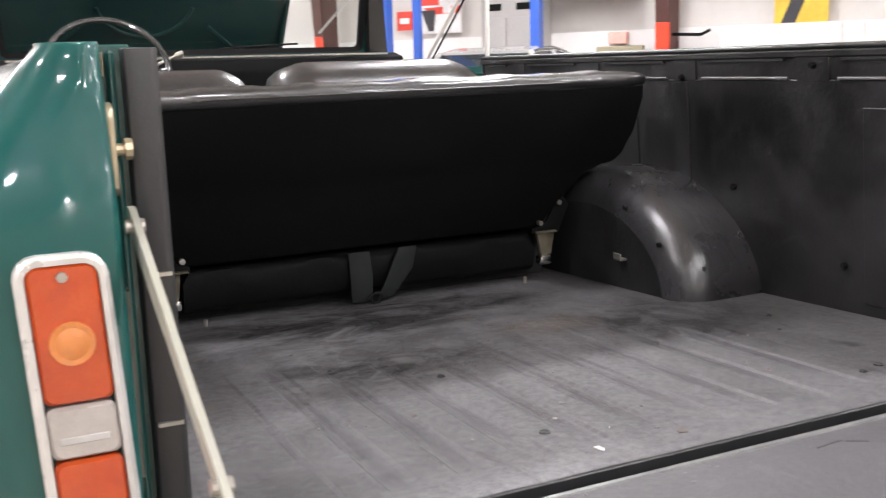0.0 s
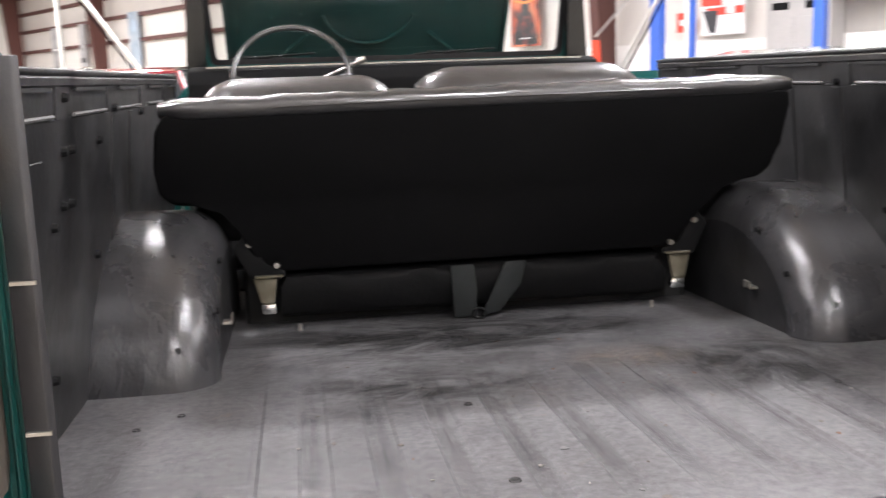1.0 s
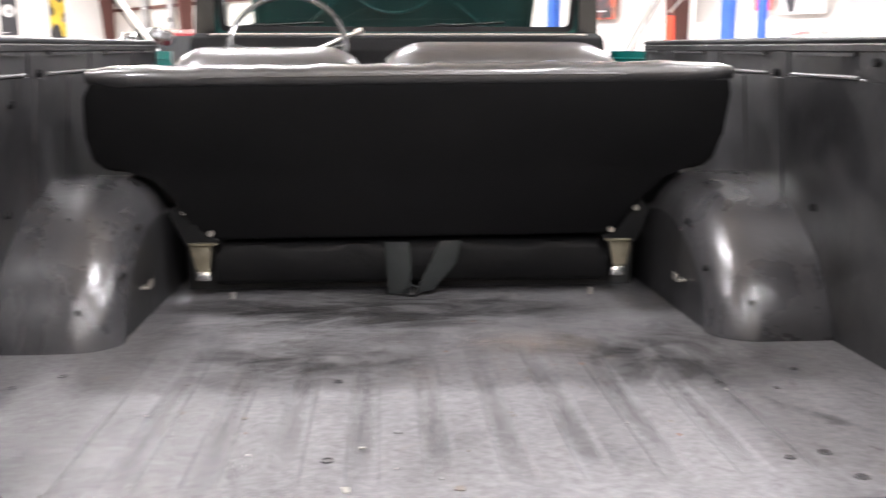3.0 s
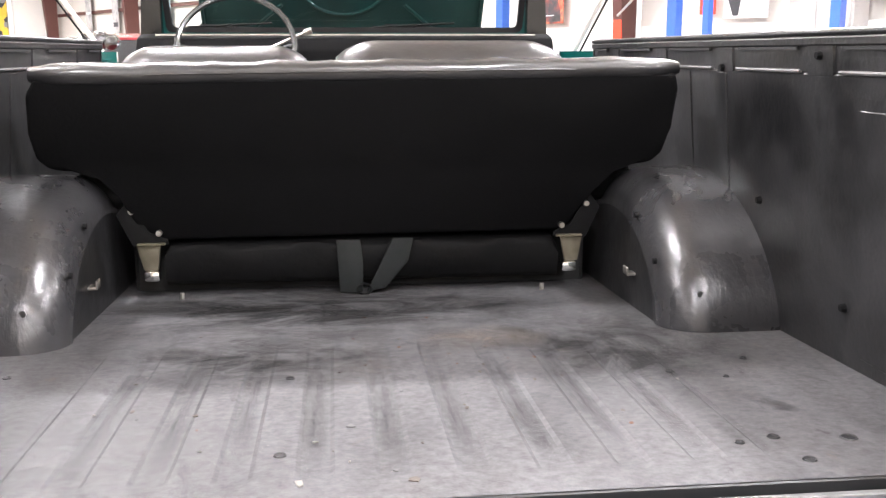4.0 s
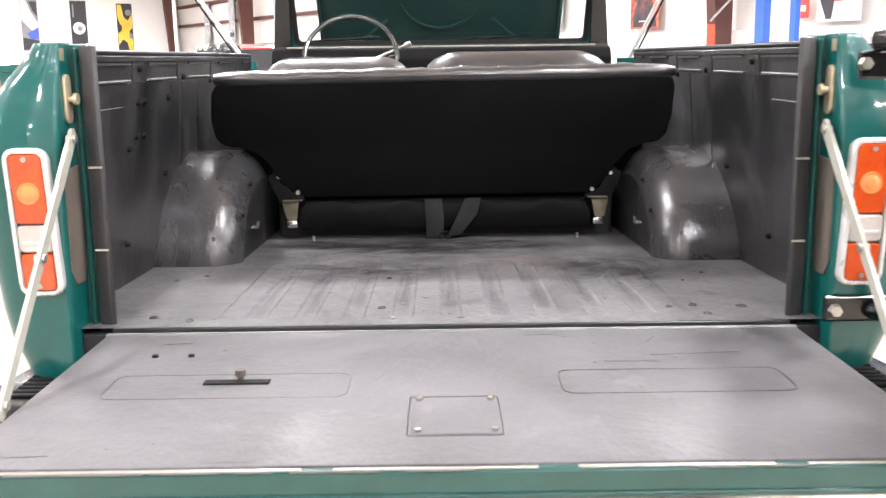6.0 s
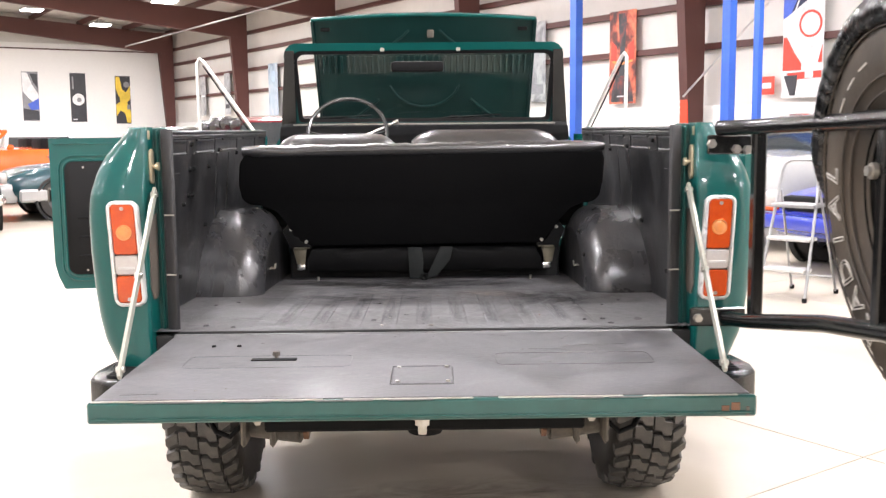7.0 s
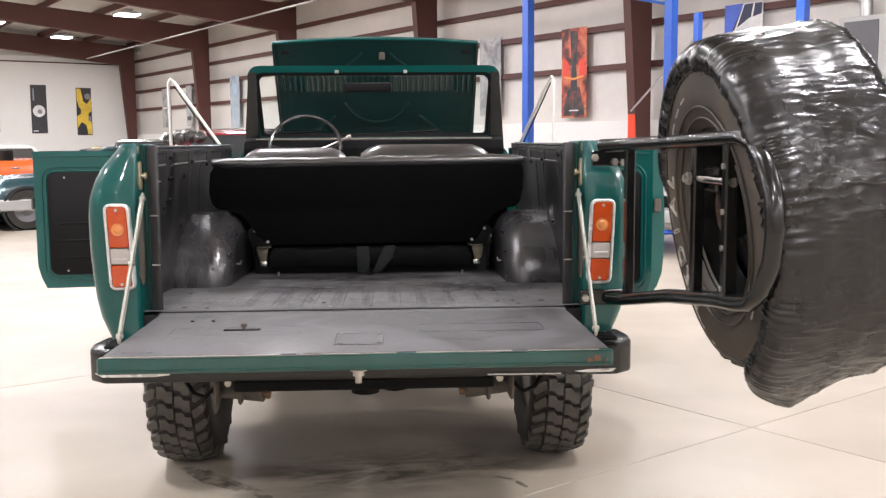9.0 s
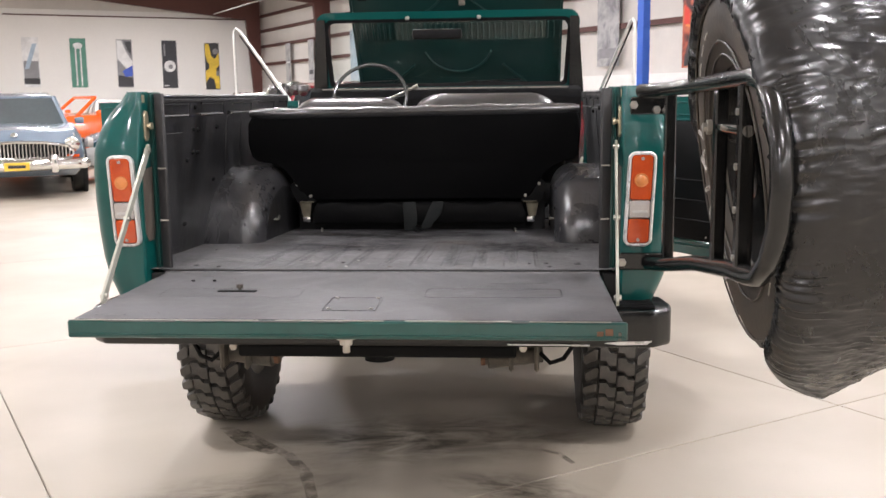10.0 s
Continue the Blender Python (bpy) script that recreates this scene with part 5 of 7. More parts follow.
def door(s, hinge, turn):
    """Built along -y from its hinge, outer side toward +x for the right door, then swung open."""
    M = Matrix.Translation(hinge) @ pose(0, 0, 0, 0, 0, turn)
    L, z0, z1 = 1.14, 0.545 - hinge[2], 1.335 - hinge[2]

    def put(bm):
        bm.transform(M)
        return bm
    bm = fresh()
    rings = []
    for i in range(13):
        z = z0 + (z1 - z0) * i / 12
        f = i / 12
        bulge = 0.035 * math.sin(min(1, f * 1.1) * math.pi)
        curve = 0.05 * (1 - min(1, f / 0.2)) ** 2
        rings.append([(0.0 * s, -0.01, z), (s * (0.05 + bulge - curve * 0.6), -0.01, z), (s * (0.05 + bulge - curve * 0.6), -L + curve, z), (0.0, -L + curve + 0.012, z)])
    loft(bm, rings)
    bmesh.ops.bevel(bm, geom=[e for e in bm.edges if e.is_boundary is False and len(e.link_faces) == 2 and e.calc_face_angle(0) > 0.6], offset=0.012, segments=2, affect="EDGES", profile=0.5)
    d = part("door", put(bm), GREEN, truck, "open dark green door with a black inner panel")
    def round_rect(ya, yb, za, zb, r):
        pts = []
        for cy, cz, a0 in ((yb - r, zb - r, 0), (ya + r, zb - r, 90), (ya + r, za + r, 180), (yb - r, za + r, 270)):
            for k in range(6):
                a = radians(a0 + 18 * k)
                pts.append((cy + r * math.cos(a), cz + r * math.sin(a)))
        return pts
    bm = fresh()
    prism(bm, round_rect(-L + 0.085, -0.075, z0 + 0.078, z1 - 0.12, 0.045), 0, *sorted((-s * 0.004, -s * 0.010)), 0.002)
    panel = part("inner_panel", put(bm), DOOR_PANEL, d, "black inner door panel")
    # pressed lip round the panel, and the window slot above it
    for grow, rad in ((0.006, 0.006), (0.03, 0.004)):
        bm = fresh()
        tube(bm, [(-s * 0.002, y, z) for y, z in round_rect(-L + 0.085 - grow, -0.075 + grow, z0 + 0.078 - grow, z1 - 0.12 + grow, 0.045 + grow)], rad, 8, closed=True)
        part("pressed_lip", put(bm), GREEN, d)
    part("window_slot", put(boxed(*sorted((s * 0.018, s * 0.034)), -L + 0.05, -0.38, z1 - 0.004, z1 + 0.002)), MATT, d)
    bm = fresh()
    tube(bm, [(-s * 0.001, -L + 0.03, z1 - 0.028), (-s * 0.001, -0.03, z1 - 0.028)], 0.004, 8)
    part("pressed_crease", put(bm), GREEN, d)
    for z in (z0 + 0.17, z0 + 0.27, z0 + 0.37):
        part("panel_bead", put(boxed(*sorted((-s * 0.008, -s * 0.014)), -L + 0.14, -0.12, z, z + 0.012, 0.003)), MATT, d)
    bm = fresh()
    for k in range(4):
        for z in (z0 + 0.10, z1 - 0.15):
            cyl(bm, (-s * 0.008, -0.15 - k * 0.27, z), (-s * 0.013, -0.15 - k * 0.27, z), 0.006, n=8)
    part("panel_screws", put(bm), STEEL, d)
    part("door_latch", put(boxed(*sorted((s * 0.0, s * 0.05)), -L - 0.008, -L + 0.004, z1 - 0.33, z1 - 0.26, 0.004)), SCUFF, d)
    bm = fresh()
    a, b, c = (s * 0.03, -0.06, z1 + 0.0), (s * 0.03, -0.355, z1 + 0.405), (s * 0.03, -0.36, z1 - 0.01)
    tube(bm, [a, (s * 0.03, -0.33, z1 + 0.395), (s * 0.03, -0.35, z1 + 0.41), (s * 0.03, -0.365, z1 + 0.39), c], 0.009, 8)
    part("vent_frame", put(bm), BRIGHT, d, "bright metal quarter-window frame")
    bm = fresh()
    tube(bm, [(s * 0.036, -0.085, z1), (s * 0.036, -0.335, z1 + 0.375)], 0.004, 6)
    part("vent_seal", put(bm), MATT, d)


door(-1, (-0.83, 2.72, 0.9), -83)
door(1, (0.80, 2.78, 0.9), 35)

# swing-out carrier with the spare wheel
PIV = Vector((0.825, -0.06, 0))
part("hinge_plate", boxed(0.735, 0.85, -0.05, -0.035, 1.295, 1.345, 0.004), BLACK, truck, "black bolted hinge plate")
part("hinge_plate", boxed(0.70, 0.845, -0.05, -0.035, 0.845, 0.895, 0.004), BLACK, truck, "black bolted hinge plate")
for x, z in ((0.744, 1.322), (0.808, 1.308), (0.836, 1.306), (0.718, 0.868), (0.825, 0.862)):
    bm = fresh()
    cyl(bm, (x, -0.05, z), (x, -0.064, z), 0.013, 0.011, 6)
    part("bolt", bm, STEEL, truck, "bright hex bolt")
bm = fresh()
pts = [(0.76, -0.055, 1.362), (0.82, -0.12, 1.364), (0.83, -0.6, 1.372), (0.83, -1.08, 1.382)]
for k in range(9):
    a = radians(90 - 22.5 * k)
    pts.append((0.83, -1.13 - 0.2 * math.cos(a), 1.205 + 0.178 * math.sin(a)))
pts += [(0.83, -1.0, 1.015), (0.83, -0.6, 0.96), (0.82, -0.12, 0.872), (0.79, -0.055, 0.868)]
tube(bm, pts, 0.019, 12)
carrier = part("tyre_carrier", bm, BLACK, truck, "glossy black swing-out tube carrier")
part("upright", boxed(0.815, 0.845, -0.18, -0.145, 0.87, 1.37, 0.004), BLACK, carrier)
part("upright", boxed(0.817, 0.843, -0.855, -0.825, 1.0, 1.36, 0.004), BLACK, carrier)
part("upright", boxed(0.815, 0.845, -1.085, -1.055, 1.02, 1.37, 0.004), BLACK, carrier)
bm = fresh()
cyl(bm, (0.83, -0.84, 1.285), (0.83, -1.09, 1.285), 0.011, n=12)
part("cross_tube", bm, CHROME, carrier, "bright cross tube")
bm = fresh()
cyl(bm, (0.812, -0.84, 1.285), (0.794, -0.84, 1.285), 0.011, 0.010, 6)
cyl(bm, (0.812, -0.84, 1.285), (0.802, -0.84, 1.285), 0.015, 0.015, 12)
part("knob", bm, STEEL, carrier)
for z in (1.05, 1.14, 1.22, 1.32):
    bm = fresh()
    cyl(bm, (0.815, -1.07, z), (0.811, -1.07, z), 0.0065, n=8)
    part("bolt", bm, STEEL, carrier)
part("mount_plate", boxed(0.845, 0.90, -0.93, -0.84, 1.255, 1.315, 0.006), BLACK, carrier)

SC = Vector((0.985, -0.885, 1.215))
before_spare = set(bpy.data.objects)
spare = wheel_parts(truck, tuple(SC), -1, 0.388, 0.28, True, 40, top=0.972, rubber=DUSTY_RUBBER)
# raised outline letters on the sidewall
for i, ch in enumerate("RADIAL"):
    cu = bpy.data.curves.new("sidewall_letter", "FONT")
    cu.body, cu.size, cu.align_x, cu.align_y = ch, 0.07, "CENTER", "CENTER"
    cu.size = 0.074
    cu.fill_mode, cu.bevel_depth, cu.bevel_resolution = "NONE", 0.0017, 1
    psi = 231 - 13 * i
    tmp = bpy.data.objects.new("sidewall_letter", cu)
    me = bpy.data.meshes.new_from_object(tmp)
    bpy.data.objects.remove(tmp)
    me.materials.append(mat("letter_rubber", (0.36, 0.34, 0.31), 0.7, scale=30) if i == 0 else bpy.data.materials["letter_rubber"])
    ob = new("sidewall_letter", me)
    rad = 0.298
    face = Matrix(((0, 0, -1), (-1, 0, 0), (0, 1, 0))).to_4x4()
    me.transform(Matrix.Translation((SC.x - 0.1405, SC.y, SC.z)) @ face @ pose(0, 0, 0, 0, 0, psi - 90) @ Matrix.Translation((0, rad, 0)))
    ob.parent = spare
    tagged(ob, "worn raised sidewall letter")

# unread letters further round, as plain raised bars
for psi in (135, 123, 111, 330, 318):
    face = Matrix(((0, 0, -1), (-1, 0, 0), (0, 1, 0))).to_4x4()
    bm = boxed(-0.018, 0.018, -0.002, 0.002, -0.001, 0.0012)
    bm.transform(Matrix.Translation((SC.x - 0.1405, SC.y, SC.z)) @ face @ pose(0, 0, 0, 0, 0, psi - 90) @ Matrix.Translation((0, 0.298, 0)))
    part("sidewall_bar", bm, bpy.data.materials["letter_rubber"], spare)
for rr, hh in ((0.345, -0.1385), (0.262, -0.1385), (0.235, -0.133)):
    bm = fresh()
    tube(bm, [SC + Vector((hh, math.cos(k * math.pi / 40) * rr, math.sin(k * math.pi / 40) * rr)) for k in range(80)], 0.0025, 6, closed=True)
    part("sidewall_ridge", bm, DUSTY_RUBBER, spare)

random.seed(11)


def cover_shape(a, r, h):
    """Loose vinyl: creases across the tread, tight pleats at the elastic edge."""
    g = max(0.0, min(1.0, (-h - 0.07) / 0.05))
    ca, sa = math.cos(a), math.sin(a)
    n1 = noise.noise(Vector((ca * 2.2, sa * 2.2, h * 5)))
    n2 = noise.noise(Vector((ca * 8, sa * 8, h * 5 + 3)))
    n3 = noise.noise(Vector((ca * 9 + h * 14, sa * 9 - h * 6, h * 7 + 9)))
    n4 = noise.noise(Vector((ca * 17 - h * 16, sa * 17 + h * 9, h * 9 + 4)))
    # thin raised creases that run slantwise and cross
    crease = max(0.0, 1 - abs(n3) * 10) + 0.6 * max(0.0, 1 - abs(n4) * 9)
    wave = noise.noise(Vector((ca * 6, sa * 6, 1.5)))
    pleat = math.sin(a * 84 + 14 * wave) * (0.6 + 0.9 * n2 + 0.4 * n4)
    fold = 0.006 * n1 + 0.0026 * n2 * (1 - 0.6 * g) + 0.0030 * crease * (1 - 0.7 * g) + 0.0062 * g * pleat
    return r + fold * (1.0 if r > 0.3 else 0.3), h + 0.004 * n2 * (1 - g) + 0.0024 * g * pleat


bm = fresh()
prof = [(0.366, -0.138), (0.368, -0.146), (0.374, -0.149), (0.380, -0.147), (0.388, -0.150), (0.398, -0.1505), (0.408, -0.147), (0.418, -0.139), (0.426, -0.128), (0.432, -0.115), (0.436, -0.10), (0.438, -0.085)]
prof += [(0.439 + 0.0015 * math.sin(k), -0.07 + 0.20 * k / 16) for k in range(17)]
prof += [(0.437, 0.138), (0.440, 0.143), (0.441, 0.147), (0.436, 0.151), (0.424, 0.154), (0.40, 0.16), (0.35, 0.168), (0.25, 0.172), (0.12, 0.174), (0.01, 0.175)]
prof = [(r * 0.958, hh) for r, hh in prof]
lathe(bm, prof, SC, (1, 0, 0), 800, cap=False, shape=cover_shape)
for v in bm.verts:
    d = v.co - SC
    ang = math.degrees(math.atan2(d.z, d.y))
    # the elastic edge has slid off the lower far part of the tread
    off = max(0.0, 1 - abs(ang + 50) / 70)
    off = off * off * (3 - 2 * off)
    if d.x < 0.0 and math.hypot(d.y, d.z) > 0.3:
        rr = math.hypot(d.y, d.z)
        k = off * min(1.0, -d.x / 0.10)
        grow = (1 - k) + k * 0.401 / rr
        v.co = SC + Vector((d.x * (1 - k) + k * (0.01 + (0.40 - rr) * 0.15), d.y * grow, d.z * grow))
    # slack corner hanging at the lower edge
    d = v.co - SC
    k = max(0.0, 1 - abs(ang + 101) / 24) ** 1.25 * max(0.0, 1 - abs(d.x + 0.03) / 0.13) * (1 if math.hypot(d.y, d.z) > 0.33 else 0)
    v.co.z -= 0.058 * k
part("tyre_cover", bm, COVER, spare, "wrinkled shiny black vinyl spare tyre cover", angle=180)

# the spare leans, its foot a little outward
tip = Matrix.Translation(SC) @ Matrix.Rotation(radians(-8), 4, "Y") @ Matrix.Translation(-SC)
for ob in set(bpy.data.objects) - before_spare:
    ob.data.transform(tip)


# ---- pictures and fittings on the hall's walls ----
def banner(wall, a, z0, z1, w, ground, marks, label):
    """A hanging vinyl banner; marks: shapes (kind, across 0..1, up 0..1, size across, size up, material)."""
    root = thing("wall_banner", label, "banner", group="banners on the walls")

    def put(bm):
        if wall == "N":
            bm.transform(Matrix.Translation((a, V_WALL - 0.012, 0)))
        else:
            bm.transform(Matrix.Translation((U_WALL + 0.1, a, 0)) @ pose(0, 0, 0, 0, 0, -90))
        return hall(bm)
    part("sheet", put(boxed(-w / 2, w / 2, -0.012, 0.0, z0, z1, 0.002)), ground, root)
    h = z1 - z0
    for k, mark in enumerate(marks):
        bm = fresh()
        y0, y1 = -0.0145 - 0.0007 * k, -0.011
        if mark[0] == "poly":
            prism(bm, [((fx - 0.5) * w, z0 + fz * h) for fx, fz in mark[1]], 1, y0, y1)
            part("printed_shape", put(bm), mark[2], root)
            continue
        kind, fx, fz, sx, sz, m = mark
        cx, cz = (fx - 0.5) * w, z0 + fz * h
        if kind == "disc":
            prism(bm, [(cx + sx * w / 2 * math.cos(i * math.pi / 12), cz + sz * w / 2 * math.sin(i * math.pi / 12)) for i in range(24)], 1, y0, y1)
        elif kind == "slant":
            prism(bm, [(cx - sx * w / 2, cz - sz * h / 2), (cx - sx * w / 6, cz - sz * h / 2), (cx + sx * w / 2, cz + sz * h / 2), (cx + sx * w / 6, cz + sz * h / 2)], 1, y0, y1)
        else:
            box(bm, cx - sx * w / 2, cx + sx * w / 2, y0, y1, cz - sz * h / 2, cz + sz * h / 2)
        part("printed_shape", put(bm), m, root)


def ink(name, c):
    return mat(name, c, 0.5, scale=3, fine=14, grain=0.2, vary=0.5, bump=0.0)


I_DARK, I_GREY, I_PALE, I_YEL = ink("ink_dark", (0.03, 0.03, 0.035)), ink("ink_grey", (0.2, 0.2, 0.21)), ink("ink_pale", (0.6, 0.6, 0.6)), ink("ink_yellow", (0.62, 0.43, 0.05))
I_BLUE, I_GREEN, I_RED, I_ORANGE, I_SKY = ink("ink_blue", (0.05, 0.1, 0.45)), ink("ink_green", (0.07, 0.2, 0.15)), ink("ink_red", (0.6, 0.05, 0.03)), ink("ink_orange", (0.42, 0.13, 0.07)), ink("ink_sky", (0.3, 0.38, 0.46))
I_NAVY, I_AMBER = ink("ink_navy", (0.02, 0.025, 0.06)), ink("ink_amber", (0.7, 0.25, 0.06))
banner("N", 2.94, 1.88, 3.88, 0.63, I_PALE, [("bar", 0.5, 0.3, 0.9, 0.45, I_GREY), ("slant", 0.5, 0.62, 0.8, 0.5, I_SKY), ("bar", 0.5, 0.12, 0.95, 0.12, I_DARK)], "pale grey and blue car banner on the white wall")
banner("N", 4.77, 1.86, 3.86, 0.63, I_GREEN, [("bar", 0.35, 0.45, 0.08, 0.85, I_PALE), ("bar", 0.65, 0.45, 0.08, 0.85, I_PALE), ("disc", 0.5, 0.85, 0.6, 0.4, I_PALE)], "green and white car banner on the white wall")
banner("N", 6.62, 1.85, 3.84, 0.63, I_GREY, [("poly", ((0.02, 0.98), (0.02, 0.6), (0.5, 0.42), (0.98, 0.3), (0.98, 0.55), (0.6, 0.75), (0.35, 0.98)), I_PALE), ("poly", ((0.3, 0.34), (0.98, 0.46), (0.98, 0.24), (0.5, 0.22)), I_BLUE), ("poly", ((0.02, 0.02), (0.98, 0.02), (0.98, 0.2), (0.02, 0.26)), I_DARK), ("poly", ((0.5, 0.96), (0.96, 0.96), (0.96, 0.66), (0.7, 0.78)), I_DARK)], "white, blue and black car banner on the white wall")
banner("N", 8.49, 1.81, 3.82, 0.63, I_DARK, [("disc", 0.5, 0.46, 0.78, 0.78, I_PALE), ("disc", 0.55, 0.45, 0.3, 0.3, I_GREY), ("bar", 0.25, 0.05, 0.3, 0.02, I_PALE), ("bar", 0.18, 0.8, 0.1, 0.25, I_GREY)], "black banner with a round pale headlamp")
banner("N", 10.33, 1.73, 3.74, 0.63, I_DARK, [("poly", ((0.05, 0.98), (0.3, 0.98), (0.45, 0.72), (0.7, 0.66), (0.98, 0.8), (0.98, 0.52), (0.75, 0.45), (0.98, 0.25), (0.98, 0.02), (0.72, 0.02), (0.6, 0.22), (0.3, 0.28), (0.02, 0.15), (0.02, 0.4), (0.3, 0.46), (0.02, 0.75)), I_YEL), ("disc", 0.14, 0.52, 0.3, 0.45, I_DARK), ("disc", 0.75, 0.82, 0.4, 0.4, I_GREY), ("bar", 0.85, 0.35, 0.2, 0.1, I_GREY)], "yellow and black car banner on the white wall")


def photo_print(name, tones, scale, stretch):
    """A printed photograph too small to read: blurred patches that run from tone to tone."""
    mt = bpy.data.materials.new(name)
    mt.use_nodes = True
    nt = mt.node_tree
    p = nt.nodes["Principled BSDF"]
    ramp = nt.nodes.new("ShaderNodeValToRGB")
    el = ramp.color_ramp.elements
    while len(el) < len(tones):
        el.new(0.5)
    for k, c in enumerate(tones):
        el[k].position, el[k].color = k / (len(tones) - 1), (*c, 1)
    nt.links.new(field_of(nt, scale, stretch, 3.0, 0.6, 0.28, 0.72, 0.4), ramp.inputs[0])
    nt.links.new(ramp.outputs[0], p.inputs["Base Color"])
    p.inputs["Roughness"].default_value = 0.45
    return mt


RACE = photo_print("race_car_print", ((0.02, 0.015, 0.018), (0.12, 0.03, 0.025), (0.5, 0.1, 0.05), (0.6, 0.2, 0.1), (0.12, 0.06, 0.06)), 3.4, (1, 1, 0.8))
RACE_BODY = photo_print("race_body_print", ((0.012, 0.012, 0.014), (0.05, 0.04, 0.045), (0.28, 0.05, 0.035)), 5.0, (1, 1, 0.7))
banner("E", 12.46, 1.84, 3.65, 0.75, RACE, [("poly", ((0.08, 0.02), (0.92, 0.02), (0.9, 0.12), (0.72, 0.34), (0.28, 0.34), (0.1, 0.12)), RACE_BODY), ("poly", ((0.36, 0.30), (0.42, 0.62), (0.58, 0.62), (0.64, 0.30)), I_DARK), ("poly", ((0.40, 0.62), (0.34, 0.97), (0.66, 0.97), (0.60, 0.62)), RACE_BODY), ("poly", ((0.06, 0.48), (0.28, 0.44), (0.28, 0.62), (0.08, 0.68)), I_RED), ("poly", ((0.72, 0.44), (0.94, 0.48), (0.92, 0.68), (0.72, 0.62)), I_RED), ("poly", ((0.12, 0.45), (0.5, 0.42), (0.88, 0.45), (0.88, 0.47), (0.5, 0.445), (0.12, 0.47)), I_AMBER), ("bar", 0.5, 0.08, 0.36, 0.012, I_PALE)], "red and black race car banner on the girt wall")
banner("E", 8.26, 1.83, 3.66, 0.78, I_PALE, [("poly", ((0, 0.70), (0.22, 0.75), (0.5, 1), (0, 1)), I_BLUE), ("poly", ((0.2, 0.75), (0.64, 0.86), (0.97, 0.89), (0.99, 0.99), (0.5, 0.99)), I_NAVY), ("poly", ((0.25, 0.74), (0.5, 0.99), (0.53, 0.99), (0.30, 0.75)), I_PALE), ("poly", ((0.7, 0.87), (0.76, 0.99), (0.8, 0.99), (0.75, 0.87)), I_PALE), ("disc", 0.68, 0.64, 0.56, 0.56, I_RED), ("disc", 0.68, 0.64, 0.46, 0.46, I_PALE), ("poly", ((0.02, 0.24), (0.48, 0.24), (0.48, 0.30), (0.3, 0.40), (0.1, 0.54), (0.02, 0.54)), I_RED), ("poly", ((0.3, 0.16), (0.97, 0.17), (0.97, 0.23), (0.1, 0.22)), I_RED), ("poly", ((0.88, 0.30), (0.98, 0.30), (0.98, 0.45)), I_RED), ("poly", ((0.05, 0.20), (0.4, 0.20), (0.34, 0.02), (0.22, 0.02)), I_DARK), ("bar", 0.68, 0.2, 0.2, 0.06, I_PALE)], "white, blue and red van banner on the girt wall")
FADED = photo_print("faded_print", ((0.1, 0.1, 0.11), (0.3, 0.3, 0.31), (0.46, 0.46, 0.46), (0.2, 0.2, 0.22)), 3.0, (1, 1, 0.8))
PALE_BLUE = photo_print("pale_blue_print", ((0.16, 0.2, 0.26), (0.34, 0.42, 0.5), (0.5, 0.52, 0.54)), 2.4, (1, 1, 0.8))
banner("E", 15.26, 1.95, 3.69, 0.78, FADED, [("bar", 0.5, 0.16, 0.8, 0.12, I_GREY)], "faded grey car banner on the girt wall")
banner("E", 29.7, 1.9, 3.66, 0.78, PALE_BLUE, [("disc", 0.55, 0.75, 0.5, 0.5, I_SKY)], "pale blue car banner on the girt wall")
banner("E", 36.75, 2.0, 3.55, 0.6, FADED, [("bar", 0.5, 0.5, 0.7, 0.04, I_PALE)], "grey car banner on the far girt wall")
banner("E", 34.05, 2.0, 3.55, 0.6, FADED, [("bar", 0.5, 0.2, 0.7, 0.1, I_DARK)], "grey car banner on the far girt wall")
banner("E", 2.71, 1.70, 3.2, 0.68, I_YEL, [("slant", 0.5, 0.3, 0.8, 0.6, I_DARK)], "yellow banner with a dark stroke")
banner("E", 8.95, 1.9, 2.2, 0.3, I_RED, [("bar", 0.5, 0.5, 0.6, 0.3, I_PALE)], "small red and white sign on the wall")

sign = thing("lit_sign", "small pinkish lit sign above a beige board", "sign")
part("case", hall_box(U_WALL - 0.06, U_WALL + 0.03, 5.05, 5.33, 1.56, 1.73, 0.01), ink("sign_pink", (0.8, 0.45, 0.38)), sign)
single("notice_board", hall_box(U_WALL - 0.05, U_WALL + 0.03, 4.81, 5.52, 0.9, 1.53, 0.01), mat("beige_board", (0.4, 0.36, 0.24), 0.6), "beige board on the white wall", "board")
bm = fresh()
tube(bm, [B @ Vector(p) for p in ((U_WALL - 0.2, 4.34, 1.66), (U_WALL - 0.22, 3.93, 1.64), (U_WALL - 0.22, 3.80, 1.70))], 0.022, 8)
single("wall_bracket", bm, MATT, "dark arm bracket on the column", "bracket")
single("column_marker", hall_box(U_WALL - 0.36, U_WALL - 0.30, 4.325, 4.515, 0.3, 1.82, 0.004), RED_TAPE, "bright red paint on the column foot", "marking")
single("column_marker", hall_box(U_WALL - 0.36, U_WALL - 0.30, 10.31, 10.49, 0.3, 1.85, 0.004), RED_TAPE, "bright red paint on the column foot", "marking")

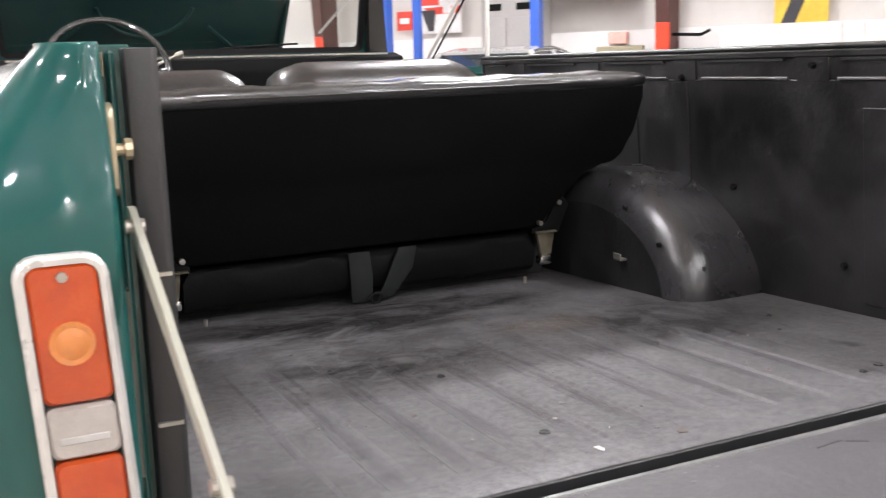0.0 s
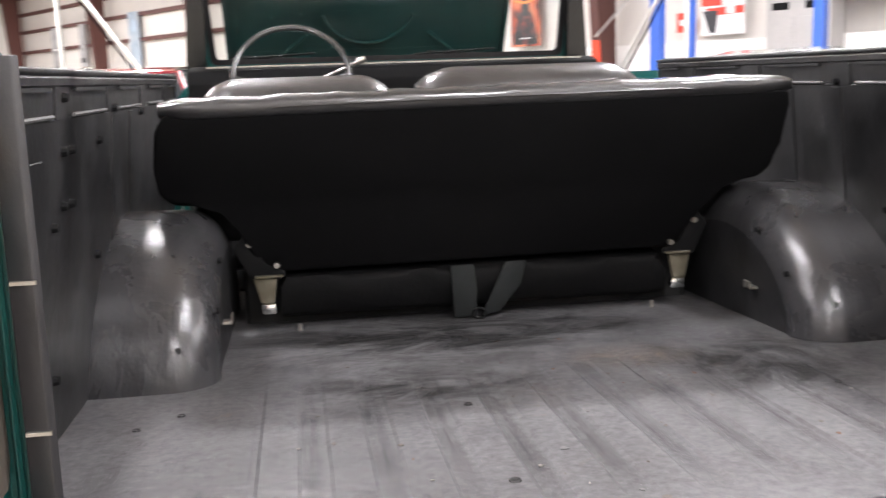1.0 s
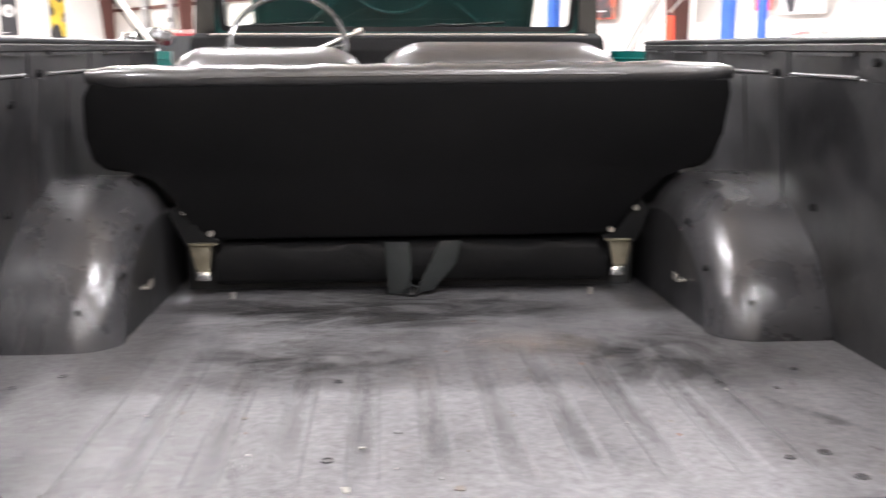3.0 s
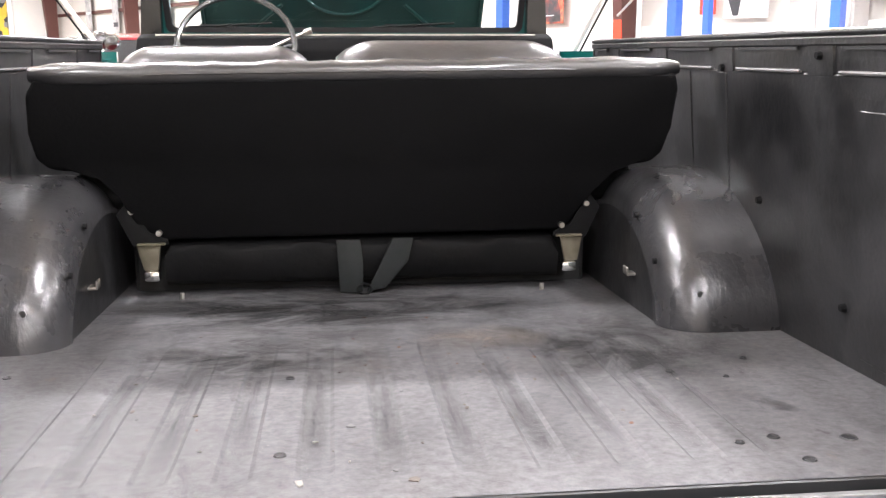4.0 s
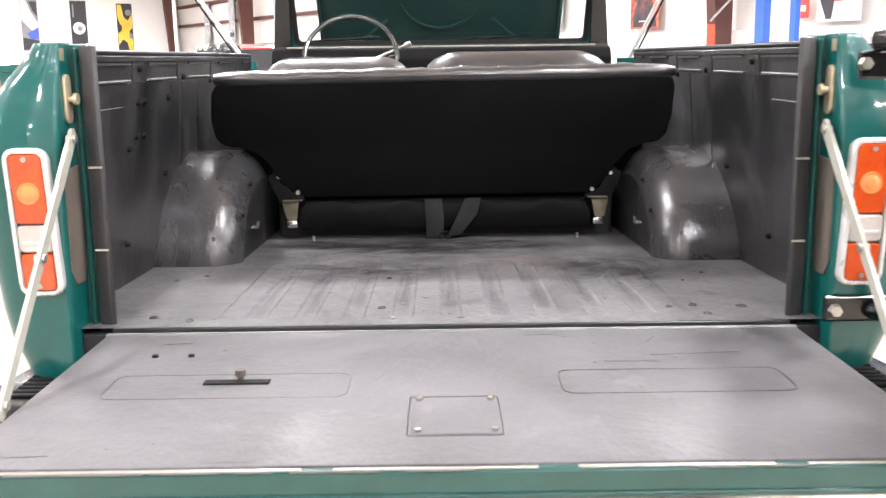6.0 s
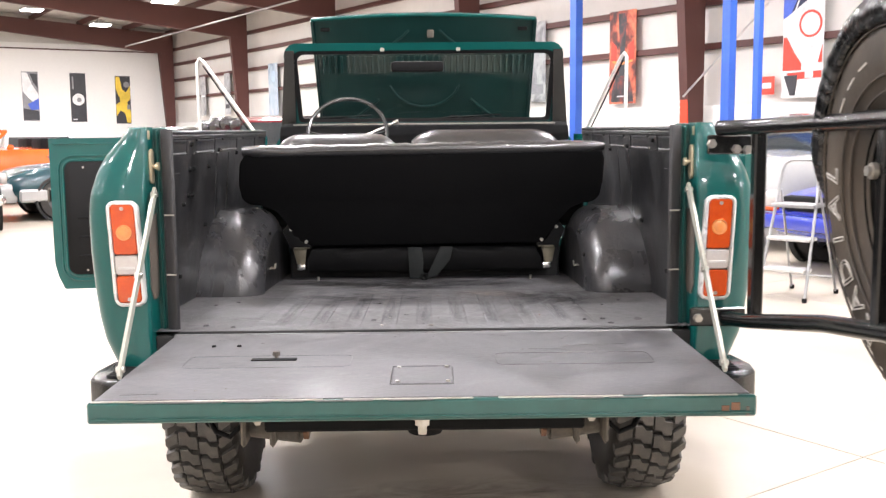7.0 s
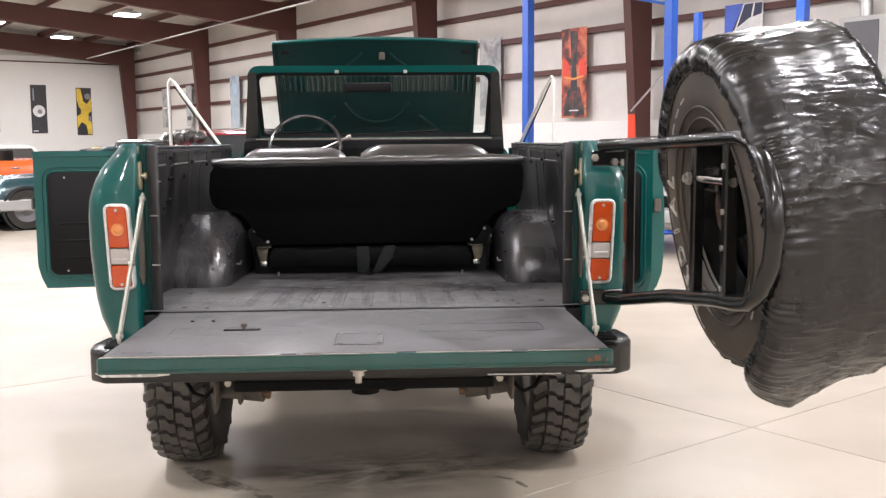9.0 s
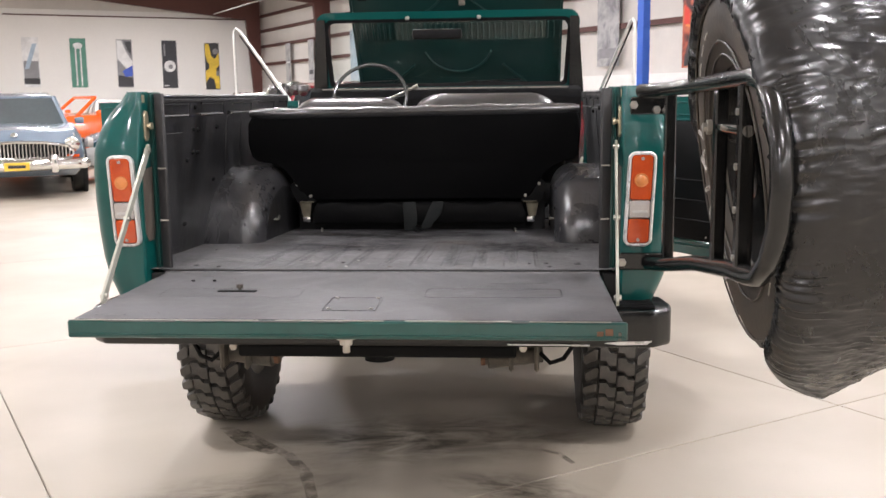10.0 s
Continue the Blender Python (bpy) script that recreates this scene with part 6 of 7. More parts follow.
cab = thing("wall_cabinet", "grey wall cabinet with a dark door panel", "cabinet")
part("case", hall_box(U_WALL - 0.45, U_WALL, 4.9, 6.1, 2.25, 3.15, 0.01), GREY_PAINT, cab)
part("door_panel", hall_box(U_WALL - 0.47, U_WALL - 0.45, 5.45, 6.0, 2.32, 3.08, 0.004), mat("dark_grey_panel", (0.12, 0.12, 0.125), 0.5), cab, "dark grey door panel")
for v in (5.1, 5.75):
    bm = fresh()
    pts = [Vector((U_WALL - 0.3, v, 3.1)), Vector((U_WALL - 0.3, v, 3.35)), Vector((U_WALL - 0.32, v + 0.12, 3.6)), Vector((U_WALL - 0.35, v + 0.35, 3.8)), Vector((U_WALL - 0.35, v + 0.8, 3.9))]
    fine = []
    for p, q in zip(pts, pts[1:]):
        fine += [p.lerp(q, k / 6) for k in range(6)]
    n = len(fine)
    rings = []
    for i, p in enumerate(fine):
        r = 0.085 + 0.008 * (i % 2)
        d = (fine[min(i + 1, n - 1)] - fine[max(i - 1, 0)]).normalized()
        s_ = Vector((1, 0, 0))
        u_ = d.cross(s_).normalized()
        rings.append([p + (s_ * math.cos(k * math.pi / 6) + u_ * math.sin(k * math.pi / 6)) * r for k in range(12)])
    loft(bm, rings)
    single("flexible_duct", hall(bm), GALV, "silver corrugated flexible duct", "duct", "flexible ducts")


def lift_post(v, height, turn=1, w=0.075):
    root = thing("lift_post", "bright blue steel post of a vehicle lift", "vehicle lift", group="posts of the vehicle lifts")
    u, d = 9.5, w * 0.95
    bm = fresh()
    prism(bm, [(u - d, v - w), (u + d, v - w), (u + d, v - w + 0.02), (u - d + 0.02, v - w + 0.02), (u - d + 0.02, v + w - 0.02), (u + d, v + w - 0.02), (u + d, v + w), (u - d, v + w)], 2, 0.02, height)
    part("mast", hall(bm), BLUE_STEEL, root)
    part("base_plate", hall_box(u - 0.25, u + 0.25, v - 0.2, v + 0.2, 0.0, 0.025, 0.004), BLUE_STEEL, root)
    part("carriage", hall_box(u - d + 0.025, u + d + 0.02, v - w + 0.025, v + w - 0.025, 0.3, 0.9, 0.005), BLUE_STEEL, root)
    bm = fresh()
    box(bm, u + d + 0.02, u + d + 0.12, v, v + turn * 0.95, 0.3, 0.38, 0.01)
    part("swing_arm", hall(bm), BLUE_STEEL, root)
    if w > 0.06:
        for k in range(5):
            part("lettering_bar", hall_box(u - d - 0.0035, u - d + 0.0005, v - 0.018, v + 0.018, height - 0.8 + k * 0.075, height - 0.755 + k * 0.075), I_PALE, root)


lift_post(10.5, 4.6, -1)
lift_post(7.28, 4.3, 1, 0.07)
lift_post(6.78, 3.15, -1, 0.045)
lift_post(5.08, 3.4, -1, 0.06)
bm = fresh()
tube(bm, [B @ Vector((9.5, 10.5, 4.1)), B @ Vector((9.5, 7.4, 3.35))], 0.022, 8)
single("lift_hose", bm, BLUE_STEEL, "blue conduit slung between the lift posts", "conduit")
bm = fresh()
tube(bm, [B @ Vector((11.7, 10.2, 1.9)), B @ Vector((11.6, 8.35, 3.3))], 0.018, 6)
single("brace_rod", bm, GALV, "thin pale diagonal brace rod", "brace")
tall = thing("tall_cabinet", "tall light grey steel cabinet with dark vents", "cabinet")
part("case", hall_box(U_WALL - 0.35, U_WALL + 0.04, 6.28, 7.25, 0.0, 2.4, 0.01), GREY_PAINT, tall)
for v in (6.4, 6.9):
    part("door", hall_box(U_WALL - 0.37, U_WALL - 0.352, v - 0.08, v + 0.32, 0.1, 2.0, 0.004), GREY_PAINT, tall)
    part("vent", hall_box(U_WALL - 0.362, U_WALL - 0.348, v, v + 0.25, 2.1, 2.2, 0.003), MATT, tall)


# ---- parked vehicles ----
def car(name, label, paint, place, turn, L=4.6, W=1.8, belt=0.95, roof=1.42, hood=0.9, cab0=0.32, cab1=0.78, old=False, lower=None, open_top=False, hood_up=False, glass_m=None, rim_m=None):
    """A parked car whose nose points to -y before it is turned."""
    root = thing(name, label, "car")
    h = W / 2
    glass_m = glass_m or GLASS_DARK
    bm = fresh()
    rings = []
    N = 24
    for i in range(N + 1):
        f = i / N
        y = -L / 2 + L * f
        nose = min(1.0, (f / 0.06) ** 0.5 if f > 0 else 0.0)
        tail = min(1.0, ((1 - f) / 0.06) ** 0.5 if f < 1 else 0.0)
        k = min(nose, tail)
        if f < cab0:
            top = hood - 0.10 * (1 - min(1, f / 0.2)) ** 2 + (belt - hood) * (f / cab0) ** 2
        elif f > cab1:
            top = belt - 0.05 * ((f - cab1) / (1 - cab1)) ** 2
        else:
            top = belt
        low = 0.28 + 0.10 * (1 - k)
        hw = h * (0.80 + 0.20 * k) * (1 - 0.06 * abs(2 * f - 1) ** 3)
        top = low + (top - low) * (0.72 + 0.28 * k)
        fender = 0.06 if old and f < 0.34 else 0.0
        pts = [(-hw * 0.86, low), (-hw * 0.97, low + 0.12), (-hw, low + 0.45 * (top - low)), (-hw * 0.97, low + 0.8 * (top - low)), (-hw * 0.88, top + fender * 0.6), (-hw * 0.6, top + fender * 0.2), (-hw * 0.3, top + 0.025), (0, top + 0.04)]
        ring = pts + [(-x, z) for x, z in reversed(pts[:-1])]
        rings.append([(x, y, z) for x, z in ring])
    loft(bm, rings)
    body = part("body", bm, paint, root, angle=50)
    y0, y1 = -L / 2 + L * cab0, -L / 2 + L * cab1
    if not open_top:
        base = [(y0, h * 0.84, belt), (y0 + 0.55, h * 0.70, roof - 0.04), (y0 + 0.8, h * 0.68, roof), (y1 - 0.75, h * 0.68, roof), (y1 - 0.45, h * 0.69, roof - 0.05), (y1, h * 0.80, belt)]
        bm = fresh()
        a, b, c, d, e, g = base
        loft(bm, [[(-b[1], b[0], b[2] - 0.03), (b[1], b[0], b[2] - 0.03), (b[1] * 0.96, b[0], b[2] + 0.02), (-b[1] * 0.96, b[0], b[2] + 0.02)]] +
             [[(-p[1], p[0], p[2] - 0.03), (p[1], p[0], p[2] - 0.03), (p[1] * 0.9, p[0], p[2] + 0.03), (-p[1] * 0.9, p[0], p[2] + 0.03)] for p in (c, d)] +
             [[(-e[1], e[0], e[2] - 0.03), (e[1], e[0], e[2] - 0.03), (e[1] * 0.96, e[0], e[2] + 0.02), (-e[1] * 0.96, e[0], e[2] + 0.02)]])
        part("roof", bm, paint, root, angle=50)
        bm = fresh()
        loft(bm, [[(-p[1] + 0.01, p[0], p[2] - 0.01), (p[1] - 0.01, p[0], p[2] - 0.01)] + [(p[1] - 0.01, p[0] + 0.02, p[2] - 0.012), (-p[1] + 0.01, p[0] + 0.02, p[2] - 0.012)] for p in (a, b)])
        part("windscreen", bm, glass_m, root, "dark glossy windscreen")
        bm = fresh()
        loft(bm, [[(-p[1] + 0.01, p[0], p[2] - 0.01), (p[1] - 0.01, p[0], p[2] - 0.01)] + [(p[1] - 0.01, p[0] - 0.02, p[2] - 0.012), (-p[1] + 0.01, p[0] - 0.02, p[2] - 0.012)] for p in (e, g)])
        part("rear_window", bm, glass_m, root)
        for s in (-1, 1):
            bm = fresh()
            loft(bm, [[(s * (p[1] - 0.012), p[0], p[2]) for p in (a, b, c, d, e, g)], [(s * (p[1] - 0.03), p[0], p[2]) for p in (a, b, c, d, e, g)]])
            part("side_window", bm, glass_m, root)
            for p, q in ((a, b), (e, g)):
                bm = fresh()
                tube(bm, [(s * p[1], p[0], p[2] - 0.02), (s * q[1], q[0], q[2])], 0.035, 6)
                part("pillar", bm, paint, root)
            ym = (y0 + y1) / 2 + 0.1
            bm = fresh()
            tube(bm, [(s * h * 0.83, ym, belt - 0.02), (s * h * 0.69, ym, roof - 0.02)], 0.03, 6)
            part("pillar", bm, paint, root)
    else:
        bm = fresh()
        tube(bm, [(-h * 0.8, y0 + 0.05, belt), (-h * 0.7, y0 + 0.45, roof - 0.1), (h * 0.7, y0 + 0.45, roof - 0.1), (h * 0.8, y0 + 0.05, belt)], 0.035, 6)
        part("windscreen_frame", bm, paint, root)
        for s in (-0.4, 0.4):
            part("seat", boxed(s * h - 0.25, s * h + 0.25, y0 + 1.1, y0 + 1.3, belt - 0.3, belt + 0.22, 0.06, 2), MATT, root)
    if lower:
        for s in (-1, 1):
            part("lower_trim", boxed(min(s * h * 0.9, s * (h + 0.012)), max(s * h * 0.9, s * (h + 0.012)), -L / 2 + 0.25, L / 2 - 0.25, 0.3, 0.5, 0.03), lower, root)
        part("front_valance", boxed(-h * 0.9, h * 0.9, -L / 2 - 0.05, -L / 2 + 0.25, 0.28, 0.6, 0.06, 2), lower, root)
    else:
        part("front_bumper", boxed(-h * 0.96, h * 0.96, -L / 2 - 0.10, -L / 2 + 0.08, 0.40, 0.55, 0.04, 2), CHROME if old else paint, root)
    part("rear_bumper", boxed(-h * 0.96, h * 0.96, L / 2 - 0.08, L / 2 + 0.08, 0.42, 0.56, 0.04, 2), CHROME if old else paint, root)
    if not old:
        part("grille", boxed(-h * 0.55, h * 0.55, -L / 2 - 0.035, -L / 2 + 0.1, 0.58, 0.72, 0.03, 2), MATT, root)
    else:
        # wide mouth with fine bars under an arched chrome lip
        bm = fresh()
        arc = [(-h * 0.74, 0.56), (-h * 0.78, 0.64), (-h * 0.70, 0.72), (-h * 0.4, 0.77), (0, 0.785), (h * 0.4, 0.77), (h * 0.70, 0.72), (h * 0.78, 0.64), (h * 0.74, 0.56)]
        prism(bm, arc, 1, -L / 2 - 0.02, -L / 2 + 0.12)
        gr = part("grille", bm, MATT, root)
        bm = fresh()
        tube(bm, [(x, -L / 2 - 0.03, z) for x, z in arc], 0.022, 8, closed=True)
        part("grille_surround", bm, CHROME, gr, "chrome grille surround")
        for k in range(31):
            x = -h * 0.72 + k * h * 1.44 / 30
            zt = 0.785 - 0.07 * (x / (h * 0.72)) ** 2
            part("grille_bar", boxed(x - 0.008, x + 0.008, -L / 2 - 0.035, -L / 2, 0.57, zt, 0.003), CHROME, gr)
        bm = fresh()
        tube(bm, [(-h * 0.95, -L / 2 + 0.12, 0.47), (-h * 0.8, -L / 2 - 0.08, 0.47), (0, -L / 2 - 0.16, 0.46), (h * 0.8, -L / 2 - 0.08, 0.47), (h * 0.95, -L / 2 + 0.12, 0.47)], 0.07, 10)
        part("bumper_bar", bm, CHROME, root, "heavy chrome bumper bar")
        for s in (-1, 1):
            part("bumper_guard", boxed(s * h * 0.5 - 0.05, s * h * 0.5 + 0.05, -L / 2 - 0.2, -L / 2 - 0.05, 0.36, 0.62, 0.03, 2), CHROME, root)
            bm = fresh()
            tube(bm, [(s * h * 0.80, -L / 2 + 0.02, 0.86), (s * h * 0.82, -L / 2 + 0.6, 0.955), (s * h * 0.84, -L / 2 + 1.6, 0.985)], 0.012, 6)
            part("fender_trim", bm, CHROME, root)
        bm = fresh()
        lathe(bm, [(0.05, 0.0), (0.05, 0.02), (0.02, 0.05), (0.005, 0.06)], (0, -L / 2 + 0.14, 0.86), (0, -0.5, 1), 12, cap=True)
        part("hood_ornament", bm, CHROME, root)
        part("number_plate", boxed(-0.16, 0.16, -L / 2 - 0.245, -L / 2 - 0.225, 0.41, 0.52, 0.004), I_YEL, root)
        part("plate_bars", boxed(-0.11, 0.11, -L / 2 - 0.249, -L / 2 - 0.244, 0.445, 0.485), I_DARK, root)
    for s in (-1, 1):
        bm = fresh()
        lathe(bm, [(0.10, -0.08), (0.105, 0.0), (0.09, 0.02), (0.05, 0.04), (0.01, 0.045)], (s * h * 0.76, -L / 2 + 0.02, 0.66 if not old else 0.74), (0, -1, 0), 20, cap=True)
        part("headlight", bm, CLEAR_LENS if not old else CHROME, root)
        part("turn_lamp", boxed(s * h * 0.76 - 0.09, s * h * 0.76 + 0.09, -L / 2 - 0.03, -L / 2 + 0.05, 0.56, 0.60, 0.01), AMBER, root)
        for y in (-L * 0.31, L * 0.29):
            bm = fresh()
            c = (s * (h - 0.10), y, 0.33)
            lathe(bm, [(0.20, -0.1), (0.31, -0.1), (0.33, -0.06), (0.33, 0.06), (0.31, 0.1), (0.20, 0.1)], c, (s, 0, 0), 28)
            tyre = part("tyre", bm, RUBBER, root)
            bm = fresh()
            lathe(bm, [(0.21, 0.06), (0.2, 0.09), (0.1, 0.07), (0.05, 0.1), (0.01, 0.1)], c, (s, 0, 0), 24, cap=True)
            part("rim", bm, rim_m or ALU, tyre)
            bm = fresh()
            lathe(bm, [(0.37, 0.04), (0.38, 0.105), (0.34, 0.105), (0.33, 0.04)], c, (s, 0, 0), 28)
            part("wheel_lip", bm, DARK, root)
        part("door_handle", boxed(min(s * h, s * (h + 0.02)), max(s * h, s * (h + 0.02)), 0.25, 0.42, belt - 0.16, belt - 0.13, 0.006), CHROME, root)
        part("wing_mirror", boxed(s * (h + 0.06) - 0.07, s * (h + 0.06) + 0.07, y0 + 0.35, y0 + 0.45, belt, belt + 0.1, 0.03, 2), paint, root)
    if hood_up:
        bm = fresh()
        loft(bm, [[(-h * 0.8, y0 - 0.05, belt), (h * 0.8, y0 - 0.05, belt), (h * 0.8, y0, belt + 0.03), (-h * 0.8, y0, belt + 0.03)], [(-h * 0.75, y0 - 0.7, belt + 0.75), (h * 0.75, y0 - 0.7, belt + 0.75), (h * 0.75, y0 - 0.65, belt + 0.78), (-h * 0.75, y0 - 0.65, belt + 0.78)]])
        part("raised_hood", bm, paint, root)
    root.matrix_basis = pose(*place, 0, 0, 0, turn)
    return root


def gloss(name, c, coat=0.8):
    return mat(name, c, 0.25, coat=coat, scale=3, fine=30, bump=0.01, grain=0.04)


GLASS_MID = mat("car_glass_grey", (0.06, 0.075, 0.08), 0.06, scale=2, fine=20, bump=0.0, coat=0.5)


def hall_place(u, v):
    p = B @ Vector((u, v, 0))
    return (p.x, p.y)


P_SLATE, P_TEAL, P_ORANGE, P_MAROON, P_BLACK = gloss("slate_blue_paint", (0.14, 0.185, 0.235)), gloss("dark_teal_paint", (0.01, 0.045, 0.055)), gloss("orange_car_paint", (0.75, 0.12, 0.015)), gloss("maroon_paint", (0.22, 0.012, 0.02)), gloss("black_car_paint", (0.012, 0.012, 0.013))
P_BLUE, P_SILVER, P_WHITE = gloss("bright_blue_paint", (0.012, 0.03, 0.34)), gloss("silver_paint", (0.34, 0.34, 0.33)), gloss("white_car_paint", (0.7, 0.7, 0.68))
car("vintage_car", "slate blue vintage saloon with much chrome", P_SLATE, hall_place(0.05, 14.6), HALL - 3, 5.0, 1.95, 0.98, 1.44, 0.96, 0.36, 0.8, old=True, glass_m=GLASS_MID)
car("coupe", "dark teal coupe with silver lower body", P_TEAL, (-5.0, 14.4), -58, 4.5, 1.75, 0.88, 1.3, 0.82, 0.36, 0.8, lower=P_SILVER, rim_m=mat("dark_alloy", (0.12, 0.12, 0.125), 0.4, metal=0.6))
car("convertible", "bright orange open convertible", P_ORANGE, hall_place(2.2, 18.9), HALL - 80, 4.7, 1.85, 1.05, 1.5, 1.0, open_top=True)
car("white_car", "white coupe parked behind the others", P_WHITE, hall_place(2.9, 20.5), HALL, 4.5, 1.8, 0.95, 1.33)
roadster = car("maroon_car", "maroon vintage car with a black folded top and chrome", P_MAROON, (-2.3, 11.6), 8, 4.2, 1.5, 1.05, 1.535, 1.0, old=True)
for k, (x, y, z, r) in enumerate(((-0.62, -0.7, 1.44, 0.11), (-0.48, -0.75, 1.47, 0.1), (-0.78, -0.65, 1.41, 0.1), (-0.36, -0.8, 1.45, 0.09))):
    bm = fresh()
    lathe(bm, [(r * 0.2, -0.16), (r * 0.8, -0.12), (r, 0.0), (r * 0.75, 0.1), (r * 0.2, 0.14)], (x, y, z), (0, 1, 0.1), 20, cap=True)
    lump = part("folded_top", bm, P_BLACK, roadster, "black folded top")
    lump.matrix_parent_inverse = Matrix.Identity(4)
    bm = fresh()
    tube(bm, [(x - r, y - 0.02, z + 0.02), (x - r * 0.5, y - 0.04, z + r * 0.98), (x + r * 0.5, y - 0.04, z + r * 0.98), (x + r, y - 0.02, z + 0.02)], 0.012, 6)
    bow = part("top_bow", bm, CHROME, roadster, "chrome bow")
    bow.matrix_parent_inverse = Matrix.Identity(4)
car("black_vintage_car", "black vintage car with chrome", P_BLACK, (-4.5, 15.4), 16, 4.2, 1.2, 1.1, 1.42, 1.05, old=True)
car("black_car", "black vintage car with bright trim", P_BLACK, hall_place(6.0, 14.2), HALL, 4.4, 1.75, 1.1, 1.6, 1.1, old=True)
car("maroon_car", "dark maroon saloon by the lifts", P_MAROON, hall_place(9.0, 12.6), HALL + 90, 4.4, 1.75, 1.0, 1.5, 1.0)
car("sports_car", "bright blue sports car", P_BLUE, (5.55, 7.1), -66, 4.3, 1.8, 0.86, 1.24, 0.74, 0.3, 0.8)
car("grey_car", "silver grey saloon behind the blue car", P_SILVER, hall_place(9.4, 5.6), HALL - 90, 4.4, 1.8, 1.05, 1.5, 1.05)

# step stool
stool = thing("step_stool", "folding aluminium step stool with three treads", "step stool", (2.98, 5.25, 0))
M = Matrix.Translation((2.98, 5.25, 0)) @ pose(0, 0, 0, 0, 0, -46)
STOOL_ALU = mat("dull_stool_aluminium", (0.36, 0.36, 0.36), 0.45, metal=0.6, second=(0.28, 0.28, 0.28), scale=9, fine=80, bump=0.05)


def stool_bm(bm):
    bm.transform(M)
    return bm


for s in (-1, 1):
    bm = fresh()
    tube(bm, [(s * 0.20, -0.26, 0.0), (s * 0.165, -0.02, 0.80), (s * 0.15, 0.03, 1.02), (s * 0.13, 0.036, 1.07)], 0.013, 8)
    part("front_rail", stool_bm(bm), STOOL_ALU, stool)
    bm = fresh()
    tube(bm, [(s * 0.19, 0.34, 0.0), (s * 0.16, 0.03, 0.86)], 0.011, 8)
    part("back_rail", stool_bm(bm), STOOL_ALU, stool)
    for x, y in ((0.20, -0.26), (0.19, 0.34)):
        bm = fresh()
        cyl(bm, (s * x, y, 0.0), (s * (x - 0.002), y, 0.035), 0.019, n=10)
        part("foot", stool_bm(bm), MATT, stool)
bm = fresh()
tube(bm, [(-0.13, 0.036, 1.07), (-0.08, 0.04, 1.10), (0.08, 0.04, 1.10), (0.13, 0.036, 1.07)], 0.013, 8)
part("top_rail", stool_bm(bm), STOOL_ALU, stool)
bm = fresh()
tube(bm, [(-0.185, 0.29, 0.14), (0.185, 0.29, 0.14)], 0.008, 6)
part("back_brace", stool_bm(bm), STOOL_ALU, stool)
for z, y, m in ((0.24, -0.20, GREY_PAINT), (0.48, -0.13, GREY_PAINT), (0.74, -0.06, STOOL_ALU)):
    part("tread", stool_bm(boxed(-0.175, 0.175, y - 0.05, y + (0.2 if z > 0.6 else 0.12), z - 0.018, z + 0.012, 0.006)), m, stool)

cart = thing("tool_cart", "dark grey tool cart on casters", "cart", (3.62, 4.95, 0))
part("case", boxed(3.36, 3.9, 4.7, 5.2, 0.16, 0.80, 0.02, 2), mat("cart_grey", (0.07, 0.07, 0.075), 0.45), cart)
part("label_bars", boxed(3.38, 3.56, 4.692, 4.70, 0.56, 0.63), I_PALE, cart)
part("red_strip", boxed(3.37, 3.88, 4.69, 4.70, 0.27, 0.30), RED_TAPE, cart)
for x in (3.42, 3.84):
    for y in (4.76, 5.14):
        bm = fresh()
        cyl(bm, (x - 0.015, y, 0.05), (x + 0.015, y, 0.05), 0.05, n=16)
        c = part("caster", bm, RUBBER, cart)
        part("fork", boxed(x - 0.022, x + 0.022, y - 0.02, y + 0.02, 0.06, 0.165, 0.004), STEEL, c)
for x, z in ((3.45, 0.86), (3.55, 0.90)):
    part("tool_handle", boxed(x - 0.02, x + 0.02, 4.8, 4.84, 0.78, z, 0.008), I_ORANGE, cart)


# ---- scuffs on the floor ----
def stain_material(name, colour, strength):
    mt = bpy.data.materials.new(name)
    mt.use_nodes = True
    nt = mt.node_tree
    p = nt.nodes["Principled BSDF"]
    p.inputs["Base Color"].default_value, p.inputs["Roughness"].default_value = (*colour, 1), 0.4
    co = nt.nodes.new("ShaderNodeTexCoord")
    n = node(nt, "ShaderNodeTexNoise", Scale=9.0, Detail=6.0, Roughness=0.75)
    nt.links.new(co.outputs["Object"], n.inputs["Vector"])
    g = node(nt, "ShaderNodeMapRange")
    g.inputs["From Min"].default_value, g.inputs["From Max"].default_value, g.inputs["To Max"].default_value = 0.42, 0.72, strength
    nt.links.new(n.outputs["Fac"], g.inputs[0])
    nt.links.new(g.outputs[0], p.inputs["Alpha"])
    return mt


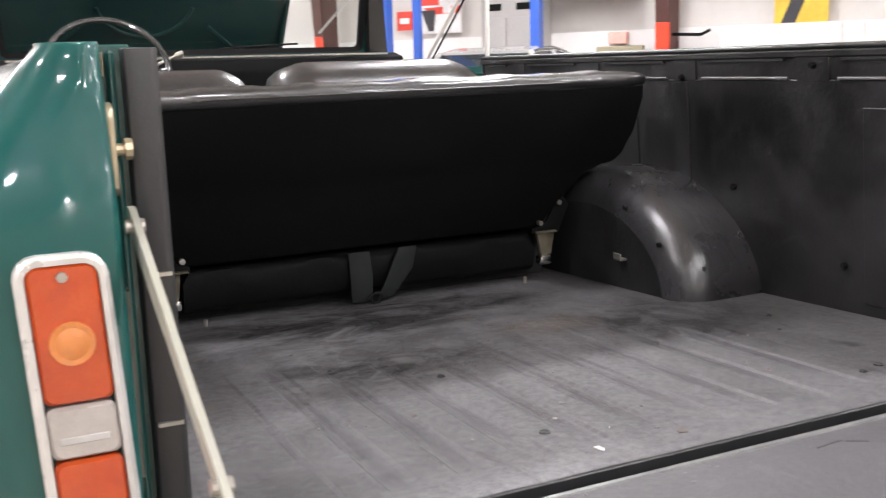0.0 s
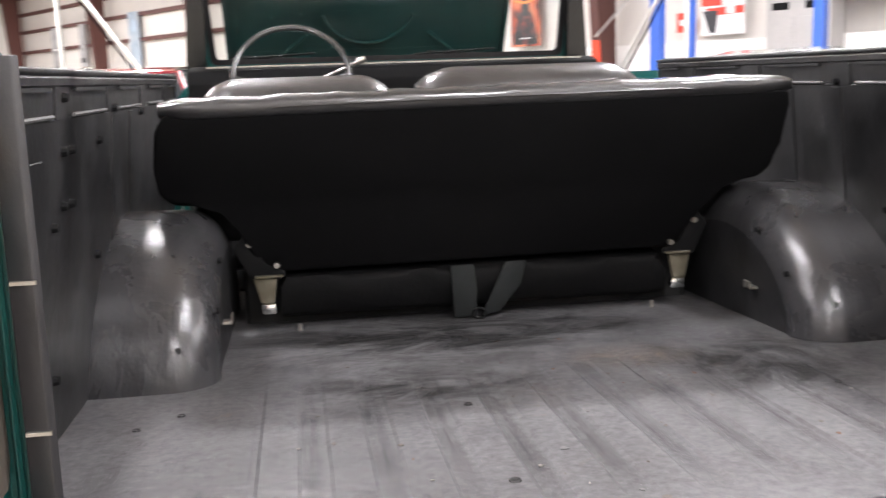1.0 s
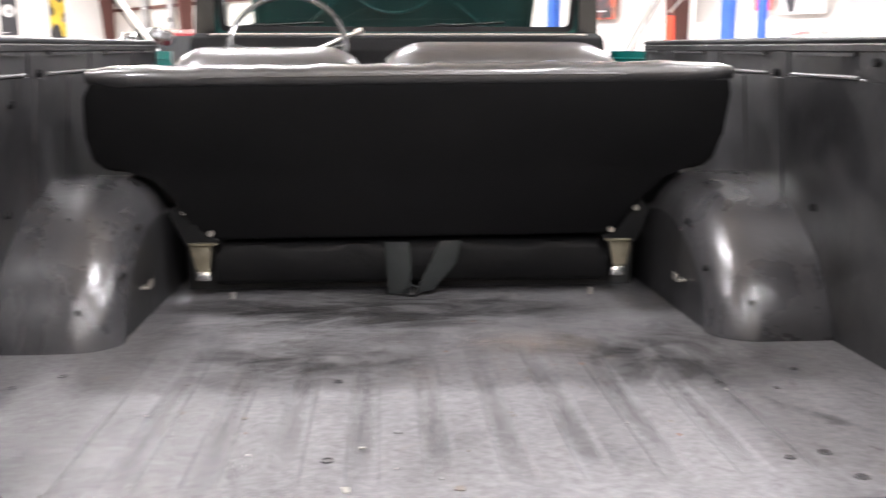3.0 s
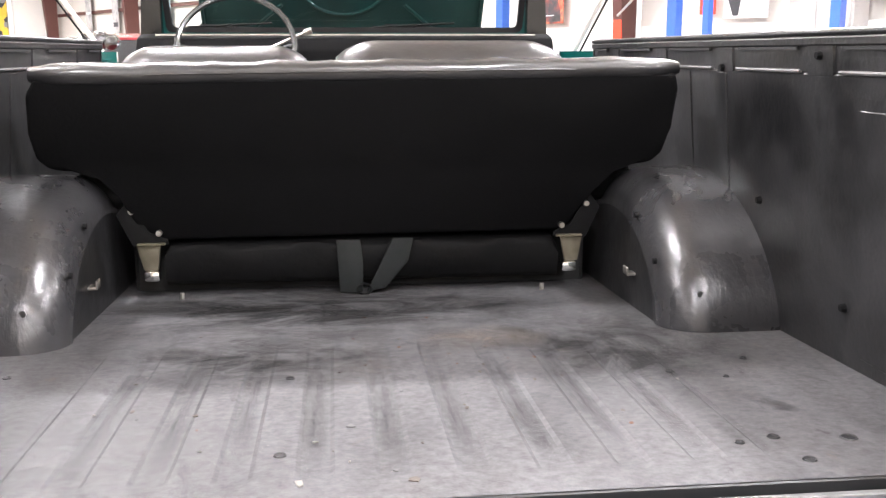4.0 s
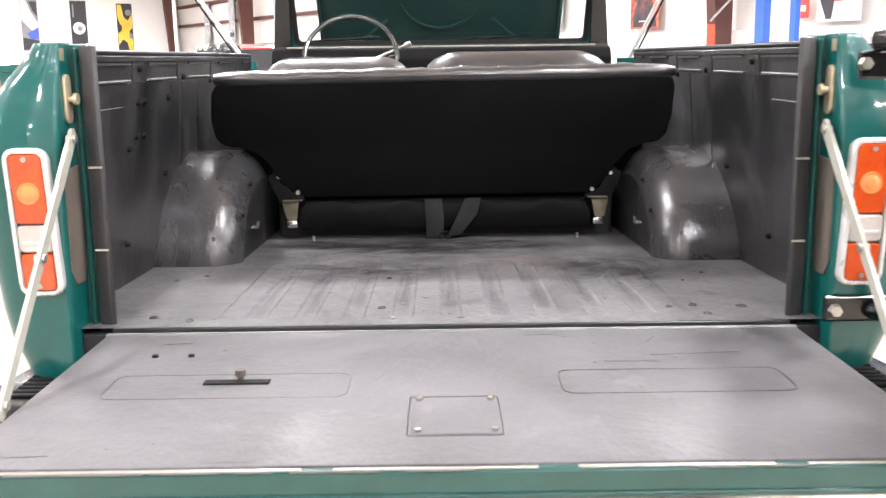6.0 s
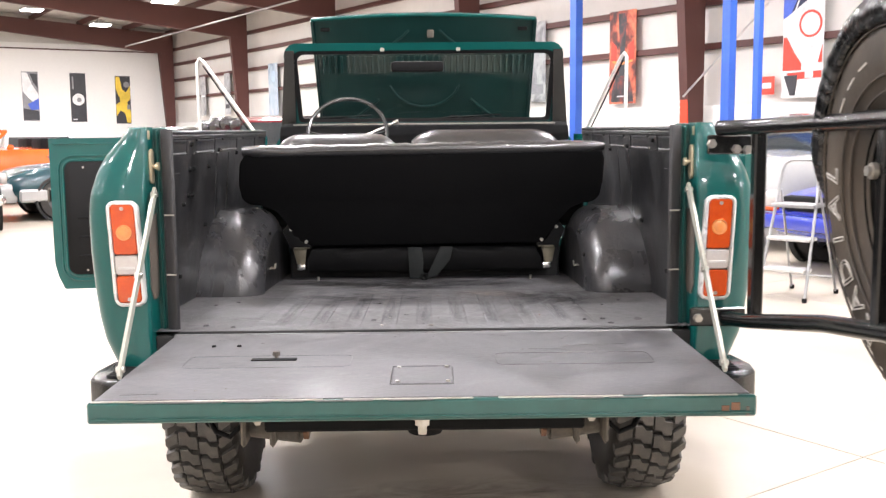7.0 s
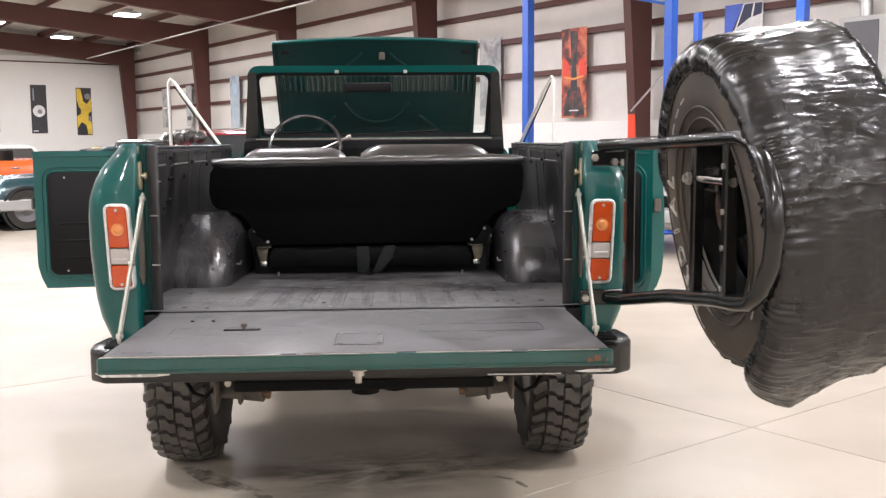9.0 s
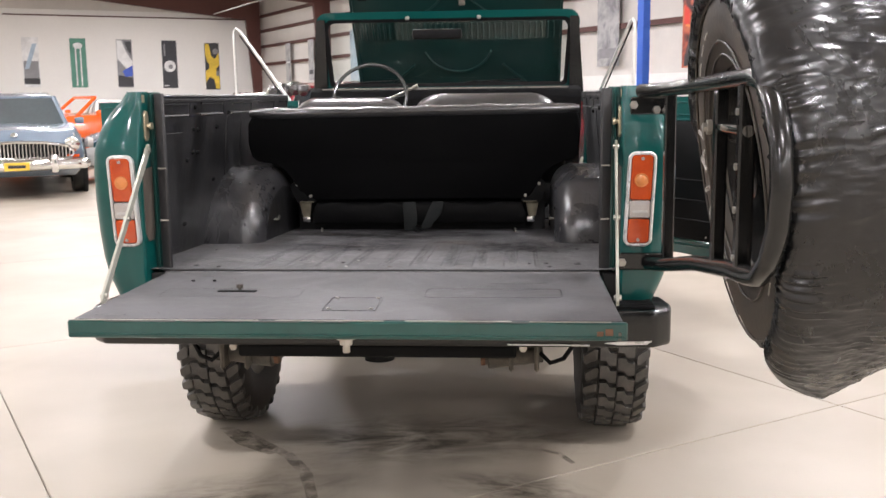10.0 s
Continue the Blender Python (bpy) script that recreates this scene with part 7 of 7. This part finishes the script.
SCUFF_MARK = stain_material("rubber_scuff", (0.08, 0.065, 0.05), 0.75)
for pts, w in (([(-0.70, 0.90), (-0.58, 0.755), (-0.46, 0.636), (-0.36, 0.468), (-0.29, 0.25), (-0.27, 0.0)], 0.05),
               ([(-0.80, 0.95), (-0.66, 0.78), (-0.52, 0.66)], 0.09),
               ([(0.50, 0.74), (0.57, 0.70), (0.62, 0.60)], 0.03)):
    bm = fresh()
    rings = []
    for i, (x, y) in enumerate(pts):
        a, b = pts[max(0, i - 1)], pts[min(len(pts) - 1, i + 1)]
        d = Vector((b[0] - a[0], b[1] - a[1], 0)).normalized()
        q = Vector((-d.y, d.x, 0)) * w * (0.3 + 0.7 * math.sin(math.pi * (i + 0.5) / len(pts))) / 2
        rings.append([Vector((x, y, 0.0008)) - q, Vector((x, y, 0.0008)) + q])
    loft(bm, rings, closed=False)
    single("tyre_mark", bm, SCUFF_MARK, "dark rubber scuff on the concrete floor", "tyre mark", "tyre marks", "structure")


def soft_stain(name, x, y, rx, ry, turn, strength, label):
    mt = stain_shade_film(name, (0.1, 0.08, 0.06), strength)
    bm = fresh()
    bmesh.ops.create_circle(bm, cap_ends=True, segments=40, radius=1.0)
    ob = single("oil_stain", bm, mt, label, "stain", "oil stains", "structure")
    ob.matrix_basis = pose(x, y, 0.0006, 0, 0, turn) @ Matrix.Diagonal((rx, ry, 1, 1))
    return ob


soft_stain("oil_film", 0.05, 0.85, 0.9, 0.35, 8, 1.1, "brown oil stain on the concrete under the truck")
soft_stain("oil_film_small", 0.42, 0.35, 0.35, 0.16, -20, 1.0, "small brown oil stain on the concrete")
soft_stain("oil_film_wide", -0.55, 0.25, 0.6, 0.25, 25, 0.7, "faint brown stain on the concrete floor")


# ---- floor slabs ----
SLAB, SLAB_TURN = 3.12, 34.5
SB = pose(0, 0, 0, 0, 0, SLAB_TURN)
bm = boxed(-SLAB / 2 + 0.003, SLAB / 2 - 0.003, -SLAB / 2 + 0.003, SLAB / 2 - 0.003, -0.05, 0.0, 0.002)
slab_mesh = bpy.data.meshes.new("slab")
bm.to_mesh(slab_mesh)
bm.free()
slab_mesh.materials.append(CONCRETE)
rest = fresh()
for i in range(-12, 12):
    for j in range(-6, 16):
        u, v = 2.25 - SLAB / 2 + i * SLAB, 0.08 + SLAB / 2 + j * SLAB
        p = SB @ Vector((u, v, 0))
        q = B.inverted() @ p
        if not (U_BACK - 1 < q.x < U_WALL and V_BACK - 1 < q.y < V_WALL):
            continue
        ob = new("slab", slab_mesh)
        ob.matrix_basis = pose(p.x, p.y, 0, 0, 0, SLAB_TURN)
        ob.parent = floor
